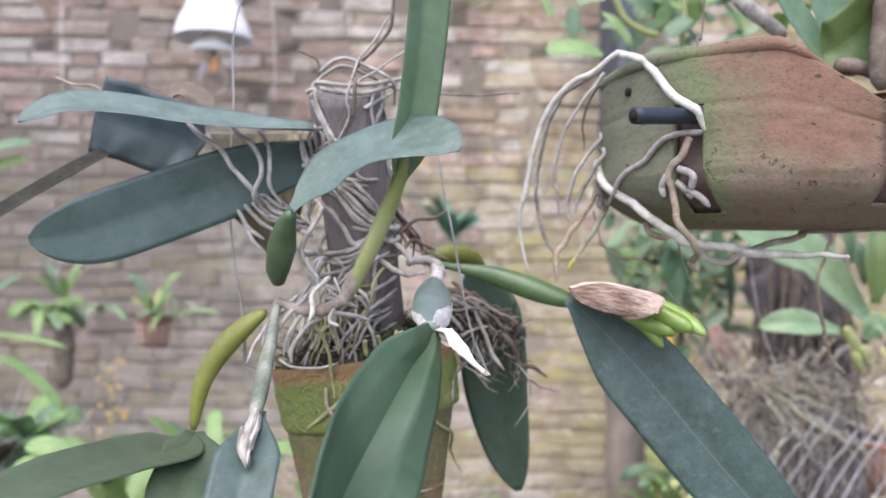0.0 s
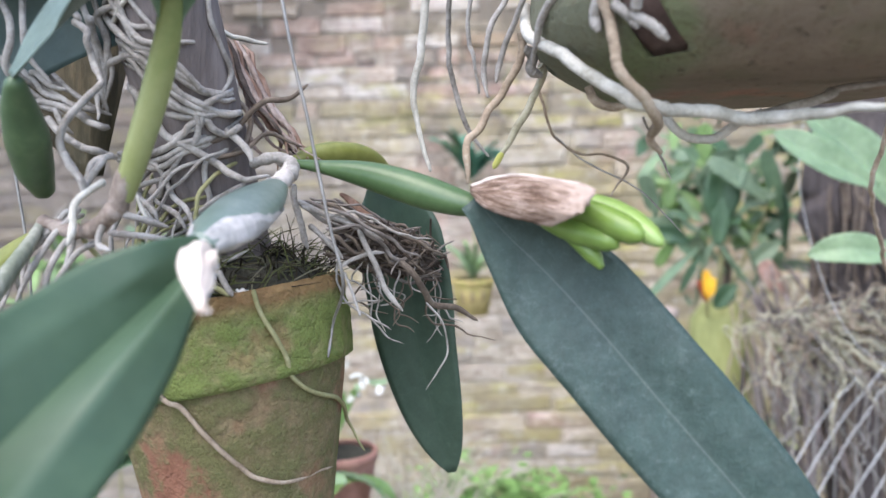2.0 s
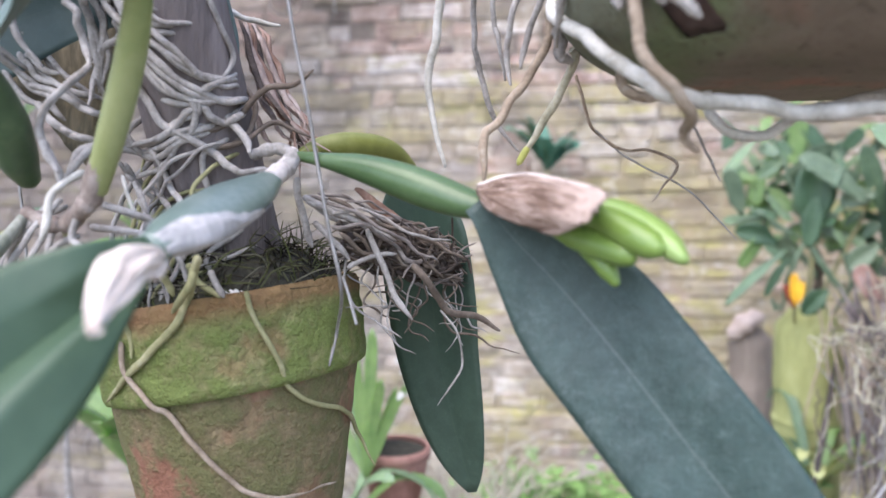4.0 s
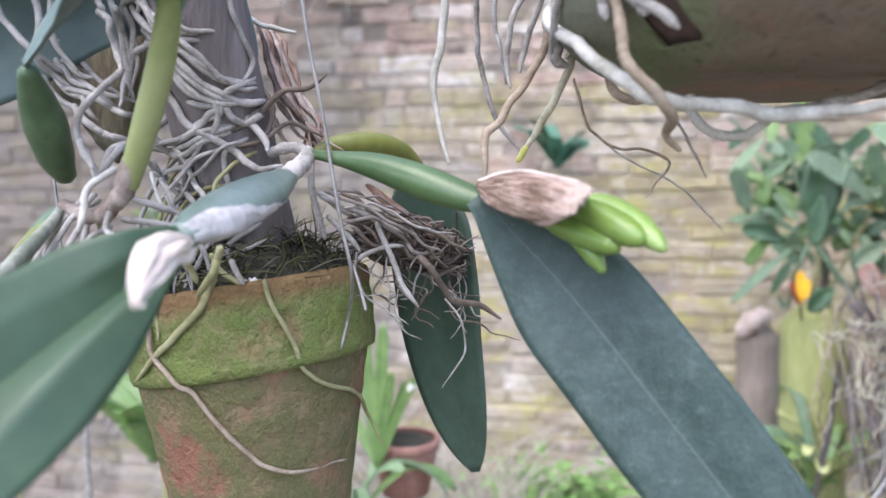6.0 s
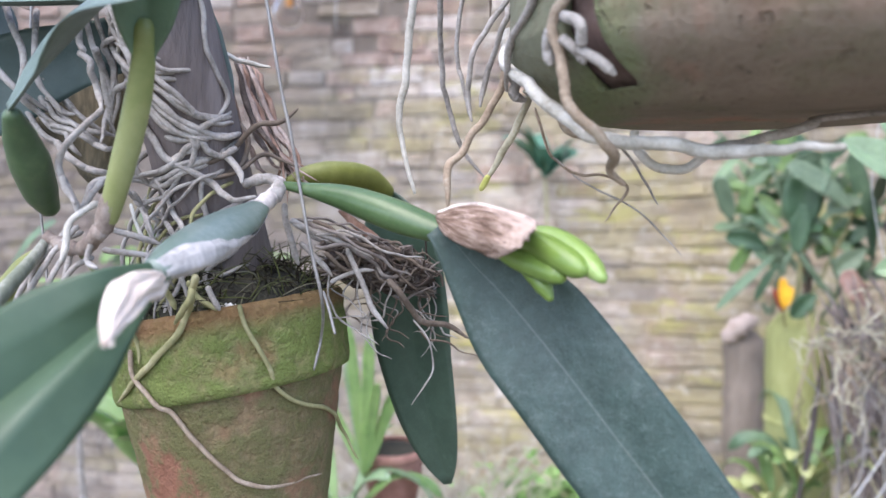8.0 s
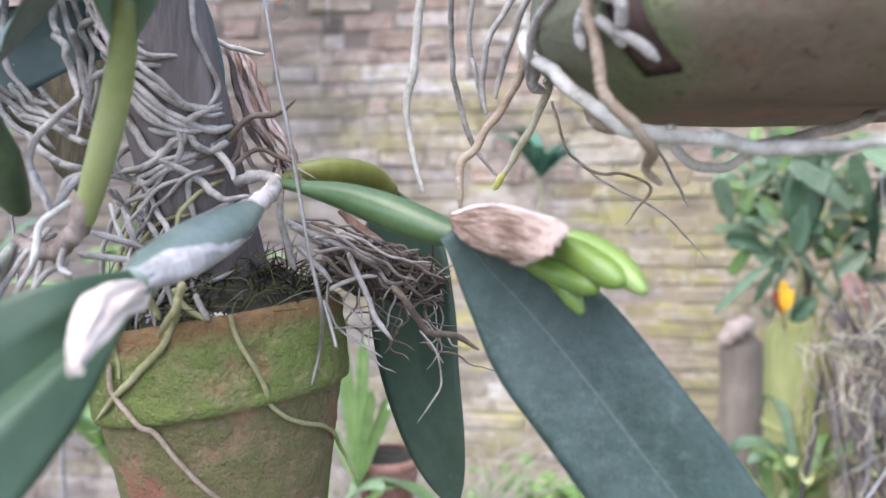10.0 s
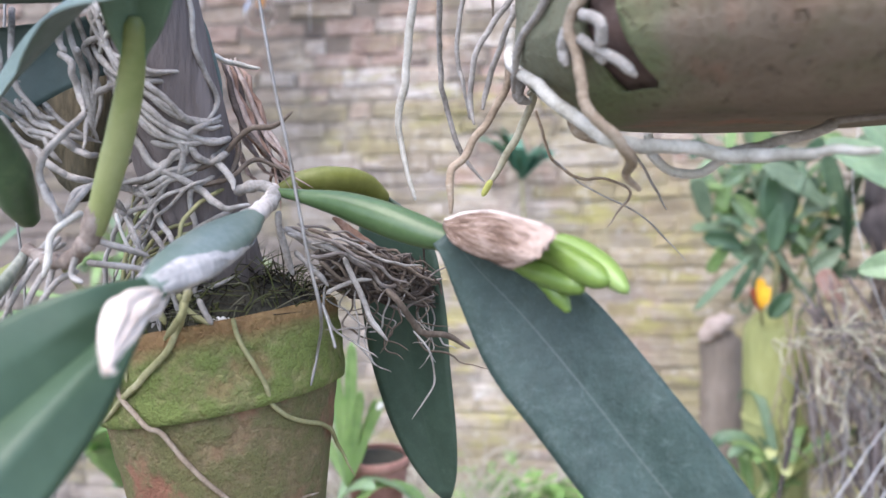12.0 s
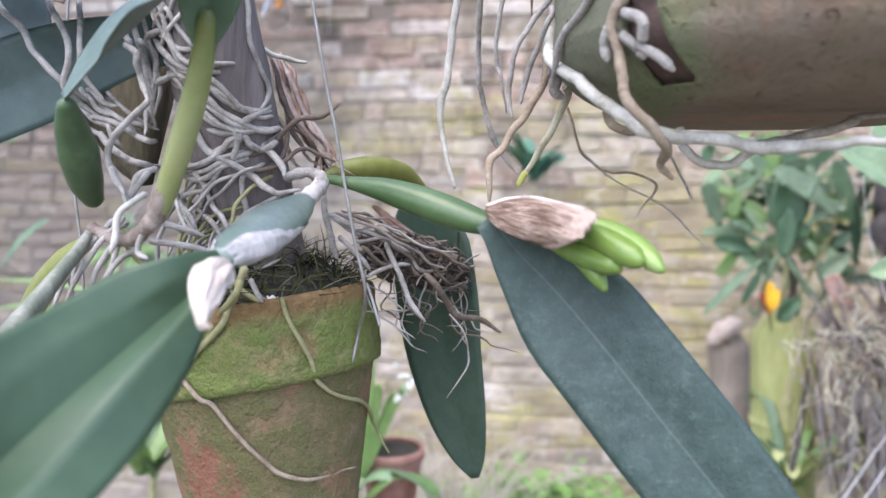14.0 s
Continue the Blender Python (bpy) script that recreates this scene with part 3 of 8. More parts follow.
def weather(k, gp, c):
    """Lime wash, ochre algae, brown damp and rosy bare patches that run over bricks and joints alike."""
    bare = c
    gx = k.node("ShaderNodeSeparateXYZ")
    k.link(gp, gx.inputs[0])
    lime = k.ramp(k.noise(3.1, 5, 0.7, (1, 1, 1.6), gp), [(0.50, (0, 0, 0)), (0.64, (1, 1, 1))])
    c = k.mix(k.math("MULTIPLY", lime, 0.70), c, (0.55, 0.50, 0.43))
    rose = k.ramp(k.noise(2.1, 4, 0.65, (1.3, 1, 1.0), gp), [(0.54, (0, 0, 0)), (0.68, (1, 1, 1))])
    c = k.mix(k.math("MULTIPLY", rose, 0.75), c, (0.45, 0.315, 0.265))
    moss = k.ramp(k.math("ADD", k.noise(2.3, 5, 0.72, (1, 1, 1.9), gp), k.math("MULTIPLY", gx.outputs[0], 0.10)), [(0.44, (0, 0, 0)), (0.62, (1, 1, 1))])
    c = k.mix(k.math("MULTIPLY", moss, 0.80), c, (0.40, 0.345, 0.205))
    lichen = k.ramp(k.noise(5.2, 5, 0.7, (0.7, 1, 2.6), gp), [(0.55, (0, 0, 0)), (0.63, (1, 1, 1))])
    c = k.mix(k.math("MULTIPLY", lichen, 0.70), c, (0.45, 0.42, 0.15))
    damp = k.ramp(k.noise(6.5, 5, 0.7, (1, 1, 1.3), gp), [(0.40, (1, 1, 1)), (0.54, (0, 0, 0))])
    c = k.mix(k.math("MULTIPLY", damp, 0.55), c, (0.255, 0.215, 0.165))
    fleck = k.ramp(k.noise(17, 4, 0.7, (1, 1, 1.5), gp), [(0.58, (0, 0, 0)), (0.68, (1, 1, 1))])
    c = k.mix(k.math("MULTIPLY", fleck, 0.55), c, (0.68, 0.63, 0.57))
    west = k.math("ADD", k.math("MULTIPLY", gx.outputs[0], -0.45), k.math("MULTIPLY", k.noise(2.6, 5, 0.7, (1, 1, 1.6), gp), 0.6))
    c = k.mix(k.math("MULTIPLY", k.ramp(west, [(0.42, (0, 0, 0)), (0.66, (1, 1, 1))]), 0.6), c, (0.215, 0.195, 0.172))
    height = k.math("ADD", k.math("MULTIPLY", gx.outputs[2], 0.25), k.math("MULTIPLY", k.math("SUBTRACT", k.noise(1.7, 4, 0.6, None, gp), 0.5), 0.25))
    return k.mix(k.ramp(height, [(0.44, (1, 1, 1)), (0.56, (0.40, 0.40, 0.40))]), bare, c)


k = Mat("lime_mortar", 0.95, 0.2)
gp = k.node("ShaderNodeNewGeometry").outputs["Position"]
a, b = k.noise(5, 5, 0.6, None, gp), k.noise(60, 5, 0.7, None, gp)
f = k.math("ADD", k.math("MULTIPLY", a, 0.6), k.math("MULTIPLY", b, 0.4))
c = k.ramp(f, [(0.3, (0.27, 0.225, 0.18)), (0.5, (0.415, 0.355, 0.295)), (0.7, (0.55, 0.485, 0.415))])
c = weather(k, gp, c)
c = k.mix(k.math("MULTIPLY", dark_patch_mask(k, 0.74, 0.86), 0.55), c, (0.060, 0.050, 0.048))
k.color(c)
k.bump(b, 0.9, 0.008)
M_mortar = k.m
wall = tagged(part("wall_north", bm, M_mortar, smooth=False), "old weathered brick garden wall with moss and pale mortar", "wall", "", "structure")

# ---- hanging clay pot with its post ----
POT_C, POT_A = Vector((-0.0885, 0.882, 1.378)), Vector((-0.17, 0.04, 1)).normalized()
POT_M = Matrix.Translation(POT_C) @ Vector((0, 0, 1)).rotation_difference(POT_A).to_matrix().to_4x4()
pot = new("hanging_pot")
pot.matrix_world = POT_M
tagged(pot, "moss-covered terracotta pot hung from wires", "plant pot")


def under(ob, parent):
    ob.parent = parent
    return ob


under(part("rim", lathe(dense([(0.092, -0.006), (0.0925, 0.0), (0.0985, 0.001), (0.1018, -0.002), (0.1025, -0.007), (0.102, -0.03), (0.1005, -0.061), (0.0988, -0.0665), (0.0945, -0.0675), (0.090, -0.063)], 0.0022), 220, 0.0020, 95), M_pot_rim), pot)
bm = lathe(dense([(0.090, -0.058), (0.0945, -0.066), (0.0915, -0.085), (0.0865, -0.112), (0.0805, -0.145), (0.0745, -0.178), (0.070, -0.206), (0.066, -0.210), (0.02, -0.210), (0.018, -0.202), (0.062, -0.200), (0.072, -0.15), (0.084, -0.085), (0.090, -0.06)], 0.004), 160, 0.0012, 60, 4)
for v in bm.verts:
    v.co.x += 0.10 * (v.co.z + 0.05)
under(part("body", bm, M_pot_body), pot)

# moss and fibre filling of the pot
bm = bmesh.new()
R_ = 26
rows_ = []
for i in range(R_):
    r = 0.0925 * i / (R_ - 1)
    rows_.append([bm.verts.new((r * math.cos(a), r * math.sin(a), -0.006 + 0.046 * (1 - (r / 0.0965) ** 2) + 0.006 * noise.noise(Vector((r * math.cos(a), r * math.sin(a), 0)) * 90))) for a in [2 * math.pi * j / 48 for j in range(48)]])
for r0, r1 in zip(rows_, rows_[1:]):
    for j in range(48):
        bm.faces.new((r0[j], r0[(j + 1) % 48], r1[(j + 1) % 48], r1[j]))
bmesh.ops.remove_doubles(bm, verts=bm.verts, dist=1e-5)
soil = part("potting_mix", bm, M_soil)
soil.matrix_world = POT_M
tagged(soil, "dark mossy potting mix filling the clay pot", "soil")

# crumbs of white grit at the rim
M_grit = blotch("white_grit", [(0.3, (0.50, 0.49, 0.46)), (0.6, (0.72, 0.71, 0.68))], 60, 300, 0.9, 0.6, 0.001)
for dx, dy, r in ((-0.008, 0.004, 0.0015), (-0.004, 0.001, 0.0021), (0.0, 0.0, 0.0024), (0.004, 0.001, 0.0018)):
    bm = bmesh.new()
    bmesh.ops.create_icosphere(bm, subdivisions=2, radius=r)
    for v in bm.verts:
        v.co += 0.8 * r * noise.noise_vector(v.co * 500 + Vector((dx * 900, 0, 0)))
        v.co += Vector((-0.042 + dx, 0.800 + dy, 1.3895))
    tagged(part("white_grit", bm, M_grit), "white crumb of mineral grit lying on the potting mix", "grit", "crumbs of grit")

# fine dead stems standing in the mix
rng = random.Random(5)
bm = bmesh.new()
for k in range(1100):
    a, r = rng.uniform(0, 6.283), 0.093 * math.sqrt(rng.random())
    p = Vector((r * math.cos(a), r * math.sin(a), -0.006 + 0.044 * (1 - (r / 0.0965) ** 2)))
    d = Vector((rng.gauss(0, 0.7), rng.gauss(0, 0.7), rng.uniform(-0.15, 0.6))).normalized() * rng.choice((0.010, 0.018, 0.028, 0.044))
    q = p + d * 0.5 + Vector((rng.uniform(-1, 1), rng.uniform(-1, 1), rng.uniform(-0.3, 1))) * 0.008
    tube([p, q, p + d], [0.0008, 0.0006, 0.0003], 6, 4, bm=bm)
k = Mat("moss_fibre", 1.0, 0.1)
k.color(k.ramp(k.node("ShaderNodeNewGeometry").outputs["Random Per Island"], [(0.0, (0.018, 0.016, 0.013)), (0.35, (0.045, 0.038, 0.028)), (0.55, (0.075, 0.085, 0.032)), (0.8, (0.09, 0.098, 0.048)), (1.0, (0.17, 0.155, 0.125))]))
M_fibre = k.m
fib = part("moss_strands", bm, M_fibre)
fib.matrix_world = POT_M
tagged(fib, "tangle of fine moss strands on the mix", "moss", "", "stuff")

# weathered round post
POST_B, POST_T = Vector((-0.077, 0.885, 1.38)), Vector((-0.103, 0.80, 1.655))
POST_D = (POST_T - POST_B).normalized()
bm = bmesh.new()
segs = 40
n1 = POST_D.orthogonal().normalized()
n2 = POST_D.cross(n1)
rings = []
for k in range(31):
    u = k / 30
    c = POST_B.lerp(POST_T, u)
    ring = []
    for j in range(segs):
        a = 2 * math.pi * j / segs
        w = noise.noise(Vector((math.cos(a) * 3.1, math.sin(a) * 3.1, u * 1.5)))
        g = noise.noise(Vector((math.cos(a) * 14, math.sin(a) * 14, u * 3)))
        r = 0.0375 * (1 + 0.07 * w + 0.045 * g)
        p = c + r * (math.cos(a) * n1 + math.sin(a) * n2)
        if k == 30:
            p += POST_D * 0.004 * noise.noise(p * 90)
        ring.append(bm.verts.new(p))
    rings.append(ring)
for r0, r1 in zip(rings, rings[1:]):
    for j in range(segs):
        bm.faces.new((r0[j], r0[(j + 1) % segs], r1[(j + 1) % segs], r1[j]))
inner = [bm.verts.new(POST_T + (v.co - POST_T) * 0.5 - POST_D * 0.003) for v in rings[-1]]
for j in range(segs):
    bm.faces.new((rings[-1][j], rings[-1][(j + 1) % segs], inner[(j + 1) % segs], inner[j]))
bm.faces.new(inner)
bm.faces.new(list(reversed(rings[0])))
tagged(part("wooden_post", bm, M_wood), "weathered grey-brown round wooden post standing in the pot", "post")

# ---- the orchid ----
orchid = thing("orchid_plant", (-0.08, 0.86, 1.40), "large epiphytic orchid with leathery leaves and pale roots gripping the post", "orchid")


def leaf(mid, width, normals, mat, label="", name="leaf", parent=None, **kw):
    return part(name, leaf_mesh(mid, width, normals, **kw), mat, parent or orchid, label)


def bulb(pts, radii, mat, label="", flat=0.8, **kw):
    return part("pseudobulb", tube(pts, radii, 26, 18, flat=flat, **kw), mat, orchid, label)


count = 0


def root(pts, r=0.0024, mat=None, parent=None, tip=0.45, name="root", wobble=0.0013):
    """A fleshy root; an end that touches the post dives into it."""
    global count
    count += 1
    pts = [Vector(p) for p in pts]
    if parent is None:
        r *= 0.80
    radii = [r * 1.0, r, r, r, r, r * tip]
    for end, nxt in ((0, 1), (-1, -2)):
        axis = POST_B + POST_D * (pts[end] - POST_B).dot(POST_D)
        away = pts[end] - axis
        if 0.0 < (pts[end] - POST_B).dot(POST_D) < 0.27 and away.length < 0.052:
            run = (pts[end] - pts[nxt]).normalized()
            out, rise = away.normalized(), POST_D * run.dot(POST_D) * 0.010
            side = POST_D.cross(out)
            side *= 1 if side.dot(run) > 0 else -1
            turn = [axis + rise * k + d * (math.cos(a) * out + math.sin(a) * side) for k, a, d in ((0.6, 0.45, 0.0375), (1.2, 0.95, 0.033))]
            pts = list(reversed(turn)) + pts if end == 0 else pts + turn
    return part(name, tube(pts, radii, len(pts) * 7 + 2, 9, wobble, 0.10, count), mat or M_root, parent or orchid)


M_bulb_green = blotch("green_bulb", [(0.3, (0.040, 0.085, 0.028)), (0.55, (0.068, 0.122, 0.045)), (0.80, (0.12, 0.17, 0.09))], 22, 260, 0.34, 0.15, 0.0006, None, 0.5)
M_bulb_yellow = blotch("yellow_green_bulb", [(0.3, (0.145, 0.185, 0.052)), (0.5, (0.222, 0.252, 0.09)), (0.75, (0.315, 0.33, 0.15))], 12, 100, 0.45, 0.15, 0.0006, None, 0.45)
M_bulb_dark = blotch("dark_bulb", [(0.3, (0.030, 0.060, 0.026)), (0.5, (0.055, 0.098, 0.042)), (0.75, (0.115, 0.165, 0.075))], 14, 120, 0.42, 0.15, 0.0006, None, 0.5)
M_bulb_blue = blotch("waxy_bulb", [(0.3, (0.085, 0.130, 0.104)), (0.5, (0.125, 0.175, 0.148)), (0.72, (0.215, 0.255, 0.225))], 34, 300, 0.36, 0.15, 0.0006, None, 0.55)
M_bulb_paper = blotch("thin_grey_sheath", [(0.32, (0.22, 0.225, 0.22)), (0.5, (0.43, 0.415, 0.40)), (0.68, (0.66, 0.635, 0.62))], 60, 380, 0.6, 0.5, 0.001, (1, 1, 0.3))
M_bulb_grey = blotch("papery_stem", [(0.3, (0.08, 0.10, 0.07)), (0.5, (0.155, 0.175, 0.135)), (0.72, (0.34, 0.345, 0.30))], 60, 300, 0.6, 0.5, 0.001, (1, 1, 0.2))
M_bulb_olive = blotch("olive_bulb", [(0.3, (0.095, 0.11, 0.018)), (0.5, (0.165, 0.18, 0.038)), (0.75, (0.26, 0.27, 0.09))], 14, 120, 0.45, 0.15, 0.0006, None, 0.45)

# front leaf with its waxy bulb and torn white sheath
west_edge = [(-0.012, 0.655, 1.438), (-0.023, 0.620, 1.437), (-0.046, 0.600, 1.429), (-0.057, 0.577, 1.418), (-0.068, 0.523, 1.401), (-0.072, 0.468, 1.383), (-0.074, 0.418, 1.358), (-0.079, 0.385, 1.325)]
west_blade = [(-0.010, 0.655, 1.434), (-0.019, 0.622, 1.427), (-0.036, 0.598, 1.412), (-0.050, 0.563, 1.399), (-0.066, 0.513, 1.377), (-0.074, 0.473, 1.361), (-0.078, 0.425, 1.336), (-0.079, 0.385, 1.315)]
midrib = [(-0.009, 0.655, 1.432), (-0.014, 0.630, 1.420), (-0.0255, 0.613, 1.406), (-0.0425, 0.566, 1.379), (-0.059, 0.524, 1.351), (-0.067, 0.494, 1.335), (-0.075, 0.444, 1.315), (-0.079, 0.385, 1.305)]
east_blade = [(-0.006, 0.655, 1.432), (-0.007, 0.629, 1.421), (-0.010, 0.612, 1.411), (-0.018, 0.572, 1.387), (-0.030, 0.537, 1.359), (-0.037, 0.500, 1.341), (-0.055, 0.445, 1.318), (-0.078, 0.385, 1.300)]
east_edge = [(-0.003, 0.655, 1.432), (-0.003, 0.633, 1.417), (-0.002, 0.617, 1.405), (-0.004, 0.594, 1.379), (-0.011, 0.561, 1.352), (-0.018, 0.514, 1.333), (-0.042, 0.450, 1.312), (-0.077, 0.385, 1.298)]
part("leaf", rail_mesh([west_edge, west_blade, midrib, east_blade, east_edge],
    60, 20, 0.0018, crease=True), M_leaf_front, orchid)
WAX = [(-0.0090, 0.7880, 1.4660), (-0.0095, 0.7600, 1.4590), (-0.0105, 0.7200, 1.4495), (-0.0115, 0.6850, 1.4405), (-0.0120, 0.6500, 1.4330)]
WAX_W, WAX_H, WAX_UP = [0.0068, 0.0125, 0.0172, 0.0180, 0.0155, 0.0080], [0.0055, 0.0078, 0.0100, 0.0106, 0.0094, 0.0056], (0.22, -0.25, 1.0)
wax_bulb = part("pseudobulb", flat_body(WAX, WAX_W, WAX_H, WAX_UP, 40, 32), M_bulb_blue, orchid, "waxy blue-green swollen bulb")


def window(u):
    """How far the thin sheath has torn open, from the upper side."""
    shut = 0.5 * (math.cos(math.pi * min(1.0, u / 0.16)) + 1)
    foot = max(0.0, (u - 0.50) / 0.50)
    a = 2.25 - 2.00 * shut - 1.65 * foot
    return max(0.10, a + 0.22 * noise.noise(Vector((u * 7, 0.4, 2))) + 0.14 * noise.noise(Vector((u * 23, 3.4, 2))))


skin = []
for k in range(13):
    f = k / 12

    def lean_to(u, f=f):
        a, b = window(u), 2 * math.pi - window(u * 0.93 + 0.31)
        return [a + (b - a) * f]

    skin.append([r[0] for r in body_rings(WAX, spline_list(WAX_W, 40), spline_list(WAX_H, 40), WAX_UP, 40, lean_to, 1.045)])
part("sheath", rail_mesh(skin, 70, 48, 0.0004, rumple=0.0014, seed=4), M_bulb_paper, wax_bulb, "thin white papery sheath torn open over the bulb")
part("sheath", rail_mesh([
    [(-0.0100, 0.6600, 1.4300), (-0.0015, 0.6130, 1.4335), (0.0005, 0.5940, 1.4330), (0.0045, 0.5800, 1.4260), (0.0200, 0.5560, 1.4165), (0.0285, 0.5465, 1.4110)],
    [(-0.0090, 0.6600, 1.4300), (0.0020, 0.6150, 1.4355), (0.0050, 0.5950, 1.4350), (0.0100, 0.5775, 1.4280), (0.0205, 0.5575, 1.4175), (0.0290, 0.5460, 1.4120)],
    [(-0.0080, 0.6570, 1.4300), (0.0060, 0.6220, 1.4330), (0.0105, 0.6020, 1.4320), (0.0155, 0.5830, 1.4260), (0.0220, 0.5610, 1.4180), (0.0295, 0.5455, 1.4125)],
    [(-0.0085, 0.6590, 1.4280), (0.0045, 0.6300, 1.4270), (0.0120, 0.6060, 1.4265), (0.0175, 0.5860, 1.4215), (0.0230, 0.5640, 1.4165), (0.0300, 0.5450, 1.4120)],
    [(-0.0100, 0.6630, 1.4265), (-0.0005, 0.6390, 1.4205), (0.0095, 0.6110, 1.4210), (0.0165, 0.5890, 1.4185), (0.0225, 0.5670, 1.4145), (0.0300, 0.5445, 1.4115)]],
    60, 40, 0.0010, 0.008, 3, rumple=0.0026), M_white_sheath, wax_bulb, "torn white papery sheath")
bm = bmesh.new()
COLLAR = spline([(-0.0085, 0.782, 1.4650), (-0.0065, 0.797, 1.4715), (-0.0065, 0.812, 1.4780), (-0.0120, 0.828, 1.4835), (-0.0220, 0.842, 1.4855)], 44)
rings = []
for k, p in enumerate(COLLAR):
    u = k / 43
    d = (COLLAR[min(k + 1, 43)] - COLLAR[max(k - 1, 0)]).normalized()
    a1 = d.orthogonal().normalized()
    a2 = d.cross(a1)
    step = (u * 5.2) % 1.0
    r = (0.0068 - 0.0024 * u) * (1.0 + 0.16 * (step ** 3) - 0.05 * step)
    rings.append([bm.verts.new(p + (a1 * math.cos(q) + a2 * math.sin(q)) * r * (1 + 0.10 * noise.noise(Vector((math.cos(q) * 2, math.sin(q) * 2, u * 14))))) for q in [2 * math.pi * j / 18 for j in range(18)]])
for r0, r1 in zip(rings, rings[1:]):
    for j in range(18):
        bm.faces.new((r0[j], r0[(j + 1) % 18], r1[(j + 1) % 18], r1[j]))
bm.faces.new(list(reversed(rings[0])))
bm.faces.new(rings[-1])
bmesh.ops.recalc_face_normals(bm, faces=bm.faces)
part("collar", bm, M_paper, wax_bulb, "ringed papery collar")
part("rhizome", tube([(-0.040, 0.822, 1.482), (-0.02, 0.820, 1.487), (-0.006, 0.815, 1.482), (-0.003, 0.797, 1.472)], [0.0034, 0.0044, 0.0050, 0.0050], 26, 12, 0.001, 0.45, 5), M_root, orchid, "ringed grey rhizome")

# green bulb, large dark leaf, brown bract and buds
green_bulb = part("pseudobulb", flat_body([(-0.004, 0.816, 1.4820), (0.019, 0.808, 1.4785), (0.046, 0.803, 1.4732), (0.070, 0.798, 1.4662), (0.093, 0.793, 1.4585), (0.115, 0.788, 1.4515), (0.131, 0.784, 1.4475)], [0.0034, 0.0056, 0.0092, 0.0116, 0.0122, 0.0108, 0.0076], [0.0030, 0.0050, 0.0090, 0.0112, 0.0116, 0.0094, 0.0066], (0.1, -0.5, 1.0), 44, 28), M_bulb_green, orchid, "glossy green spindle-shaped bulb")
part("ring_scar", tube([(0.1275, 0.7845, 1.4490), (0.1300, 0.7838, 1.4483), (0.1325, 0.7832, 1.4478)], [0.0074, 0.0078, 0.0070], 8, 20, 0.0004, 0.1, 3), M_dry_sheath, green_bulb, "pale papery ring at the bulb end")
leaf([(0.128, 0.772, 1.454), (0.148, 0.771, 1.430), (0.175, 0.767, 1.403), (0.208, 0.757, 1.366), (0.241, 0.747, 1.326), (0.268, 0.738, 1.294), (0.300, 0.725, 1.256), (0.325, 0.712, 1.225), (0.350, 0.700, 1.192)], 0.0415,
     [(-0.15, -1, 0.25), (-0.2, -1, 0.2)], M_leaf_dark, fold=0.12, base=0.28, swell=0.34, tip=0.5, wave=0.004, rows=56, cols=16, point=2.2)
part("bract", rail_mesh([
    [(0.125, 0.778, 1.460), (0.141, 0.780, 1.464), (0.160, 0.772, 1.464), (0.181, 0.752, 1.459), (0.196, 0.728, 1.454)],
    [(0.126, 0.774, 1.461), (0.143, 0.764, 1.466), (0.163, 0.748, 1.467), (0.185, 0.722, 1.462), (0.200, 0.704, 1.456)],
    [(0.126, 0.771, 1.460), (0.147, 0.750, 1.461), (0.167, 0.726, 1.460), (0.185, 0.704, 1.454), (0.196, 0.692, 1.450)],
    [(0.126, 0.770, 1.458), (0.143, 0.748, 1.454), (0.162, 0.724, 1.451), (0.178, 0.704, 1.446), (0.189, 0.694, 1.443)],
    [(0.126, 0.771, 1.457), (0.134, 0.756, 1.448), (0.152, 0.738, 1.441), (0.166, 0.722, 1.438), (0.176, 0.712, 1.436)]],
    40, 24, 0.0010, 0.005, 7, rumple=0.0018), M_bract, orchid, "dry brown papery bract over the buds")
for pts_, rad_, mat_, words in (
        ([(0.1760, 0.742, 1.4465), (0.1960, 0.732, 1.4435), (0.2100, 0.721, 1.4375), (0.2200, 0.713, 1.4325), (0.2262, 0.7065, 1.4290)], [0.0044, 0.0074, 0.0082, 0.0080, 0.0068, 0.0030], M_bud, "plump bright green bud"),
        ([(0.1900, 0.746, 1.4495), (0.2060, 0.738, 1.4465), (0.2200, 0.726, 1.4395), (0.2300, 0.714, 1.4315), (0.2372, 0.7045, 1.4245)], [0.0050, 0.0068, 0.0074, 0.0072, 0.0058, 0.0022], M_bud_tip, "green bud with a pale tip"),
        ([(0.1700, 0.742, 1.4400), (0.1850, 0.734, 1.4340), (0.1980, 0.727, 1.4300), (0.2080, 0.720, 1.4265), (0.2140, 0.716, 1.4235)], [0.0040, 0.0062, 0.0070, 0.0068, 0.0056, 0.0022], M_bud, "plump bright green bud"),
        ([(0.1840, 0.742, 1.4330), (0.1945, 0.736, 1.4250), (0.2010, 0.731, 1.4170), (0.2057, 0.728, 1.4095)], [0.0042, 0.0058, 0.0050, 0.0018], M_bud, "small pointed green bud")):
    part("flower_bud", tube(pts_, [q * 1.08 for q in rad_], 26, 18), mat_, orchid, words)

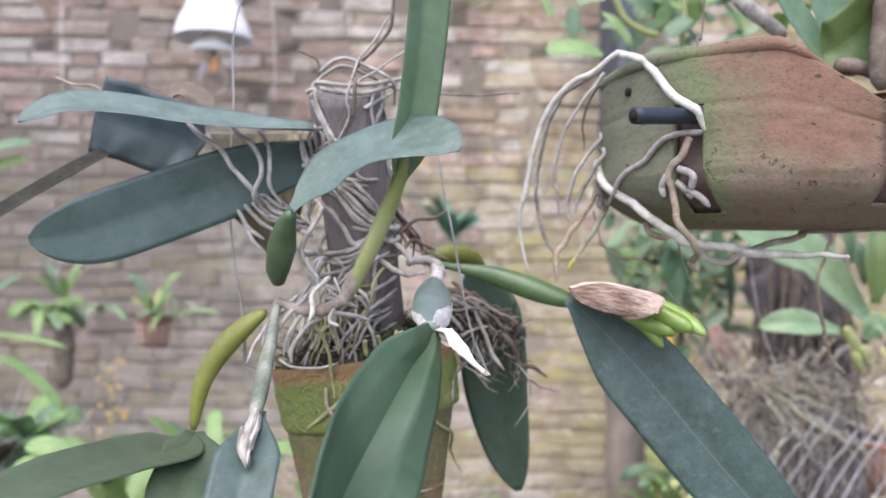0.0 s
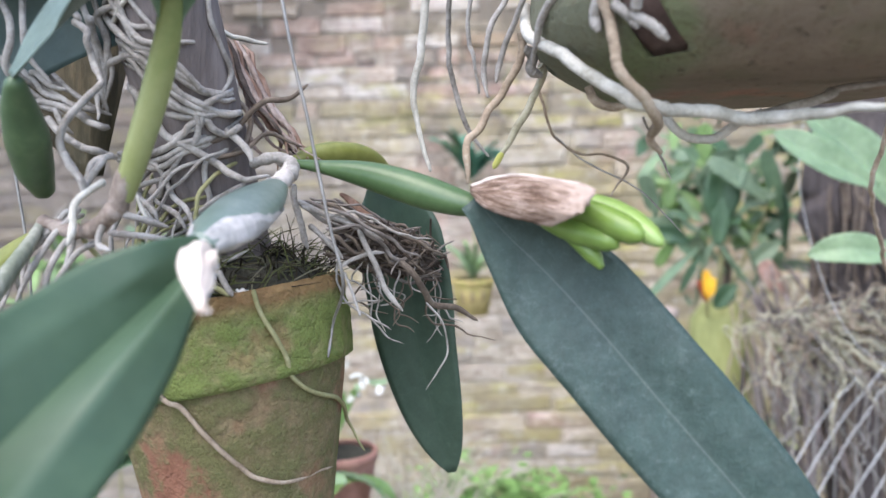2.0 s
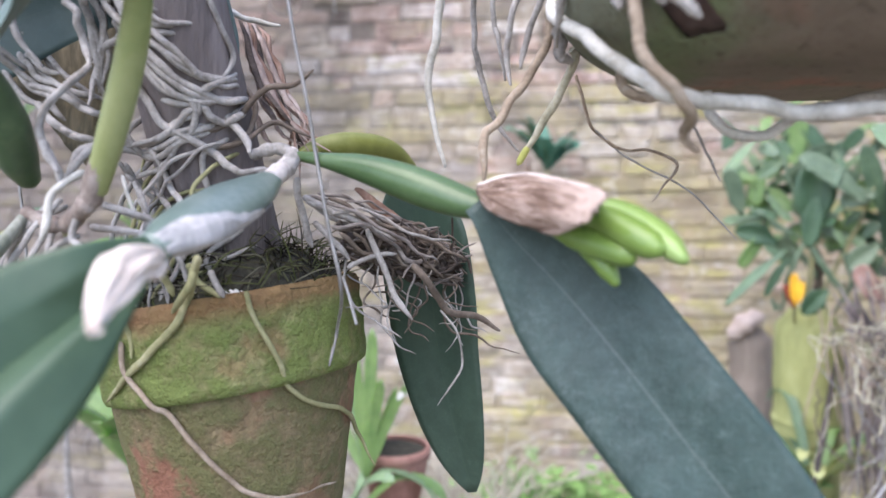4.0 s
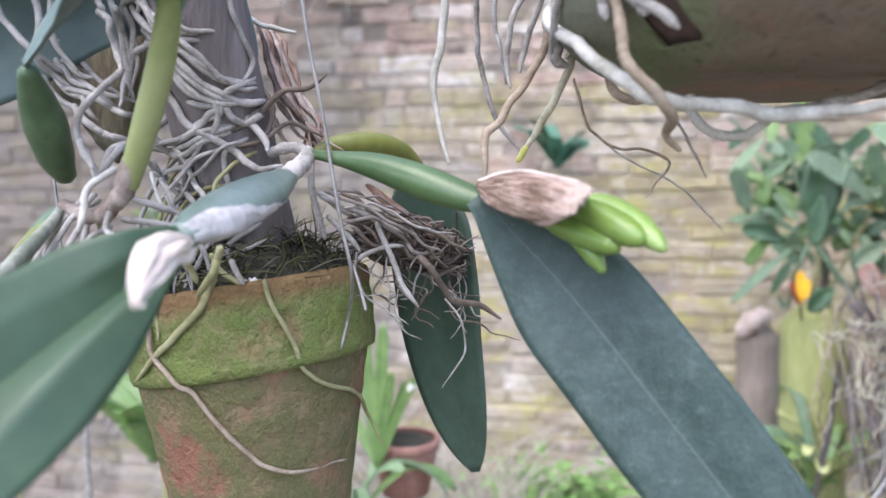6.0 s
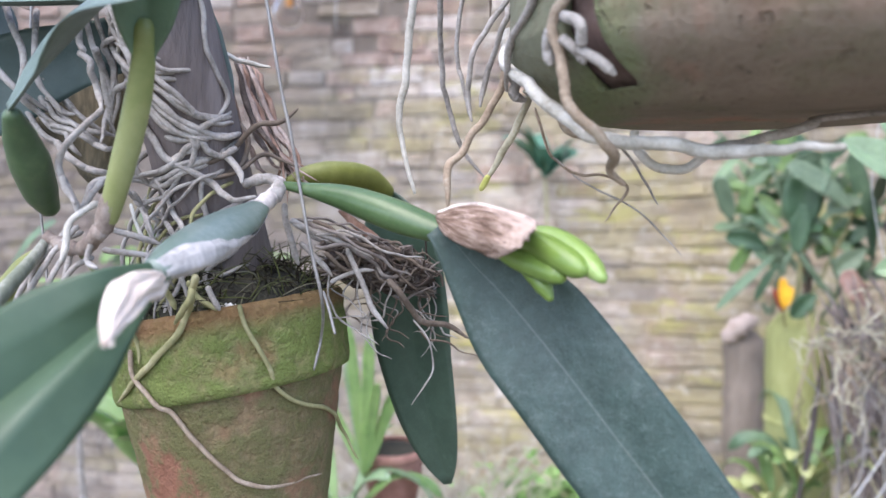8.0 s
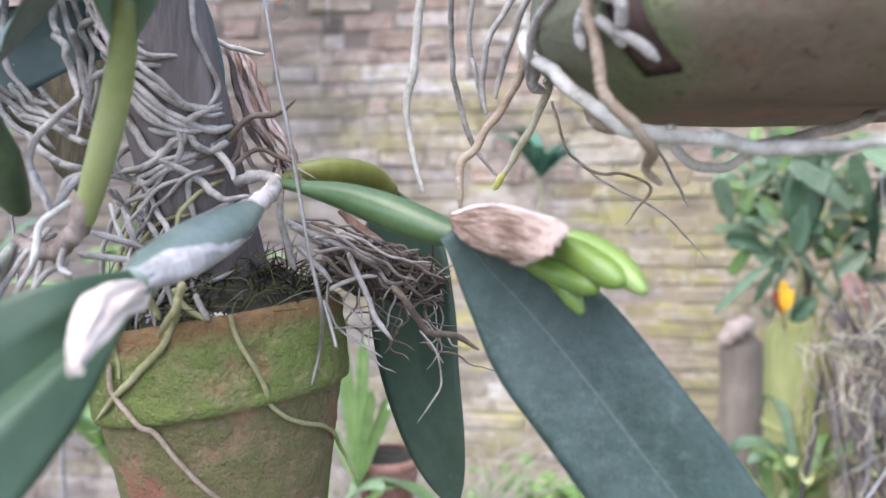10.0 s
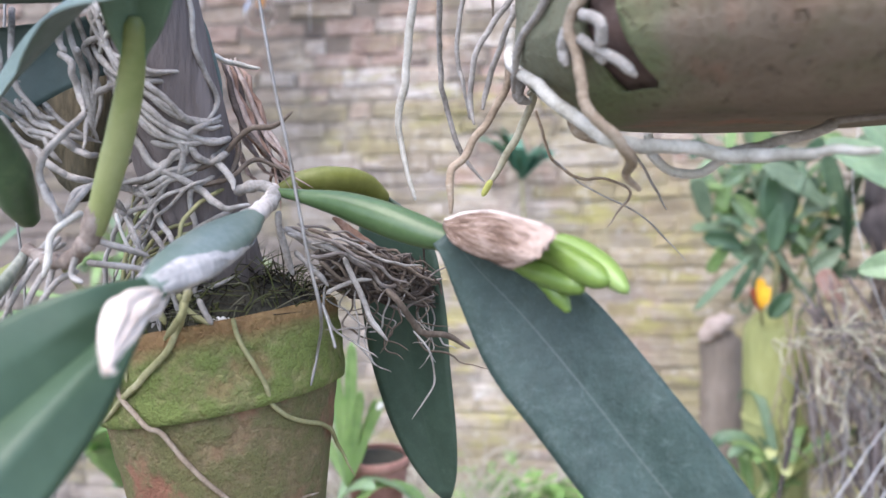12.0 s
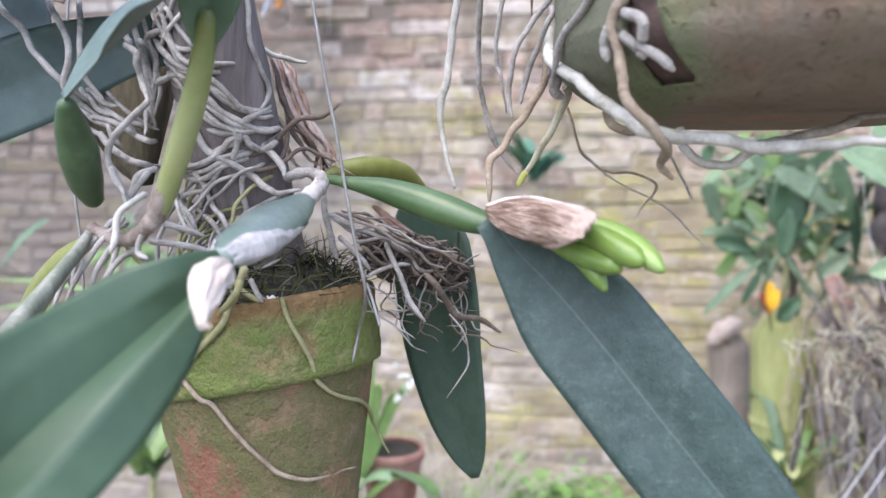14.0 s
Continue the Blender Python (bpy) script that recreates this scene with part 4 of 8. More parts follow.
# arched bulb with the dark leaf hanging behind the pot
bulb([(-0.022, 0.862, 1.4840), (-0.006, 0.878, 1.4905), (0.014, 0.897, 1.4915), (0.032, 0.920, 1.4875), (0.047, 0.943, 1.4730)], [0.004, 0.0095, 0.0130, 0.0135, 0.0115, 0.007], M_bulb_olive)
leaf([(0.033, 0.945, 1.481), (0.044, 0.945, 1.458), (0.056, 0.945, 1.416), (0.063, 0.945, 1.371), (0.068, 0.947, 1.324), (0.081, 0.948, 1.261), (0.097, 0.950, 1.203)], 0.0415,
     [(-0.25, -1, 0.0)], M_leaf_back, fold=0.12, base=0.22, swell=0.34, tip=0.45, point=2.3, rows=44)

# upright leaf on the curved yellow-green bulb
tall_bulb = bulb([(-0.088, 0.718, 1.455), (-0.076, 0.713, 1.480), (-0.058, 0.706, 1.520), (-0.045, 0.698, 1.552), (-0.037, 0.69, 1.582)], [0.0060, 0.0075, 0.0085, 0.0084, 0.0074, 0.0058], M_bulb_yellow)
leaf([(-0.0435, 0.697, 1.556), (-0.0395, 0.692, 1.578), (-0.031, 0.684, 1.62), (-0.024, 0.672, 1.68), (-0.020, 0.66, 1.74), (-0.022, 0.645, 1.80), (-0.03, 0.63, 1.85)], 0.0235,
     [(0.75, -1, 0.15), (0.55, -1, 0.25)], M_leaf_up, fold=0.5, base=0.30, swell=0.28, tip=0.75)
part("rhizome", tube([(-0.162, 0.752, 1.446), (-0.144, 0.745, 1.440), (-0.123, 0.735, 1.438), (-0.105, 0.725, 1.443), (-0.090, 0.716, 1.453)], [0.004, 0.0050, 0.0056, 0.0054, 0.0056], 30, 12, 0.0012, 0.35, 9), M_rhizome, orchid, "brown ringed rhizome")

part("sheath", tube([(-0.092, 0.720, 1.450), (-0.087, 0.717, 1.462), (-0.079, 0.714, 1.477)], [0.0062, 0.0072, 0.0071], 10, 12, 0.0006, 0.15, 4), M_rhizome, tall_bulb, "brown dry sheath round the bulb base")

# leaf over the post and its bulb
leaf([(-0.137, 0.692, 1.531), (-0.118, 0.694, 1.553), (-0.090, 0.690, 1.573), (-0.055, 0.672, 1.587), (-0.020, 0.648, 1.588), (0.009, 0.626, 1.579)], 0.034, [(-0.33, -0.88, 0.86), (-0.25, -0.80, 1.0)], M_leaf_blue, fold=0.18, base=0.18, swell=0.36, tip=0.7)
bulb([(-0.137, 0.694, 1.530), (-0.146, 0.712, 1.515), (-0.152, 0.728, 1.498), (-0.159, 0.746, 1.478), (-0.161, 0.760, 1.462)], [0.005, 0.0108, 0.0140, 0.0122, 0.006], M_bulb_dark, flat=0.95)

# leaves reaching out beside the post
leaf([(-0.130, 0.765, 1.615), (-0.190, 0.755, 1.615), (-0.247, 0.745, 1.619), (-0.301, 0.730, 1.625), (-0.347, 0.715, 1.624), (-0.384, 0.700, 1.608)], 0.030, [(-0.1, -0.42, 1), (0.2, -0.60, 1)], M_leaf_blue, fold=0.22, base=0.55, swell=0.3, tip=0.68)
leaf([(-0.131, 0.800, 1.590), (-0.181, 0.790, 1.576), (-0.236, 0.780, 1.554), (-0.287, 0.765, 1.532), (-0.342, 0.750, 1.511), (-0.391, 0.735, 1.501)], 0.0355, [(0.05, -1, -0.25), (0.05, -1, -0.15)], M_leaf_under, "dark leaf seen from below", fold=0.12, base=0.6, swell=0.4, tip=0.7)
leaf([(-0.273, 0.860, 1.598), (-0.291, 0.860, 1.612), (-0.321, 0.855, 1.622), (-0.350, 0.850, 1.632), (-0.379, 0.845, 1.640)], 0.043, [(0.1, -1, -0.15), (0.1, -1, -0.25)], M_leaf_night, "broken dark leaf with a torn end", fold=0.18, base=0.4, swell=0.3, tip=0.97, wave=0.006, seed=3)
leaf([(-0.364, 0.840, 1.596), (-0.393, 0.810, 1.569), (-0.418, 0.780, 1.543), (-0.445, 0.740, 1.511)], 0.0125, [(-0.3, -1, 0.6), (-0.3, -1, 0.6)], M_stick, "withered grey-brown leaf", fold=0.35, base=0.9, tip=0.95)
part("dry_leaf", leaf_mesh([(-0.322, 0.880, 1.650), (-0.303, 0.880, 1.668), (-0.282, 0.880, 1.664), (-0.264, 0.875, 1.640)], 0.017, [(0, -0.8, 1)], fold=0.45, base=0.6), M_leaf_dry, orchid, "curled dry brown leaf")

# lower bulbs and leaves hanging beside the pot
bulb([(-0.174, 0.765, 1.435), (-0.199, 0.770, 1.416), (-0.223, 0.775, 1.390), (-0.240, 0.778, 1.358), (-0.248, 0.778, 1.314)], [0.005, 0.0105, 0.0125, 0.0115, 0.0095, 0.005], M_bulb_olive)
leaf([(-0.248, 0.778, 1.312), (-0.251, 0.740, 1.308), (-0.272, 0.660, 1.317), (-0.294, 0.580, 1.322), (-0.308, 0.500, 1.319)], 0.029, [(0.1, -0.85, 0.8), (0, -0.75, 0.9)], M_leaf_low, fold=0.15, base=0.14, swell=0.3, tip=0.8)
leaf([(-0.246, 0.775, 1.313), (-0.234, 0.730, 1.298), (-0.228, 0.680, 1.282), (-0.223, 0.630, 1.261)], 0.030, [(0.4, -1, 0.3)], M_leaf_low, fold=0.25, base=0.35, swell=0.3)
grey_bulb = bulb([(-0.161, 0.757, 1.447), (-0.160, 0.738, 1.432), (-0.156, 0.702, 1.411), (-0.154, 0.670, 1.392), (-0.151, 0.638, 1.375), (-0.150, 0.618, 1.363)], [0.0040, 0.0052, 0.0070, 0.0083, 0.0078, 0.0058], M_bulb_grey)
part("sheath", leaf_mesh([(-0.149, 0.622, 1.372), (-0.148, 0.606, 1.365), (-0.148, 0.592, 1.358), (-0.148, 0.580, 1.350), (-0.144, 0.571, 1.339)], 0.0080, [(0.1, -1, 0.3), (0.2, -1, 0.2)], fold=-0.6, thick=0.0012, base=0.7, swell=0.3, tip=0.6, wave=0.012, seed=9, rows=30, cols=14, point=1.3), M_dry_sheath, grey_bulb, "ragged grey-white papery sheath")
leaf([(-0.149, 0.630, 1.365), (-0.147, 0.600, 1.347), (-0.147, 0.575, 1.328), (-0.147, 0.550, 1.304), (-0.149, 0.530, 1.280)], 0.0255, [(0.1, -0.9, 0.55)], M_leaf_dusk, fold=0.3, base=0.25, swell=0.4)

# ---- roots gripping the post ----
root([(-0.093, 0.787, 1.564), (-0.084, 0.790, 1.556), (-0.077, 0.795, 1.549), (-0.070, 0.801, 1.540), (-0.067, 0.805, 1.535)], 0.0030)
root([(-0.101, 0.788, 1.560), (-0.086, 0.792, 1.550), (-0.078, 0.797, 1.542), (-0.069, 0.804, 1.535), (-0.061, 0.813, 1.533)], 0.0030)
root([(-0.103, 0.789, 1.557), (-0.087, 0.794, 1.541), (-0.079, 0.799, 1.531), (-0.069, 0.806, 1.525), (-0.058, 0.818, 1.520), (-0.050, 0.825, 1.520)], 0.0034)
root([(-0.105, 0.793, 1.549), (-0.093, 0.797, 1.532), (-0.082, 0.800, 1.523), (-0.074, 0.804, 1.522), (-0.066, 0.808, 1.527), (-0.060, 0.813, 1.531)], 0.0032)
root([(-0.069, 0.809, 1.516), (-0.064, 0.813, 1.508), (-0.057, 0.821, 1.505), (-0.048, 0.820, 1.508)], 0.0034)
root([(-0.115, 0.803, 1.534), (-0.104, 0.802, 1.519), (-0.095, 0.805, 1.504), (-0.082, 0.808, 1.497), (-0.072, 0.813, 1.490), (-0.064, 0.819, 1.484), (-0.051, 0.810, 1.476), (-0.036, 0.800, 1.471), (-0.020, 0.805, 1.473)], 0.0036)
root([(-0.072, 0.805, 1.521), (-0.072, 0.807, 1.512), (-0.076, 0.809, 1.499), (-0.087, 0.809, 1.491), (-0.096, 0.814, 1.480), (-0.104, 0.818, 1.474), (-0.112, 0.829, 1.462)], 0.0030)
root([(-0.137, 0.814, 1.493), (-0.124, 0.827, 1.491), (-0.097, 0.808, 1.495), (-0.084, 0.806, 1.504), (-0.076, 0.805, 1.512)], 0.0032)
root([(-0.138, 0.815, 1.488), (-0.123, 0.829, 1.486), (-0.097, 0.810, 1.489), (-0.082, 0.808, 1.496)], 0.0030)
root([(-0.130, 0.820, 1.501), (-0.129, 0.822, 1.492), (-0.123, 0.829, 1.483), (-0.101, 0.814, 1.483), (-0.087, 0.809, 1.491)], 0.0030)
root([(-0.057, 0.825, 1.509), (-0.048, 0.820, 1.501), (-0.038, 0.815, 1.492), (-0.034, 0.810, 1.483)], 0.0034)
root([(-0.071, 0.816, 1.484), (-0.072, 0.819, 1.469), (-0.072, 0.822, 1.456), (-0.078, 0.830, 1.434)], 0.0028)
root([(-0.141, 0.770, 1.580), (-0.132, 0.770, 1.573), (-0.133, 0.770, 1.565), (-0.133, 0.775, 1.558), (-0.130, 0.775, 1.549), (-0.121, 0.765, 1.537)], 0.0032)
root([(-0.135, 0.780, 1.585), (-0.140, 0.794, 1.575), (-0.140, 0.796, 1.564), (-0.140, 0.799, 1.553), (-0.139, 0.801, 1.543), (-0.140, 0.804, 1.531)], 0.0034)
root([(-0.137, 0.793, 1.588), (-0.134, 0.798, 1.578), (-0.134, 0.800, 1.567), (-0.136, 0.800, 1.558), (-0.142, 0.799, 1.545)], 0.0030)
root([(-0.132, 0.797, 1.589), (-0.119, 0.790, 1.575), (-0.111, 0.788, 1.568), (-0.100, 0.788, 1.562)], 0.0032)
root([(-0.115, 0.784, 1.585), (-0.108, 0.785, 1.575), (-0.099, 0.785, 1.567)], 0.0030)
root([(-0.118, 0.795, 1.560), (-0.135, 0.802, 1.555), (-0.139, 0.801, 1.543), (-0.141, 0.802, 1.534), (-0.139, 0.807, 1.522)], 0.0032)
root([(-0.120, 0.765, 1.537), (-0.122, 0.750, 1.525), (-0.127, 0.740, 1.516), (-0.131, 0.735, 1.507), (-0.134, 0.735, 1.495), (-0.131, 0.735, 1.485), (-0.123, 0.730, 1.476), (-0.116, 0.725, 1.469)], 0.0031)
root([(-0.191, 0.790, 1.552), (-0.184, 0.790, 1.542), (-0.171, 0.790, 1.535), (-0.156, 0.790, 1.527), (-0.145, 0.795, 1.523), (-0.141, 0.804, 1.522)], 0.0030)
root([(-0.177, 0.780, 1.529), (-0.166, 0.785, 1.526), (-0.151, 0.785, 1.520), (-0.146, 0.790, 1.514), (-0.135, 0.790, 1.510), (-0.140, 0.809, 1.512)], 0.0030)
root([(-0.193, 0.800, 1.564), (-0.184, 0.800, 1.555), (-0.173, 0.800, 1.544), (-0.163, 0.800, 1.536)], 0.0028)
root([(-0.164, 0.770, 1.516), (-0.154, 0.770, 1.505), (-0.145, 0.775, 1.496), (-0.134, 0.780, 1.492), (-0.140, 0.813, 1.492)], 0.0032)
root([(-0.118, 0.770, 1.489), (-0.126, 0.760, 1.483), (-0.128, 0.755, 1.475), (-0.130, 0.750, 1.466)], 0.0030)
root([(-0.129, 0.730, 1.489), (-0.126, 0.730, 1.480), (-0.120, 0.730, 1.471), (-0.119, 0.730, 1.462)], 0.0030)
root([(-0.121, 0.765, 1.486), (-0.122, 0.755, 1.479), (-0.127, 0.750, 1.469), (-0.122, 0.735, 1.462)], 0.0030)
root([(-0.109, 0.740, 1.470), (-0.117, 0.730, 1.462), (-0.123, 0.725, 1.452), (-0.121, 0.720, 1.438), (-0.125, 0.720, 1.429)], 0.0030, M_root_white)
root([(-0.134, 0.821, 1.479), (-0.130, 0.829, 1.462), (-0.102, 0.790, 1.452), (-0.095, 0.785, 1.442)], 0.0024)
root([(-0.129, 0.828, 1.468), (-0.120, 0.837, 1.457), (-0.086, 0.795, 1.447), (-0.078, 0.790, 1.436)], 0.0026)
root([(-0.108, 0.818, 1.481), (-0.099, 0.820, 1.462), (-0.080, 0.800, 1.448), (-0.076, 0.800, 1.435)], 0.0028)
root([(-0.119, 0.770, 1.450), (-0.106, 0.770, 1.446), (-0.097, 0.775, 1.443), (-0.085, 0.780, 1.439)], 0.0030)
root([(-0.114, 0.750, 1.437), (-0.100, 0.750, 1.434), (-0.087, 0.755, 1.433), (-0.072, 0.765, 1.428)], 0.0028)
root([(-0.105, 0.775, 1.459), (-0.099, 0.775, 1.446), (-0.093, 0.775, 1.439)], 0.0013, M_root_white)
root([(-0.110, 0.780, 1.469), (-0.104, 0.775, 1.455), (-0.097, 0.775, 1.440)], 0.0016, M_root_white)
root([(-0.045, 0.755, 1.419), (-0.047, 0.750, 1.403), (-0.056, 0.755, 1.393), (-0.076, 0.778, 1.378)], 0.0032, M_root_green)
root([(-0.076, 0.765, 1.407), (-0.077, 0.775, 1.398), (-0.076, 0.780, 1.389)], 0.0030, M_root_green)
root([(-0.066, 0.780, 1.411), (-0.061, 0.785, 1.399), (-0.048, 0.790, 1.388)], 0.0026, M_root_green)
root([(-0.055, 0.790, 1.406), (-0.050, 0.790, 1.395), (-0.046, 0.790, 1.388)], 0.0028)
root([(-0.077, 0.780, 1.425), (-0.070, 0.780, 1.411), (-0.067, 0.785, 1.394)], 0.0024)

root([(-0.149, 0.790, 1.616), (-0.143, 0.785, 1.599), (-0.138, 0.785, 1.581), (-0.138, 0.796, 1.567), (-0.138, 0.801, 1.550), (-0.142, 0.800, 1.533), (-0.130, 0.775, 1.513)], 0.0027)
root([(-0.137, 0.786, 1.614), (-0.137, 0.791, 1.596), (-0.134, 0.796, 1.581), (-0.133, 0.800, 1.566), (-0.134, 0.804, 1.546), (-0.141, 0.803, 1.525)], 0.0025)
root([(-0.124, 0.780, 1.612), (-0.120, 0.784, 1.593), (-0.111, 0.784, 1.579), (-0.107, 0.787, 1.568), (-0.102, 0.788, 1.563), (-0.082, 0.793, 1.549), (-0.068, 0.804, 1.538), (-0.058, 0.817, 1.530)], 0.0026)
root([(-0.114, 0.791, 1.565), (-0.104, 0.791, 1.553), (-0.089, 0.795, 1.537), (-0.072, 0.804, 1.523), (-0.053, 0.827, 1.521)], 0.0028)
root([(-0.112, 0.793, 1.556), (-0.105, 0.793, 1.546), (-0.092, 0.798, 1.527), (-0.077, 0.803, 1.520), (-0.066, 0.810, 1.518)], 0.0026)
root([(-0.110, 0.775, 1.606), (-0.106, 0.778, 1.595), (-0.096, 0.781, 1.582), (-0.086, 0.786, 1.569)], 0.0024)
root([(-0.191, 0.800, 1.560), (-0.171, 0.795, 1.548), (-0.156, 0.790, 1.535), (-0.146, 0.798, 1.525), (-0.137, 0.808, 1.520)], 0.0024)
root([(-0.181, 0.790, 1.541), (-0.155, 0.785, 1.526), (-0.145, 0.803, 1.512), (-0.138, 0.809, 1.511)], 0.0024)
root([(-0.158, 0.775, 1.505), (-0.144, 0.775, 1.496), (-0.147, 0.805, 1.493), (-0.130, 0.821, 1.490), (-0.089, 0.807, 1.498)], 0.0026)
root([(-0.137, 0.817, 1.479), (-0.131, 0.826, 1.464), (-0.100, 0.790, 1.440)], 0.0022)
root([(-0.135, 0.822, 1.470), (-0.124, 0.835, 1.455), (-0.111, 0.835, 1.443)], 0.0022)
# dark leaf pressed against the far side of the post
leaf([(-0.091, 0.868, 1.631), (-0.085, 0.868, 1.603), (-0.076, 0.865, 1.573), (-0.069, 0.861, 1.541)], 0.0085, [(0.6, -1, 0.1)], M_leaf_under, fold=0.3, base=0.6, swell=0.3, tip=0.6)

for pts in ([(-0.129, 0.745, 1.454), (-0.142, 0.742, 1.441), (-0.157, 0.738, 1.420), (-0.171, 0.735, 1.393)], [(-0.119, 0.742, 1.444), (-0.138, 0.738, 1.430), (-0.147, 0.735, 1.412), (-0.150, 0.733, 1.396)], [(-0.140, 0.750, 1.452), (-0.160, 0.748, 1.432), (-0.177, 0.745, 1.410), (-0.188, 0.742, 1.384)],
            [(-0.114, 0.740, 1.432), (-0.129, 0.736, 1.423), (-0.142, 0.733, 1.403), (-0.142, 0.730, 1.389)], [(-0.131, 0.752, 1.449), (-0.154, 0.750, 1.440), (-0.169, 0.748, 1.422), (-0.173, 0.745, 1.402)], [(-0.130, 0.740, 1.444), (-0.133, 0.737, 1.428), (-0.135, 0.735, 1.412)]):
    root(pts, 0.0026)

# looser roots winding round the post and down into the mix
rng = random.Random(11)


def on_post(u, a, off):
    return POST_B.lerp(POST_T, u) + (0.0385 + off) * (math.cos(a) * n1 + math.sin(a) * n2)


FRONT = math.atan2((Vector((0.10, -0.9, 0)) - POST_B * 0).dot(n2), (Vector((0.10, -0.9, 0))).dot(n1))
EAST = math.atan2(Vector((0.95, -0.25, 0)).dot(n2), Vector((0.95, -0.25, 0)).dot(n1))
root([(-0.071, 0.808, 1.511), (-0.067, 0.808, 1.522)] + [on_post(u, EAST + 0.10 * math.sin(u * 23), 0.0010) for u in (0.60, 0.68, 0.76, 0.84, 0.92, 0.99)], 0.0026)
for k in range(54):
    a = FRONT + rng.uniform(-1.9, 0.6)
    p0 = on_post(rng.uniform(0.08, 0.42), a, 0.004)
    r = rng.uniform(0.06, 0.092)
    b = rng.uniform(-3.1, -1.5)
    p2 = POT_M @ Vector((r * math.cos(b), r * math.sin(b), -0.006))
    mid_ = (p0 + p2) / 2 + Vector((rng.uniform(-0.012, 0.012), rng.uniform(-0.03, 0.0), rng.uniform(-0.004, 0.016)))
    root([p0, p0.lerp(mid_, 0.5) + Vector((0, -0.006, 0.004)), mid_, mid_.lerp(p2, 0.6) + Vector((rng.uniform(-0.006, 0.006), 0, 0.002)), p2], rng.uniform(0.0012, 0.0026), rng.choice((M_root, M_root, M_root_green)), wobble=0.003)

# roots creeping over the pot
root([(-0.039, 0.745, 1.419), (-0.052, 0.760, 1.401), (-0.066, 0.780, 1.388), (-0.076, 0.778, 1.369), (-0.106, 0.779, 1.340), (-0.138, 0.796, 1.311)], 0.0032, M_root_green)
root([(-0.116, 0.781, 1.357), (-0.114, 0.781, 1.337), (-0.094, 0.778, 1.317), (-0.085, 0.783, 1.310), (-0.070, 0.787, 1.290), (-0.051, 0.794, 1.266), (-0.037, 0.801, 1.253), (-0.018, 0.816, 1.243), (0.006, 0.861, 1.240)], 0.0024, M_root_tan)
root([(-0.032, 0.794, 1.392), (-0.030, 0.795, 1.380), (-0.025, 0.797, 1.368), (-0.014, 0.802, 1.347), (-0.010, 0.813, 1.323), (0.003, 0.833, 1.307), (0.012, 0.865, 1.294), (0.013, 0.900, 1.264), (0.026, 0.900, 1.240)], 0.0023, M_root_green)
root([(-0.184, 0.765, 1.433), (-0.195, 0.775, 1.416), (-0.200, 0.785, 1.386), (-0.196, 0.790, 1.362)], 0.0018)
root([(-0.097, 0.720, 1.451), (-0.105, 0.720, 1.432), (-0.097, 0.720, 1.426)], 0.0026)
root([(-0.130, 0.745, 1.435), (-0.113, 0.760, 1.401), (-0.110, 0.780, 1.364), (-0.107, 0.780, 1.347)], 0.0022, M_root_green)
root([(-0.166, 0.790, 1.384), (-0.151, 0.786, 1.377), (-0.128, 0.784, 1.376), (-0.104, 0.783, 1.382)], 0.0016, M_root_white)
root([(-0.4238, 0.850, 1.6784), (-0.4054, 0.850, 1.6708), (-0.3839, 0.850, 1.6699), (-0.3690, 0.850, 1.6600)], 0.0019, M_root_tan)
# over the top of the post
root([(-0.136, 0.779, 1.647), (-0.131, 0.800, 1.670), (-0.108, 0.800, 1.685), (-0.084, 0.800, 1.676), (-0.055, 0.800, 1.664), (-0.037, 0.800, 1.655)], 0.0024)
root([(-0.125, 0.765, 1.654), (-0.103, 0.770, 1.651), (-0.081, 0.770, 1.652), (-0.054, 0.780, 1.660)], 0.0030)
root([(-0.092, 0.768, 1.627), (-0.090, 0.761, 1.654), (-0.092, 0.790, 1.679), (-0.074, 0.785, 1.698), (-0.059, 0.780, 1.717), (-0.054, 0.775, 1.738), (-0.056, 0.770, 1.754)], 0.0022, M_root_brown)
root([(-0.155, 0.810, 1.702), (-0.134, 0.800, 1.691), (-0.131, 0.800, 1.670)], 0.0016, M_root_brown)
root([(-0.048, 0.790, 1.659), (-0.014, 0.790, 1.656), (0.032, 0.790, 1.655), (0.076, 0.790, 1.658)], 0.0011, M_root_brown)
root([(-0.134, 0.776, 1.645), (-0.127, 0.776, 1.628), (-0.116, 0.777, 1.606), (-0.111, 0.784, 1.581)], 0.0026)
root([(-0.081, 0.771, 1.636), (-0.073, 0.776, 1.642), (-0.055, 0.803, 1.659)], 0.0026)
root([(-0.074, 0.781, 1.615), (-0.093, 0.774, 1.605), (-0.111, 0.780, 1.592), (-0.127, 0.796, 1.582)], 0.0022, M_root_white)
root([(-0.133, 0.775, 1.656), (-0.127, 0.775, 1.662), (-0.088, 0.770, 1.659), (-0.040, 0.780, 1.669), (-0.024, 0.790, 1.672)], 0.0028)
root([(-0.140, 0.775, 1.652), (-0.131, 0.770, 1.654), (-0.129, 0.774, 1.640), (-0.119, 0.774, 1.619), (-0.113, 0.775, 1.606), (-0.129, 0.791, 1.597)], 0.0028)
root([(-0.060, 0.800, 1.736), (-0.079, 0.790, 1.702), (-0.090, 0.785, 1.687), (-0.094, 0.770, 1.664), (-0.098, 0.762, 1.643), (-0.096, 0.768, 1.628), (-0.102, 0.772, 1.613), (-0.111, 0.778, 1.600)], 0.0017)
root([(-0.035, 0.790, 1.706), (-0.057, 0.785, 1.687), (-0.083, 0.775, 1.668), (-0.092, 0.760, 1.653)], 0.0015)
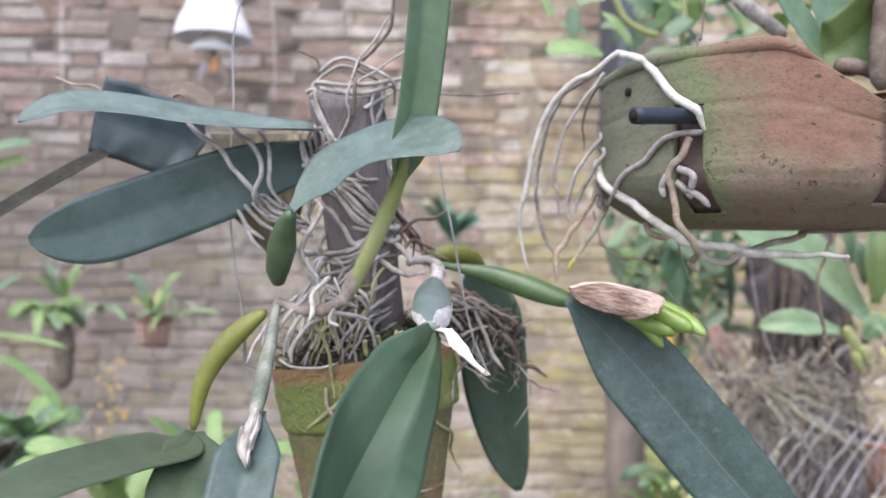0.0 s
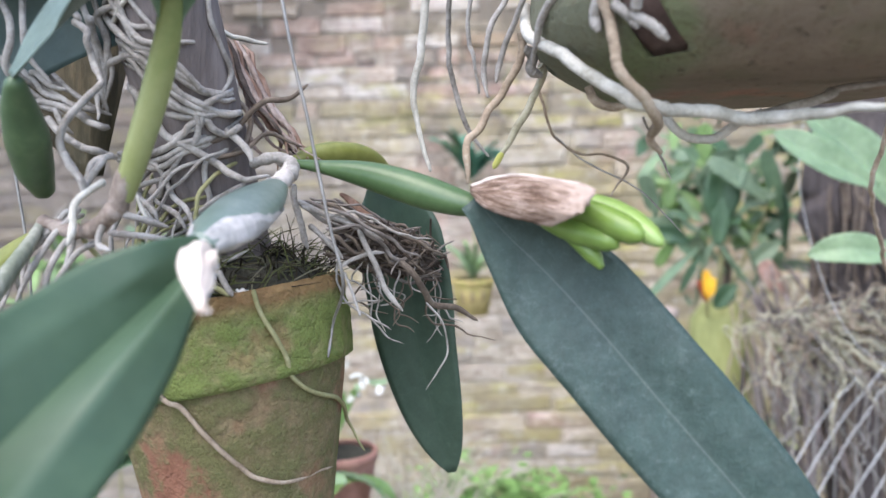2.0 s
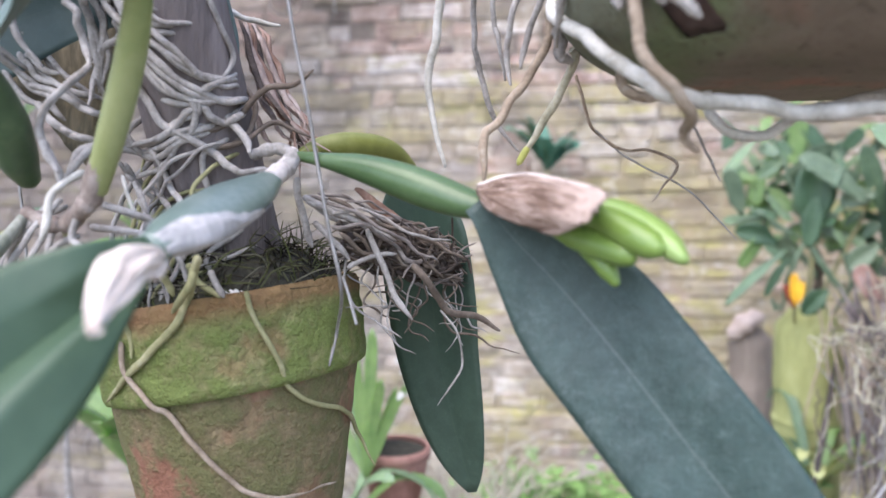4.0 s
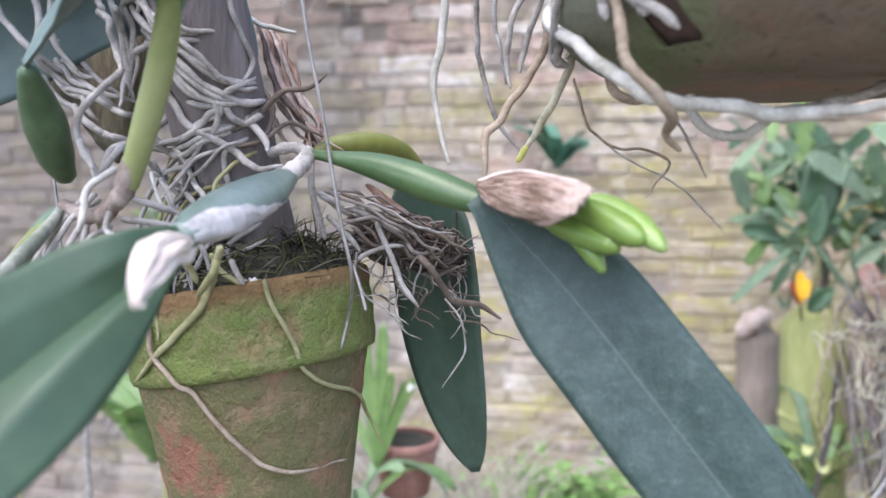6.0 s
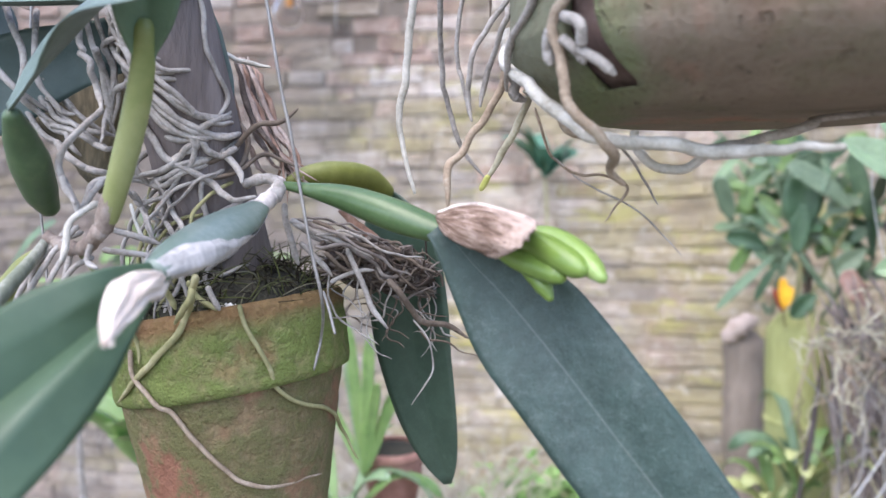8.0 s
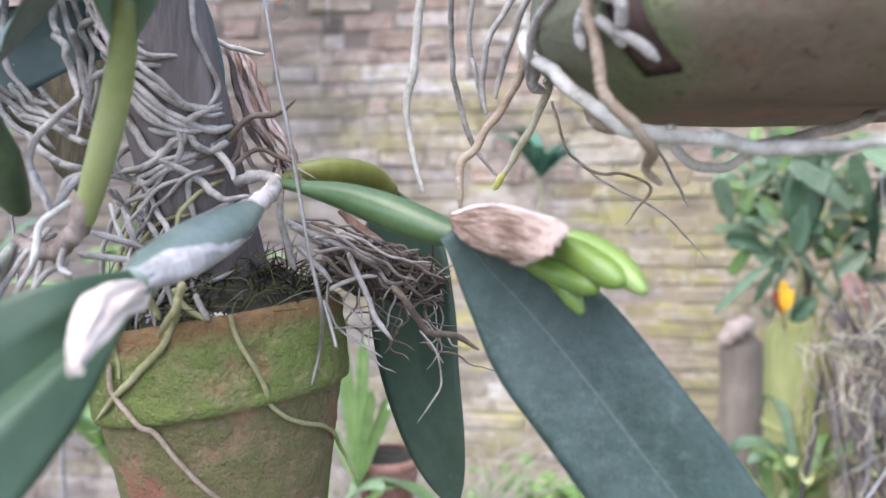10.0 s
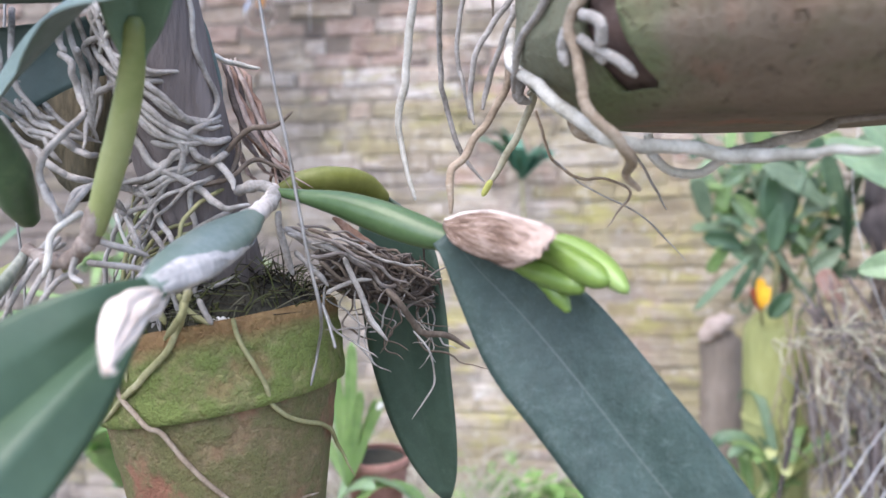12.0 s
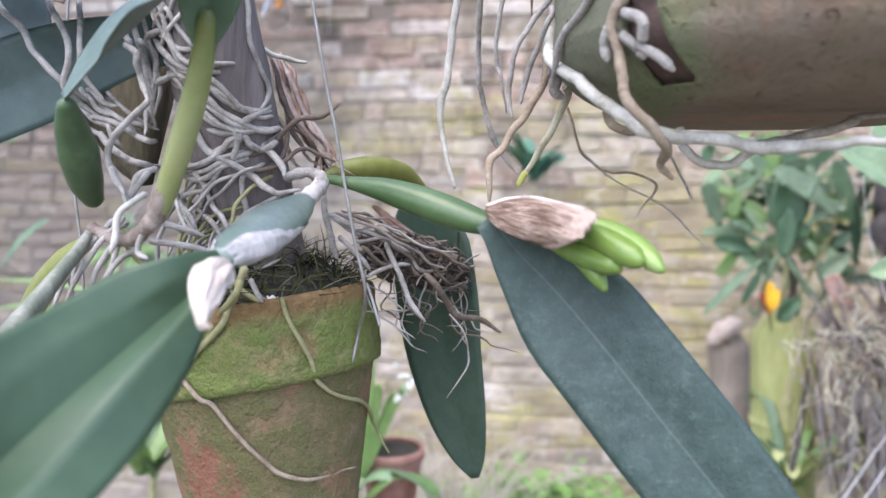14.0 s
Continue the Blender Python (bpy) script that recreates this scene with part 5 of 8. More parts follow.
root([(-0.129, 0.790, 1.676), (-0.112, 0.790, 1.688), (-0.096, 0.790, 1.689), (-0.073, 0.785, 1.678), (-0.053, 0.775, 1.663), (-0.054, 0.806, 1.647)], 0.0026)
root([(-0.059, 0.780, 1.671), (-0.064, 0.792, 1.655), (-0.068, 0.784, 1.631), (-0.080, 0.779, 1.605)], 0.0026)
root([(-0.071, 0.775, 1.662), (-0.075, 0.774, 1.640), (-0.074, 0.780, 1.619)], 0.0024)
# bridging roots to the board and the leaves
root([(-0.214, 0.800, 1.597), (-0.206, 0.800, 1.583), (-0.187, 0.790, 1.564)], 0.0026)
root([(-0.277, 0.800, 1.642), (-0.263, 0.790, 1.624), (-0.242, 0.775, 1.606), (-0.222, 0.765, 1.594), (-0.206, 0.760, 1.573), (-0.187, 0.765, 1.552), (-0.181, 0.790, 1.538)], 0.0032)
root([(-0.219, 0.790, 1.623), (-0.206, 0.780, 1.609), (-0.192, 0.765, 1.599), (-0.182, 0.760, 1.585), (-0.180, 0.760, 1.567), (-0.187, 0.765, 1.550), (-0.186, 0.780, 1.539), (-0.170, 0.785, 1.527)], 0.0032)
root([(-0.190, 0.790, 1.618), (-0.180, 0.775, 1.604), (-0.174, 0.765, 1.593), (-0.171, 0.762, 1.575), (-0.172, 0.765, 1.558), (-0.162, 0.775, 1.539)], 0.0028)
root([(-0.143, 0.775, 1.603), (-0.140, 0.770, 1.586), (-0.135, 0.770, 1.579)], 0.0030)
for x0, z0, x1, z1 in ((-0.230, 1.546, -0.181, 1.505), (-0.223, 1.547, -0.168, 1.513), (-0.213, 1.546, -0.160, 1.519), (-0.205, 1.549, -0.156, 1.529), (-0.197, 1.551, -0.158, 1.537), (-0.221, 1.542, -0.184, 1.494), (-0.183, 1.545, -0.154, 1.505)):
    a, b = Vector((x0, 0.800, z0)), Vector((x1, 0.786, z1))
    root([a, a.lerp(b, 0.35) + Vector((0.002, -0.006, 0.004)), a.lerp(b, 0.7) + Vector((0, -0.007, -0.001)), b], 0.0027)

# fibrous clump of dead roots beside the pot, with its woody splinter
clump = thing("root_clump", (0.03, 0.88, 1.41), "brown clump of dead twisted roots overhanging the pot rim", "dead roots")
rng = random.Random(21)
A_, B_ = Vector((0.012, 0.870, 1.424)), Vector((0.094, 0.925, 1.400))
bm = bmesh.new()
core_pts = [A_ + Vector((0, 0.01, -0.006)), A_.lerp(B_, 0.35) + Vector((0, 0.004, 0.0)), A_.lerp(B_, 0.7) + Vector((0, 0, -0.002)), B_ + Vector((-0.004, 0, 0.002))]
tube(core_pts, [0.010, 0.014, 0.014, 0.011], 40, 26, 0.006, 0.3, 3, flat=0.75, bm=bm)
for v in bm.verts:
    v.co += 0.007 * noise.noise_vector(v.co * 90) + 0.004 * noise.noise_vector(v.co * 260)
part("matted_core", bm, M_clump, clump, "dense dark mat of rotted roots")
for k in range(150):
    s, e = A_.lerp(B_, rng.uniform(-0.1, 0.5)), A_.lerp(B_, rng.uniform(0.55, 1.04))
    a0 = rng.uniform(0, 6.28)
    ring_ = [Vector((0, math.cos(a0 + q) * 0.017, math.sin(a0 + q) * 0.0155)) * rng.uniform(0.75, 1.2) for q in (0.0, rng.uniform(-0.9, 0.9), rng.uniform(-1.4, 1.4), rng.uniform(-1.6, 1.6))]
    m1, m2 = s.lerp(e, 0.33) + Vector((rng.gauss(0, 0.006), 0, rng.gauss(0, 0.003))), s.lerp(e, 0.68) + Vector((rng.gauss(0, 0.007), 0, rng.gauss(0, 0.003)))
    root([s + ring_[0], m1 + ring_[1], m2 + ring_[2], e + ring_[3] * 0.9], rng.choice((0.0006, 0.0008, 0.0011, 0.0014, 0.0018)), rng.choice((M_clump, M_clump, M_root_brown, M_root_brown, M_root_grey)), clump, wobble=0.007)
for k in range(9):
    s = Vector((rng.uniform(-0.012, 0.02), rng.uniform(0.838, 0.86), rng.uniform(1.432, 1.462)))
    e = B_ + Vector((rng.gauss(-0.02, 0.02), rng.gauss(-0.01, 0.015), rng.gauss(0.004, 0.012)))
    root([s, s.lerp(e, 0.3) + Vector((0, rng.gauss(-0.006, 0.006), rng.gauss(0.006, 0.005))), s.lerp(e, 0.65) + Vector((0, rng.gauss(-0.008, 0.006), rng.gauss(0.004, 0.006))), e], rng.uniform(0.0009, 0.0018), rng.choice((M_root_grey, M_root, M_root_brown)), clump, wobble=0.004)
for k in range(26):
    s = A_.lerp(B_, rng.uniform(0.25, 1.02)) + Vector((0, rng.uniform(-0.02, 0.012), rng.uniform(-0.004, 0.016)))
    d = Vector((rng.gauss(0.3, 0.6), rng.gauss(-0.5, 0.5), rng.gauss(0.3, 0.6))).normalized() * rng.uniform(0.012, 0.030)
    root([s, s + d * 0.5 + Vector((0, 0, rng.gauss(0, 0.003))), s + d], rng.uniform(0.0006, 0.0013), rng.choice((M_root_grey, M_clump)), clump, wobble=0.004)
for k in range(22):
    s = A_.lerp(B_, rng.uniform(0.2, 1.0)) + Vector((rng.gauss(0, 0.006), rng.uniform(-0.025, 0.01), -0.012))
    L = rng.uniform(0.02, 0.075)
    d = Vector((rng.uniform(-0.2, 0.5), rng.uniform(-0.3, 0.2), -1)).normalized()
    root([s, s + d * L * 0.35 + Vector((rng.gauss(0, 0.008), 0, 0)), s + d * L * 0.7 + Vector((rng.gauss(0, 0.012), 0, 0)), s + d * L + Vector((rng.gauss(0, 0.014), 0, 0.006))], rng.uniform(0.0005, 0.0010), rng.choice((M_root_brown, M_root)), clump, wobble=0.005)
root([(-0.011, 0.845, 1.455), (0.005, 0.850, 1.446), (0.026, 0.855, 1.437), (0.052, 0.870, 1.421)], 0.0024, M_root, clump)
root([(-0.002, 0.845, 1.436), (0.011, 0.845, 1.423), (0.022, 0.850, 1.409)], 0.0022, M_root, clump)
root([(0.020, 0.850, 1.403), (0.037, 0.855, 1.411), (0.052, 0.870, 1.412)], 0.0018, M_root, clump)
root([(0.034, 0.850, 1.431), (0.047, 0.850, 1.406), (0.055, 0.850, 1.384), (0.068, 0.850, 1.367)], 0.0022, M_root, clump)
root([(0.066, 0.860, 1.405), (0.079, 0.860, 1.392), (0.088, 0.880, 1.370), (0.107, 0.900, 1.362), (0.124, 0.910, 1.350)], 0.0026, M_root_brown, clump)
root([(0.084, 0.870, 1.371), (0.097, 0.870, 1.356), (0.100, 0.870, 1.329), (0.083, 0.870, 1.300)], 0.0008, M_root, clump)
root([(-0.011, 0.835, 1.468), (-0.010, 0.835, 1.451), (-0.006, 0.840, 1.431), (-0.004, 0.845, 1.418)], 0.0026, M_root, clump)
root([(-0.051, 0.830, 1.510), (-0.040, 0.830, 1.521), (-0.028, 0.830, 1.530), (-0.010, 0.830, 1.531), (0.004, 0.830, 1.541)], 0.0022, M_root_brown, clump)
root([(-0.047, 0.840, 1.501), (-0.049, 0.850, 1.525), (-0.075, 0.860, 1.545)], 0.0020, M_root_brown, clump)
root([(-0.045, 0.830, 1.494), (-0.033, 0.850, 1.508), (-0.010, 0.860, 1.496)], 0.0018, M_root_brown, clump)

part("bark_piece", tube([(0.0096, 0.905, 1.4594), (0.0219, 0.905, 1.4519), (0.0378, 0.905, 1.4396), (0.0496, 0.905, 1.4309)], [0.0026, 0.0048, 0.0050, 0.0022], 16, 8, 0.002, 0.4, 4, flat=0.5), M_rust_bark, clump, "reddish-brown flake of bark")
splinter = thing("wood_splinter", (-0.04, 0.92, 1.46), "split reddish-brown splinter of bark beside the post", "wood")
rng = random.Random(4)
T0, T1 = Vector(((-0.079, 0.905, 1.590))), Vector(((-0.008, 0.865, 1.480)))
for k in range(15):
    o = Vector((rng.gauss(0, 0.0045), rng.gauss(0, 0.006), rng.gauss(0, 0.007)))
    e = T1 + Vector((rng.gauss(0.0, 0.014), rng.gauss(0, 0.012), rng.gauss(0, 0.008)))
    part("sliver", tube([T0 + o, T0.lerp(T1, 0.4) + o * 1.2 + Vector((-0.004, 0, -0.008)), T0.lerp(T1, 0.7) + o * 1.3 + Vector((-0.003, 0, -0.004)), e], [0.0016, 0.0030, 0.0020, 0.0004], 16, 6, 0.004, 0.5, k, flat=0.4), rng.choice((M_bark, M_bark, M_rust_bark, M_clump)), splinter)
root([(-0.082, 0.870, 1.595), (-0.069, 0.880, 1.589), (-0.054, 0.880, 1.585), (-0.040, 0.880, 1.582)], 0.0022, M_root_white, splinter)

# tapered bark board wedged behind the post
M_paleboard = blotch("pale_bark", [(0.35, (0.035, 0.033, 0.022)), (0.52, (0.085, 0.075, 0.048)), (0.70, (0.24, 0.20, 0.13))], 24, 160, 0.9, 0.8, 0.003, (1, 1, 0.2))
board = thing("bark_board", (-0.16, 0.86, 1.45), "tapered slab of dark bark with pale patches wedged behind the post", "bark slab")
bm = bmesh.new()
quad = [Vector(p) for p in ((-0.259, 0.860, 1.621), (-0.146, 0.860, 1.623), (-0.172, 0.830, 1.476), (-0.241, 0.840, 1.542))]
nv = Vector((0.15, 1, 0.1)) * 0.022
gr = 12
top_ = []
for side in (0, 1):
    lay = []
    for i in range(gr + 1):
        row = []
        for j in range(gr + 1):
            p = quad[0].lerp(quad[1], i / gr).lerp(quad[3].lerp(quad[2], i / gr), j / gr)
            row.append(bm.verts.new(p + nv * side + nv * (0.18 * noise.noise(p * 70) if not side else 0)))
        lay.append(row)
    top_.append(lay)
for lay, flip in ((top_[0], False), (top_[1], True)):
    for i in range(gr):
        for j in range(gr):
            q = (lay[i][j], lay[i + 1][j], lay[i + 1][j + 1], lay[i][j + 1])
            bm.faces.new(q if not flip else tuple(reversed(q)))
for i in range(gr):
    for a, b, c, d in (((i, 0), (i + 1, 0), 0, 0), ((i, gr), (i + 1, gr), 0, 0), ((0, i), (0, i + 1), 0, 0), ((gr, i), (gr, i + 1), 0, 0)):
        bm.faces.new((top_[0][a[0]][a[1]], top_[0][b[0]][b[1]], top_[1][b[0]][b[1]], top_[1][a[0]][a[1]]))
bmesh.ops.recalc_face_normals(bm, faces=bm.faces)
part("slab", bm, M_paleboard, board)

# hanging wires
HOOK = Vector((-0.07, 0.86, 2.25))
for pts, r in (([(0.012, 0.832, 1.335), (0.014, 0.845, 1.360), (0.032, 0.800, 1.395), (0.023, 0.800, 1.439), (0.008, 0.805, 1.518), (-0.008, 0.810, 1.598), (-0.065, 0.83, 1.95), HOOK], 0.0013),
               ([(0.046, 0.788, 1.373), (0.039, 0.795, 1.390), (0.033, 0.800, 1.403)], 0.0012),
               ([(-0.201, 0.800, 1.384), (-0.209, 0.810, 1.430), (-0.224, 0.820, 1.513), (-0.227, 0.825, 1.585), (-0.226, 0.830, 1.646), (-0.220, 0.840, 1.771), (-0.12, 0.85, 2.0), HOOK], 0.0011),
               ([(-0.119, 0.950, 1.719), (-0.121, 0.940, 1.762), (-0.122, 0.930, 1.800), (-0.10, 0.9, 2.0), HOOK], 0.0009)):
    tagged(part("hanging_wire", tube(pts, r, 40, 6), M_wire), "thin grey galvanised wire holding the clay pot", "wire", "wires of the clay pot")

# ---- slotted clay drum pot hanging beside it ----
DRUM_SHIFT = Vector((0.004, 0.020, 0.004))
DR_C, DR_R = Vector((0.346, 0.831, 1.60)), 0.176
DR_M = Matrix.Translation(DR_C)
DR_LOW, DR_TOP = -0.074, 0.078
drum = new("slotted_orchid_pot")
drum.matrix_world = DR_M
tagged(drum, "wide terracotta orchid pot with cut slots and green algae", "plant pot")


def drum_radius(h):
    """Upright wall that rounds in to a smaller flat foot."""
    q = max(0.0, (-0.028 - h) / (-0.028 - DR_LOW))
    return DR_R - 0.053 * q ** 2.1


bm = bmesh.new()
SEG, HS = 168, [DR_LOW + (DR_TOP - DR_LOW) * k / 48 for k in range(49)]


def chip(a):
    """Height lost where the rim is broken away."""
    d = (math.degrees(a) + 180) % 360 - 180
    if -111 < d < 20:
        q = min(1.0, (d + 111) / 30, (20 - d) / 50)
        return 0.052 * q ** 1.15 + 0.003 * noise.noise(Vector((d * 0.2, 0, 0))) * q
    return 0.0


outer, innr = [], []
for h in HS:
    ro, ri = [], []
    for j in range(SEG):
        a = 2 * math.pi * j / SEG
        d = Vector((math.cos(a), math.sin(a), 0))
        lap = h + 0.030 + 0.004 * noise.noise(Vector((d.x * 3, d.y * 3, 7.0)))
        w = 0.0018 * noise.noise(Vector((d.x * 2, d.y * 2, h * 18))) + 0.0007 * noise.noise(Vector((d.x * 9, d.y * 9, h * 70))) + (0.0016 * max(0.0, 1 - lap / 0.03) if lap > 0 else 0) - 0.0014 * math.exp(-((h - 0.034 - 0.003 * d.y) / 0.0026) ** 2)
        r = drum_radius(h) + w
        hh = h * (1 - chip(a) / DR_TOP) if h > 0 else h
        ro.append(bm.verts.new(d * r + Vector((0, 0, hh))))
        ri.append(bm.verts.new(d * (r - 0.010) + Vector((0, 0, hh + (0.008 if h < DR_LOW + 0.006 else 0)))))
    outer.append(ro)
    innr.append(ri)
nk = len(HS)
for k in range(nk - 1):
    for j in range(SEG):
        j2 = (j + 1) % SEG
        bm.faces.new((outer[k][j], outer[k][j2], outer[k + 1][j2], outer[k + 1][j]))
        bm.faces.new((innr[k][j], innr[k + 1][j], innr[k + 1][j2], innr[k][j2]))
        if k == nk - 2:
            bm.faces.new((outer[k + 1][j], outer[k + 1][j2], innr[k + 1][j2], innr[k + 1][j]))
cb, ci = bm.verts.new((0, 0, HS[0])), bm.verts.new((0, 0, HS[0] + 0.008))
for j in range(SEG):
    j2 = (j + 1) % SEG
    bm.faces.new((outer[0][j2], outer[0][j], cb))
    bm.faces.new((innr[0][j], innr[0][j2], ci))
bmesh.ops.recalc_face_normals(bm, faces=bm.faces)
k = Mat("drum_clay", 0.85, 0.25)
sep = k.node("ShaderNodeSeparateXYZ")
k.link(k.coord, sep.inputs[0])
big, mid_n, fine = k.noise(11, 4, 0.6), k.noise(42, 5, 0.65), k.noise(230, 4, 0.7)
side = k.math("ADD", k.math("MULTIPLY", k.math("ADD", sep.outputs[0], 0.118), 5.5), k.math("MULTIPLY", k.math("SUBTRACT", big, 0.5), 0.55))
clay = k.mix(mid_n, (0.130, 0.074, 0.052), (0.255, 0.150, 0.105))
clay = k.mix(k.math("MULTIPLY", k.ramp(k.noise(7, 4, 0.6), [(0.48, (0, 0, 0)), (0.66, (1, 1, 1))]), 0.5), clay, (0.17, 0.135, 0.095))
alg = k.mix(mid_n, (0.105, 0.114, 0.074), (0.195, 0.198, 0.138))
# shade of the inward-rounding foot, painted over the clay as grey-brown
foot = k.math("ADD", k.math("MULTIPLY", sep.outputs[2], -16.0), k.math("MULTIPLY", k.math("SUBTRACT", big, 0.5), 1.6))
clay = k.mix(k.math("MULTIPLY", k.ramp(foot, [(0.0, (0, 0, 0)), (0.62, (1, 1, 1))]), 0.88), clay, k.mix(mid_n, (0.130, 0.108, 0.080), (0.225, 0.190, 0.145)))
band = k.math("MULTIPLY", k.ramp(k.math("ABSOLUTE", k.math("SUBTRACT", side, 0.02)), [(0.02, (1, 1, 1)), (0.16, (0, 0, 0))]), 0.6)
olive = k.ramp(k.noise(16, 5, 0.7, (1, 1, 1.8)), [(0.50, (0, 0, 0)), (0.64, (1, 1, 1))])
clay = k.mix(k.math("MULTIPLY", olive, 0.38), clay, k.mix(fine, (0.075, 0.085, 0.040), (0.155, 0.160, 0.085)))
rust = k.ramp(k.noise(9, 4, 0.6, (1.4, 1.4, 1)), [(0.55, (0, 0, 0)), (0.70, (1, 1, 1))])
clay = k.mix(k.math("MULTIPLY", rust, 0.65), clay, k.mix(mid_n, (0.21, 0.085, 0.055), (0.33, 0.155, 0.105)))
c = k.mix(k.ramp(side, [(0.0, (0, 0, 0)), (0.24, (1, 1, 1))]), alg, clay)
c = k.mix(band, c, k.mix(fine, (0.085, 0.120, 0.048), (0.160, 0.205, 0.085)))
pit = k.ramp(k.noise(75, 3, 0.6), [(0.30, (1, 1, 1)), (0.36, (0, 0, 0))])
c = k.mix(k.math("MULTIPLY", pit, 0.6), c, (0.075, 0.060, 0.042))
c = k.mix(k.ramp(fine, [(0.3, (0.5, 0.5, 0.5)), (0.48, (0, 0, 0))]), c, (0.09, 0.06, 0.035))
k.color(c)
turn = k.noise(30, 3, 0.5, (0.12, 0.12, 3.0))
k.bump(k.math("ADD", k.math("MULTIPLY", fine, 0.6), k.math("ADD", k.math("SUBTRACT", mid_n, k.math("MULTIPLY", pit, 0.8)), k.math("MULTIPLY", turn, 0.45))), 0.6, 0.004)
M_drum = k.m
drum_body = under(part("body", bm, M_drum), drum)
# slots sawn through the wall
for c0 in (224.0, 283.0, 334.0, 24.0, 76.0, 124.0, 172.0):
    cb_ = bmesh.new()
    flare = 1.0 if c0 == 224.0 else 0.0
    foot_ = -0.055 - 0.009 * flare
    outline = [(-4.7, 0.034), (4.7, 0.033), (4.8, -0.012), (4.9 + 0.3 * flare, -0.026), (4.9 + 1.0 * flare, -0.038), (4.9 + 1.7 * flare, -0.047), (4.9 + 2.8 * flare, foot_ + 0.003), (4.4 + 2.0 * flare, foot_), (-1.0, foot_), (-4.4, foot_), (-4.6, -0.020)]
    ends = []
    for rad in (0.095, 0.20):
        ends.append([cb_.verts.new((rad * math.cos(radians(c0 + d)), rad * math.sin(radians(c0 + d)), h)) for d, h in outline])
    cb_.faces.new(ends[0])
    cb_.faces.new(list(reversed(ends[1])))
    for i in range(len(outline)):
        j = (i + 1) % len(outline)
        cb_.faces.new((ends[0][j], ends[0][i], ends[1][i], ends[1][j]))
    bmesh.ops.recalc_face_normals(cb_, faces=cb_.faces)
    cutter = part("cutter", cb_, M_drum)
    cutter.matrix_world = DR_M
    bpy.context.view_layer.update()
    mod = drum_body.modifiers.new("slot", "BOOLEAN")
    mod.operation, mod.object, mod.solver = "DIFFERENCE", cutter, "EXACT"
    cut_mesh = bpy.data.meshes.new_from_object(drum_body.evaluated_get(bpy.context.evaluated_depsgraph_get()))
    drum_body.modifiers.clear()
    drum_body.data = cut_mesh
    bpy.data.objects.remove(cutter)
bm = lathe([(0.165, 0.075), (0.175, 0.074), (0.1788, 0.0765), (0.1800, 0.081), (0.1785, 0.086), (0.173, 0.088), (0.165, 0.0855)], 150, 0.006, 20)
for v in bm.verts:
    cut = chip(math.atan2(v.co.y, v.co.x))
    v.co.z -= cut + 0.25 * cut * (v.co.z - 0.075) / 0.012
    f = 1 - 0.045 * min(1.0, cut / 0.02)
    v.co.x, v.co.y = v.co.x * f, v.co.y * f
under(part("rim", bm, M_drum), drum)
# black for solid plugs: the shade inside hole and tube is their colour
M_black = blotch("hole_shade_black", [(0.3, (0.006, 0.006, 0.006)), (0.6, (0.016, 0.014, 0.013))], 40, 200, 1.0)
M_dark = blotch("root_filled_core", [(0.3, (0.07, 0.047, 0.042)), (0.55, (0.155, 0.108, 0.095)), (0.75, (0.25, 0.185, 0.165))], 30, 160, 1.0)
bm = bmesh.new()
fill = []
for h in [-0.064 + 0.008 * q for q in range(13)]:
    fill.append([bm.verts.new(Vector((math.cos(q), math.sin(q), 0)) * (drum_radius(h) - 0.0130 + 0.002 * noise.noise(Vector((q * 7, h * 120, 2.0)))) + Vector((0, 0, h))) for q in [2 * math.pi * j / 72 for j in range(72)]])
for r0, r1 in zip(fill, fill[1:]):
    for j in range(72):
        bm.faces.new((r0[j], r0[(j + 1) % 72], r1[(j + 1) % 72], r1[j]))
bm.faces.new(fill[-1])
bm.faces.new(list(reversed(fill[0])))
core = part("bark_filling", bm, M_dark)
core.matrix_world = DR_M
tagged(core, "dark bark filling inside the slotted pot", "bark")
hole_at = Vector((0.1790, 0.7713, 1.657))
hd = (hole_at - DR_C - Vector((0, 0, 0.055))).normalized()
hole = part("hanging_hole", tube([hole_at - hd * 0.006, hole_at - hd * 0.004, hole_at + hd * 0.0004], 0.0042, 5, 14, cap=1.0), M_black, drum)
M_tube = blotch("black_tube", [(0.3, (0.010, 0.014, 0.020)), (0.6, (0.022, 0.032, 0.045))], 20, 200, 0.5, 0.2, 0.0005, None, 0.4)
peg = part("plastic_tube", tube([(0.161, 0.672, 1.6165), (0.197, 0.690, 1.6200), (0.240, 0.712, 1.6245)], 0.0074, 12, 20, cap=1.0), M_tube)
pe = Vector(((0.161, 0.672, 1.6165)))
part("bore", tube([pe + Vector((-0.0006, 0, 0)), pe + Vector((0.004, 0.002, 0)), pe + Vector((0.008, 0.004, 0))], 0.0052, 5, 16, cap=1.0), M_black, peg, "black plug painted as the shaded open end of the tube")
tagged(peg, "short dark blue-black plastic tube poking out of the slot", "tube")

# the orchid that grows in the drum pot
orchid2 = thing("orchid_in_drum_pot", (0.30, 0.81, 1.60), "orchid with long pale aerial roots over the slotted pot", "orchid")


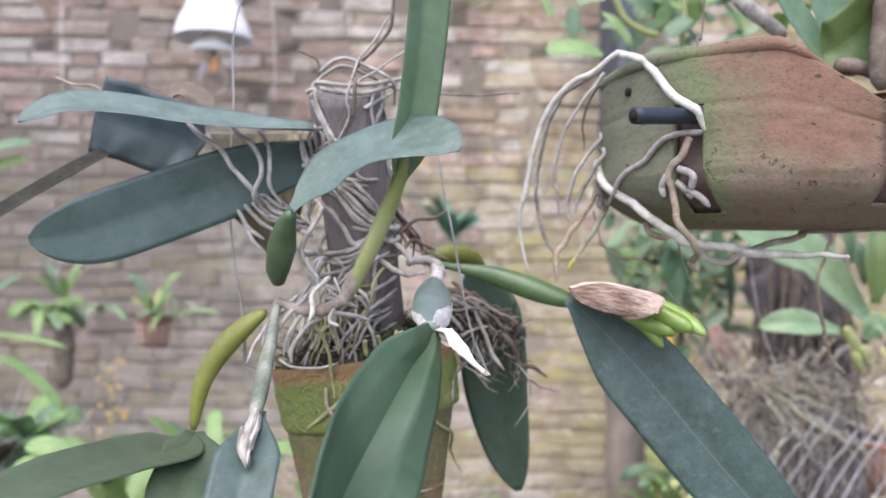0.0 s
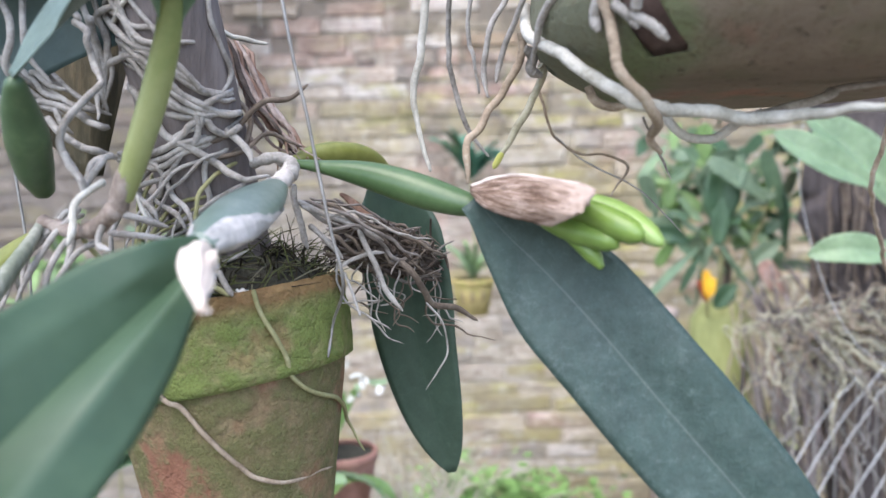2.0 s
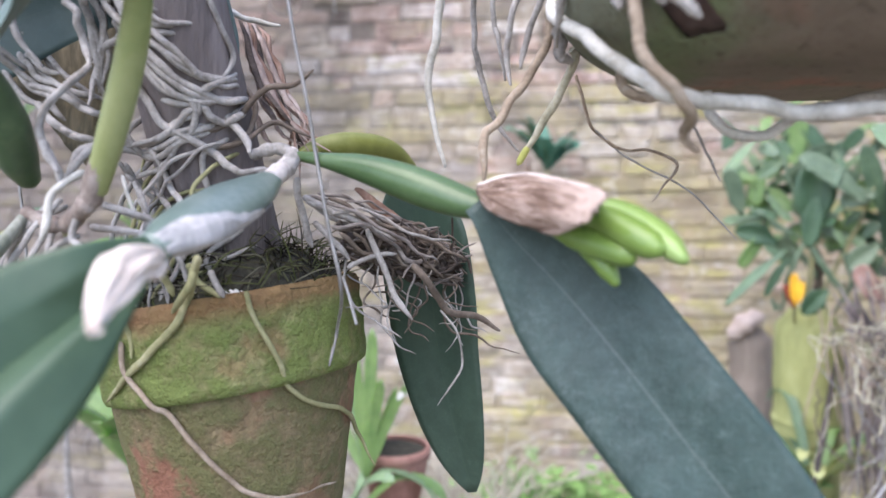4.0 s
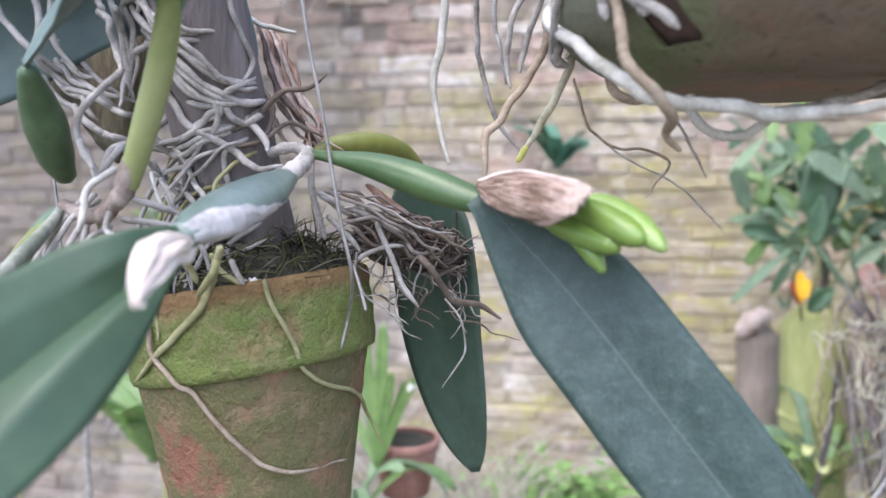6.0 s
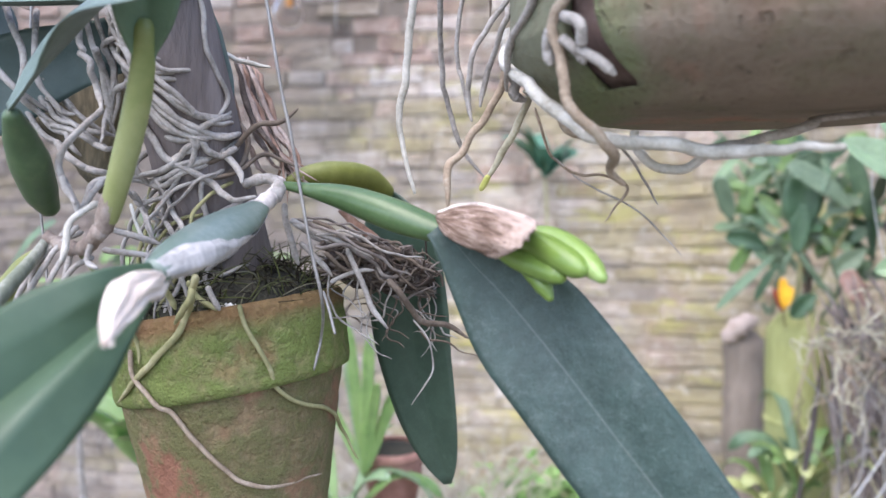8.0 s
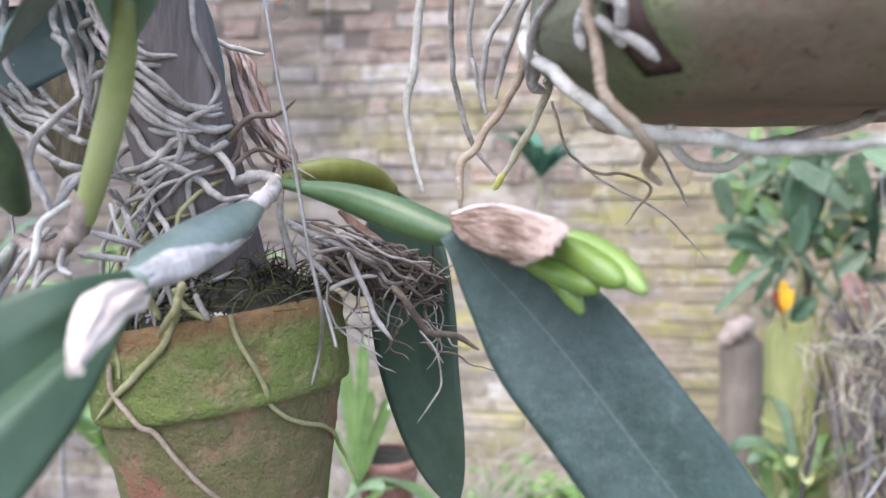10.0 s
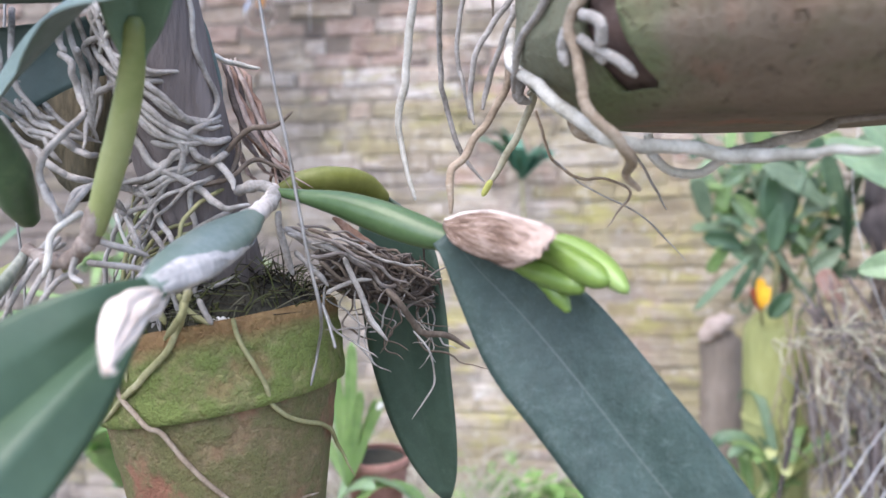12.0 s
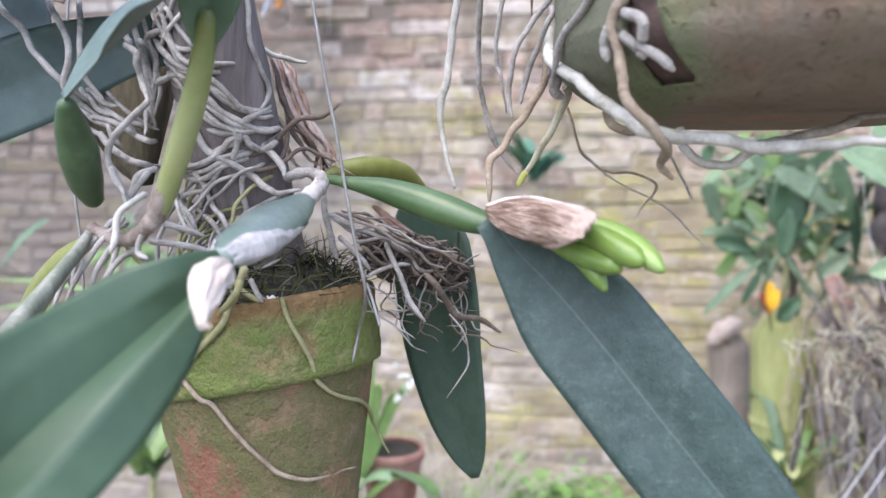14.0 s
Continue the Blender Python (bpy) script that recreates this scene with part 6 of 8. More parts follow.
def wall_root(pts, r=0.0024, mat=None, **kw):
    """A root that lies on the pot's wall wherever it would run into it."""
    run = spline([Vector(p) + DRUM_SHIFT for p in pts], len(pts) * 3)
    for p in run:
        h = p.z - DR_C.z
        if DR_LOW - 0.004 < h < DR_TOP:
            out = Vector((p.x - DR_C.x, p.y - DR_C.y, 0))
            need = drum_radius(max(h, DR_LOW)) + r * 0.8
            if out.length < need:
                p.x, p.y = DR_C.x + out.x / out.length * need, DR_C.y + out.y / out.length * need
    return root(run, r, mat, orchid2, **kw)


wall_root([(0.368, 0.625, 1.634), (0.376, 0.622, 1.606), (0.374, 0.626, 1.576), (0.380, 0.640, 1.550)], 0.0036, M_root_white)
# over the rim into the slot, and slantwise across the wall
wall_root([(0.168, 0.768, 1.695), (0.183, 0.729, 1.680), (0.189, 0.718, 1.669), (0.2000, 0.688, 1.640), (0.2105, 0.674, 1.627), (0.2165, 0.664, 1.619), (0.2245, 0.668, 1.604)], 0.0040, M_root_white)
wall_root([(0.2245, 0.676, 1.604), (0.206, 0.694, 1.603), (0.1945, 0.709, 1.596), (0.1855, 0.724, 1.582), (0.173, 0.750, 1.571), (0.168, 0.766, 1.558), (0.165, 0.786, 1.5415)], 0.0028, M_root)
# thick white root under the foot of the pot
thick_root = wall_root([(0.163, 0.828, 1.592), (0.168, 0.813, 1.577), (0.176, 0.783, 1.558), (0.1855, 0.750, 1.540), (0.206, 0.730, 1.5205), (0.229, 0.717, 1.5040), (0.257, 0.732, 1.5015), (0.279, 0.737, 1.4998), (0.291, 0.737, 1.4958), (0.310, 0.722, 1.4950), (0.330, 0.695, 1.4945), (0.350, 0.660, 1.4945)], 0.0044, M_root_white, wobble=0.002)
wall_root([(0.291, 0.737, 1.4958), (0.326, 0.778, 1.5040), (0.355, 0.778, 1.5110), (0.376, 0.778, 1.5200)], 0.0034, M_root)
# brown root that climbs out of the slot, with its knot
wall_root([(0.222, 0.690, 1.600), (0.216, 0.694, 1.585), (0.206, 0.704, 1.566), (0.209, 0.700, 1.542), (0.212, 0.700, 1.522), (0.2285, 0.709, 1.5055), (0.239, 0.725, 1.4930), (0.2365, 0.737, 1.4850), (0.2450, 0.746, 1.4760)], 0.0034, M_root_tan, wobble=0.002)
wall_root([(0.206, 0.704, 1.566), (0.200, 0.708, 1.556), (0.201, 0.707, 1.546)], 0.0036, M_root)
wall_root([(0.212, 0.696, 1.572), (0.222, 0.690, 1.568), (0.231, 0.694, 1.563), (0.233, 0.700, 1.556), (0.225, 0.694, 1.553)], 0.0034, M_root)
wall_root([(0.210, 0.698, 1.560), (0.217, 0.693, 1.552), (0.222, 0.691, 1.544)], 0.0032, M_root)
wall_root([(0.226, 0.700, 1.553), (0.236, 0.697, 1.545), (0.242, 0.697, 1.538)], 0.0032, M_root)
# roots hanging from the far slot
wall_root([(0.158, 0.822, 1.572), (0.160, 0.823, 1.5575), (0.146, 0.826, 1.531), (0.126, 0.824, 1.5026), (0.117, 0.818, 1.491), (0.118, 0.813, 1.476), (0.118, 0.812, 1.4606)], 0.0030, M_root_tan, wobble=0.0022)
wall_root([(0.160, 0.823, 1.560), (0.168, 0.826, 1.556), (0.166, 0.828, 1.545), (0.174, 0.833, 1.540)], 0.0040, M_root)
pale_root = wall_root([(0.176, 0.838, 1.550), (0.177, 0.840, 1.545), (0.161, 0.846, 1.514), (0.1375, 0.853, 1.475)], 0.0029, M_root_cream)
part("root_tip", tube([(0.1475, 0.8708, 1.4890), (0.1445, 0.8720, 1.4840), (0.1415, 0.8730, 1.4790), (0.1400, 0.8735, 1.4765)], [0.0024, 0.0027, 0.0024, 0.0008], 10, 9), M_tip, pale_root, "fresh yellow-green root tip")
# loop and thin rootlets under the foot
wall_root([(0.252, 0.770, 1.512), (0.255, 0.770, 1.498), (0.2675, 0.770, 1.4875), (0.284, 0.770, 1.486), (0.2966, 0.765, 1.494), (0.297, 0.745, 1.4965)], 0.0031, M_root_white)
wall_root([(0.2035, 0.780, 1.5255), (0.2075, 0.780, 1.515), (0.2173, 0.780, 1.510), (0.2288, 0.775, 1.509)], 0.0032, M_root_tan)
wall_root([(0.176, 0.910, 1.543), (0.180, 0.915, 1.521), (0.189, 0.920, 1.503), (0.208, 0.925, 1.489), (0.234, 0.930, 1.483), (0.2514, 0.930, 1.4765), (0.2487, 0.925, 1.464), (0.233, 0.920, 1.445)], 0.0013, M_root_tan, wobble=0.003)
wall_root([(0.190, 0.920, 1.502), (0.215, 0.925, 1.480), (0.262, 0.93, 1.455), (0.300, 0.93, 1.415)], 0.0008, M_root)
wall_root([(0.524, 1.034, 1.542), (0.534, 1.060, 1.496), (0.529, 1.080, 1.456), (0.552, 1.110, 1.408), (0.578, 1.150, 1.367), (0.607, 1.180, 1.327), (0.639, 1.200, 1.303)], 0.0026, M_root_tan, wobble=0.003)
wall_root([(0.163, 0.740, 1.689), (0.142, 0.760, 1.675), (0.123, 0.780, 1.666), (0.103, 0.800, 1.641), (0.092, 0.810, 1.607), (0.084, 0.820, 1.560), (0.077, 0.825, 1.525), (0.088, 0.827, 1.470)], 0.0030, M_root_white)
wall_root([(0.145, 0.760, 1.672), (0.123, 0.800, 1.661), (0.110, 0.830, 1.637), (0.103, 0.860, 1.595), (0.103, 0.880, 1.552), (0.116, 0.890, 1.507), (0.132, 0.900, 1.484)], 0.0022, M_root)
wall_root([(0.158, 0.800, 1.670), (0.150, 0.820, 1.656), (0.146, 0.830, 1.631), (0.148, 0.830, 1.604)], 0.0014, M_root_brown)
wall_root([(0.175, 0.822, 1.622), (0.163, 0.820, 1.614), (0.147, 0.820, 1.595), (0.135, 0.820, 1.572), (0.131, 0.830, 1.543), (0.133, 0.830, 1.525)], 0.0022, M_root)
wall_root([(0.176, 0.806, 1.604), (0.162, 0.803, 1.594), (0.151, 0.820, 1.571), (0.142, 0.830, 1.550), (0.140, 0.830, 1.537)], 0.0022, M_root)
wall_root([(0.168, 0.825, 1.688), (0.150, 0.830, 1.664), (0.131, 0.836, 1.634), (0.121, 0.840, 1.606), (0.119, 0.850, 1.573), (0.123, 0.850, 1.559), (0.126, 0.860, 1.533)], 0.0018, M_root)
wall_root([(0.244, 0.800, 1.505), (0.257, 0.830, 1.488), (0.274, 0.850, 1.461)], 0.0010, M_root)
# ==== GARDEN ====
# ---- brick wall: single bricks ----
rng = random.Random(2)
brick_mats = []
for nm, stops in (("brick_red", [(0.36, (0.19, 0.12, 0.10)), (0.5, (0.48, 0.345, 0.29)), (0.64, (0.72, 0.61, 0.545))]),
                  ("brick_pale", [(0.36, (0.27, 0.215, 0.17)), (0.5, (0.52, 0.445, 0.37)), (0.64, (0.74, 0.68, 0.61))]),
                  ("brick_dark", [(0.3, (0.22, 0.192, 0.165)), (0.5, (0.345, 0.305, 0.268)), (0.72, (0.46, 0.415, 0.375))]),
                  ("brick_mossy", [(0.3, (0.22, 0.185, 0.095)), (0.5, (0.37, 0.315, 0.18)), (0.72, (0.50, 0.44, 0.29))]),
                  # near-black bricks: the shadow of open gaps put into their colour
                  ("brick_gap_shade", [(0.3, (0.045, 0.04, 0.04)), (0.5, (0.085, 0.072, 0.07)), (0.72, (0.15, 0.125, 0.115))]),
                  ("brick_limed", [(0.36, (0.32, 0.25, 0.21)), (0.46, (0.62, 0.565, 0.52)), (0.6, (0.82, 0.79, 0.75))])):
    k = Mat(nm, 0.94, 0.2)
    gp = k.node("ShaderNodeNewGeometry").outputs["Position"]
    inf = k.node("ShaderNodeObjectInfo").outputs["Random"]
    isl = k.node("ShaderNodeNewGeometry").outputs["Random Per Island"]
    a, b = k.noise(14, 6, 0.75, (1, 1, 2.2), gp), k.noise(80, 5, 0.7, None, gp)
    f = k.math("ADD", k.math("MULTIPLY", a, 0.75), k.math("MULTIPLY", b, 0.25))
    c = k.ramp(f, stops)
    c = weather(k, gp, c)
    dark_patch = dark_patch_mask(k)
    c = k.mix(k.math("MULTIPLY", dark_patch, 0.35), c, (0.09, 0.068, 0.06))
    c = k.mix(k.math("MULTIPLY", k.math("ADD", inf, isl), 0.12), c, stops[1][1], "MULTIPLY")
    k.color(c)
    k.bump(k.math("ADD", a, k.math("MULTIPLY", b, 0.6)), 0.9, 0.010)
    brick_mats.append(k.m)
shapes = {}


def brick_mesh(length, mi, var):
    key = (round(length, 2), mi, var)
    if key in shapes:
        return shapes[key]
    bm = bmesh.new()
    vs = box(bm, (-length / 2, -0.007, -0.0275), (length / 2, 0.03, 0.0275))
    bmesh.ops.bevel(bm, geom=[e for e in bm.edges if all(v.co.y < 0 for v in e.verts)], offset=0.006, segments=1, affect="EDGES")
    for v in bm.verts:
        v.co += 0.009 * noise.noise_vector(v.co * 22 + Vector((var * 3.3, mi * 9.1, length * 50)))
    me = bpy.data.meshes.new("brick")
    bm.to_mesh(me)
    bm.free()
    me.materials.append(brick_mats[mi])
    shapes[key] = me
    return me


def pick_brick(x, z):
    """Kind of brick: reddish high up with near-black ones as painted gap shadows, greyer and more ochre low down."""
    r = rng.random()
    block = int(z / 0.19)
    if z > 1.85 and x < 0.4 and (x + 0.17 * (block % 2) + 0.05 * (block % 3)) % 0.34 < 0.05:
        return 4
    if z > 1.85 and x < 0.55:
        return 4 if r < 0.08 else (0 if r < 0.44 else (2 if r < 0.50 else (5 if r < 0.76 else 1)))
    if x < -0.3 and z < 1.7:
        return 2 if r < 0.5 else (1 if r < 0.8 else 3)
    # lower courses draw more ochre and dark brick, so the wall darkens downward
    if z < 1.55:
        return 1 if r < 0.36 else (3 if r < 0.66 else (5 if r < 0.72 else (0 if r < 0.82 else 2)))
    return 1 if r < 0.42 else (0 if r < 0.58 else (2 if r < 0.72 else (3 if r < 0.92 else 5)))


far_v, far_f, far_m, near = [], [], [], 0
z = 0.03
while z < 3.55:
    x = -5.9 + rng.uniform(0, 0.2)
    while x < 5.8:
        ln = rng.choice((0.08, 0.11, 0.14, 0.17, 0.19, 0.21, 0.23, 0.25) if z > 1.55 else (0.11, 0.15, 0.19, 0.23, 0.26, 0.30))
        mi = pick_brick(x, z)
        if mi == 4:
            ln = 0.08
        dx, dz, dy, ry = ln / 2, rng.uniform(-0.006, 0.006), rng.uniform(-0.005, 0.005) + (0.008 if mi == 4 else 0), rng.uniform(-0.04, 0.04)
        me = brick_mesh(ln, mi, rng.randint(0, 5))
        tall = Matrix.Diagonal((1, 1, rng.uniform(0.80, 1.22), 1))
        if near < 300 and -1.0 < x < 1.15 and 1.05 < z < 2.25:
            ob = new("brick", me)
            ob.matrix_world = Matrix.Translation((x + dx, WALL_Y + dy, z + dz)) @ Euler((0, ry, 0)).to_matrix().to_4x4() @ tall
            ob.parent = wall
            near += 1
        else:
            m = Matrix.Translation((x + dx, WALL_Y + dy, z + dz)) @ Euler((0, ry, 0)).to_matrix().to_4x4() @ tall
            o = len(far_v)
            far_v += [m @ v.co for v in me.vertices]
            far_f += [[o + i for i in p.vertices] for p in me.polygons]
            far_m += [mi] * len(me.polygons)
        x += ln + rng.uniform(0.0, 0.018)
    z += 0.050 + rng.uniform(0.006, 0.022)
me = bpy.data.meshes.new("brickwork")
me.from_pydata(far_v, [], far_f)
for m in brick_mats:
    me.materials.append(m)
me.polygons.foreach_set("material_index", far_m)
bw = new("brickwork", me)
bw.parent = wall
tagged(bw, "", "", "", "stuff")


# ---- garden behind ----
def blade(root_at, end_at, width, mat, parent, arch=0.25, name="leaf", lean=None, fold=0.2, **kw):
    """One arching leaf between two points."""
    b, t = Vector(root_at), Vector(end_at)
    L = (t - b).length
    m = b.lerp(t, 0.5) + Vector((0, 0, arch * L))
    q = b.lerp(t, 0.8) + Vector((0, 0, arch * L * 0.65))
    nrm = lean or Vector((0, -0.8, 0.6))
    return part(name, leaf_mesh([b, b.lerp(m, 0.55) + Vector((0, 0, arch * L * 0.12)), m, q, t], width, [nrm], fold, 0.001, rows=14, cols=6, **kw), mat, parent)


def rosette(parent, base, n, length, width, mats, seed, up=0.6, arch=0.2, spread=1.0, front=0.3):
    r = random.Random(seed)
    for i in range(n):
        a = 2 * math.pi * i / n + r.uniform(-0.4, 0.4)
        d = Vector((math.cos(a) * spread, math.sin(a) * spread * 0.8 - front * 0.2, up + r.uniform(-0.35, 0.35))).normalized()
        L = length * r.uniform(0.65, 1.15)
        b = Vector(base) + Vector((r.gauss(0, 0.1), r.gauss(0, 0.1), r.gauss(0, 0.05))) * length * 0.4
        nrm = (Vector((-d.x * 0.7, -d.y * 0.7 - 0.5, 0.9)) + Vector((r.gauss(0, 0.3), r.gauss(0, 0.3), 0))).normalized()
        blade(b, b + d * L, width * r.uniform(0.75, 1.2), r.choice(mats), parent, arch * r.uniform(0.4, 1.4), lean=nrm)


def small_pot(name, at, r, h, mat, label, slats=0, category="plant pot"):
    """A round pot with a rim; at is the middle of its top."""
    ob = thing(name, at, label, category)
    shell = under(part("body", lathe([(r * 0.86, -0.002), (r * 0.95, -h * 0.16), (r * 0.70, -h), (r * 0.25, -h), (r * 0.25, -h * 0.96), (r * 0.64, -h * 0.95), (r * 0.85, -h * 0.2)], 40, 0.002, 40), mat), ob)
    under(part("rim", lathe([(r * 0.88, 0.0), (r, 0.001), (r * 1.02, -h * 0.05), (r, -h * 0.17), (r * 0.93, -h * 0.18), (r * 0.88, -h * 0.1)], 40, 0.001, 40), mat), ob)
    under(part("soil", lathe([(0.0, -h * 0.03), (r * 0.5, -h * 0.03), (r * 0.9, -h * 0.07)], 24, 0.004, 60), M_soil), ob)
    for i in range(slats):
        a = 2 * math.pi * i / slats
        p0 = Vector((math.cos(a) * r * 0.97, math.sin(a) * r * 0.97, -h * 0.17))
        p1 = Vector((math.cos(a) * r * 0.74, math.sin(a) * r * 0.74, -h * 0.98))
        under(part("slat", tube([p0, p0.lerp(p1, 0.5), p1], r * 0.085, 6, 6), M_flute), shell)
    return ob


M_flute = blotch("rubbed_clay", [(0.3, (0.25, 0.16, 0.12)), (0.6, (0.42, 0.31, 0.25))], 30, 150, 0.9)
GREENS = (M_leaf_far, M_leaf_far, M_leaf_bright, M_leaf_olive)
M_string = blotch("white_string", [(0.3, (0.45, 0.45, 0.45)), (0.6, (0.65, 0.66, 0.66))], 30, 200, 0.8)
M_brownclay = terracotta("brown_clay", (0.13, 0.065, 0.05), (0.14, 0.15, 0.05), (0.17, 0.12, 0.09), -0.05)
M_yellowclay = terracotta("yellowed_clay", (0.33, 0.26, 0.11), (0.25, 0.26, 0.06), (0.38, 0.33, 0.12), 0.05)
M_redclay = terracotta("red_clay", (0.23, 0.12, 0.092), (0.2, 0.16, 0.08), (0.33, 0.20, 0.155), -0.03)

# fluted hanging pot by the wall
P = Vector(((-1.002, 2.750, 1.235)))
sp = small_pot("fluted_hanging_pot", P, 0.060, 0.105, M_brownclay, "small fluted brown clay pot hanging by the wall", 16)
pl = thing("potted_fern", P, "small bright green plant in the fluted pot", "plant")
rosette(pl, P, 14, 0.10, 0.009, (M_leaf_bright, M_leaf_yellow, M_leaf_bright), 3, 1.1, 0.12)
rosette(pl, P + Vector((0.06, -0.02, 0.0)), 9, 0.16, 0.006, (M_leaf_bright, M_leaf_pale), 5, -0.1, 0.25)
blade(P, P + Vector((-0.10, 0, 0.14)), 0.013, M_leaf_far, pl)
blade(P, P + Vector((0.09, 0, 0.15)), 0.011, M_leaf_bright, pl)
for dx in (-0.055, 0.055):
    tagged(part("hanging_wire", tube([P + Vector((dx, 0, -0.005)), P + Vector((dx * 0.5, 0, 0.8)), (P.x, 2.78, 2.94)], 0.0007, 12, 5), M_wire), "thin wire of the fluted pot", "wire")

# mounted plant on a hanging log
L0, L1 = Vector(((-1.354, 2.800, 1.257))), Vector(((-1.350, 2.800, 0.970)))
lg = thing("hanging_log", L0, "dark hanging log with a leafy plant mounted on it", "log")
part("log", tube([L0, L0.lerp(L1, 0.5) + Vector((0.008, 0, 0)), L1], [0.03, 0.036, 0.028], 16, 14, 0.006, 0.3, 4), M_root_brown, lg)
part("dead_root", tube([L0, (-1.374, 2.800, 1.338), (-1.362, 2.800, 1.420), (-1.307, 2.800, 1.471)], [0.007, 0.007, 0.006, 0.004], 30, 6, 0.004, 0.3, 3), M_root, lg)
part("string", tube([((-1.307, 2.800, 1.471)), (L0.x + 0.055, 2.79, 2.2), (L0.x + 0.06, 2.78, 2.94)], 0.0008, 8, 5), M_wire, lg)
mp = thing("mounted_plant", L0, "bright leafy plant growing on the hanging log", "plant")
rosette(mp, L0 + Vector((-0.05, -0.02, -0.02)), 15, 0.15, 0.019, (M_leaf_bright, M_leaf_bright, M_leaf_pale), 8, -0.1, 0.25)
rosette(mp, L0 + Vector((0.0, 0, 0.04)), 6, 0.16, 0.016, (M_leaf_bright, M_leaf_far), 18, 1.0, 0.1)
rosette(mp, L0 + Vector((0.14, 0.02, 0.0)), 8, 0.11, 0.010, (M_leaf_pale, M_leaf_far), 28, -0.2, 0.2)

# pendant lamp
LP = Vector((-0.855, 2.900, 2.268))
lamp = thing("pendant_lamp", LP, "white bell-shaped pendant lamp with a clear bulb", "lamp")
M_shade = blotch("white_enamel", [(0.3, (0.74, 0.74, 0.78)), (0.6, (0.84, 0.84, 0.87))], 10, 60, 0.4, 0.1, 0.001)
sh = part("shade", lathe([(0.140, 0.0), (0.142, 0.012), (0.128, 0.055), (0.100, 0.115), (0.078, 0.175), (0.066, 0.23), (0.05, 0.26), (0.03, 0.275), (0.0, 0.28)], 48), M_shade)
sh.matrix_world = Matrix.Translation(LP + Vector((0, 0, -0.01)))
sh.parent = lamp
sh.matrix_parent_inverse = lamp.matrix_world.inverted()
sk = part("socket", lathe([(0.028, 0.06), (0.05, 0.03), (0.08, 0.0), (0.084, -0.012), (0.07, -0.018), (0.02, -0.012)], 40), M_shade, lamp)
sk.matrix_world = Matrix.Translation(LP + Vector((0, 0, -0.045)))
bpy.context.view_layer.update()
M_glass = bpy.data.materials.new("clear_glass")
M_glass.use_nodes = True
gb = M_glass.node_tree.nodes["Principled BSDF"]
gb.inputs["Transmission Weight"].default_value, gb.inputs["Roughness"].default_value, gb.inputs["IOR"].default_value = 1.0, 0.03, 1.2
bl = part("bulb", lathe([(0.02, 0.0), (0.03, -0.03), (0.055, -0.07), (0.06, -0.10), (0.045, -0.135), (0.02, -0.15), (0.0, -0.153)], 32), M_glass, sk, "clear glass bulb")
bl.matrix_world = Matrix.Translation(LP + Vector((0, 0, -0.065)))
M_glow = blotch("amber_filament", [(0.3, (0.6, 0.25, 0.06)), (0.6, (0.75, 0.35, 0.1))], 30, 90, 0.5)
fl = part("filament", tube([LP + Vector((0.006, 0, -0.075)), LP + Vector((0.008, 0, -0.10)), LP + Vector((0.006, 0, -0.13))], 0.016, 10, 8), M_glow, sk, "amber filament")
part("cord", tube([LP + Vector((0, 0, 0.26)), (LP.x, LP.y - 0.02, 2.7), (LP.x, 2.78, 2.94)], 0.004, 8, 6), M_tube, lamp)

# flower spike
sp = thing("flower_spike", ((-1.039, 2.500, 0.899)), "thin spike of small brown and yellow flowers", "flowers")
pts = [(-1.034, 2.500, 0.863), (-1.045, 2.500, 0.954), (-1.057, 2.500, 1.027), (-1.076, 2.500, 1.109)]
part("stem", tube(pts, 0.003, 14, 5), M_root_green, sp)
M_petal = blotch("brown_yellow_petal", [(0.3, (0.22, 0.10, 0.05)), (0.5, (0.45, 0.30, 0.10)), (0.7, (0.62, 0.46, 0.22))], 60, 200, 0.6)
rng = random.Random(6)
for i in range(22):
    c = spline(pts, 20)[rng.randint(2, 19)] + Vector((rng.gauss(0, 0.030), rng.gauss(0, 0.02), rng.gauss(0, 0.012)))
    part("flower", tube([c, c + Vector((0.008, 0, 0.004)), c + Vector((0.016, 0, 0.0))], [0.003, 0.008, 0.003], 6, 6, flat=0.6), M_petal, sp)

# strap-leaved plants at the left edge
lp = thing("strap_leaf_plant", ((-1.110, 1.800, 1.081)), "yellow-green strap-leaved plant with arching leaves", "plant")
blade(((-1.110, 1.800, 1.212)), ((-0.865, 1.800, 1.104)), 0.014, M_leaf_bright, lp, 0.22, lean=Vector((0, -0.4, 1)))
blade(((-1.110, 1.800, 1.278)), ((-0.857, 1.800, 1.251)), 0.009, M_leaf_bright, lp, 0.05, lean=Vector((0, -0.4, 1)))
blade(((-1.097, 1.800, 1.304)), ((-0.968, 1.800, 1.416)), 0.010, M_leaf_far, lp, 0.1)
blade(((-1.389, 2.200, 1.678)), ((-1.155, 2.200, 1.775)), 0.020, M_leaf_far, lp, 0.1)
blade(((-1.389, 2.200, 1.614)), ((-1.164, 2.200, 1.727)), 0.022, M_leaf_olive, lp, 0.1)
lb = thing("leafy_shrub", ((-1.087, 2.000, 0.888)), "low shrub with pale oval leaves and bare twigs", "shrub")
rosette(lb, ((-1.058, 2.000, 0.976)), 14, 0.15, 0.028, (M_leaf_pale, M_leaf_far, M_leaf_bright), 12, 0.5, 0.15)
rosette(lb, ((-1.131, 2.000, 0.917)), 12, 0.15, 0.026, (M_leaf_pale, M_leaf_far, M_leaf_dry), 13, 0.4, 0.15)
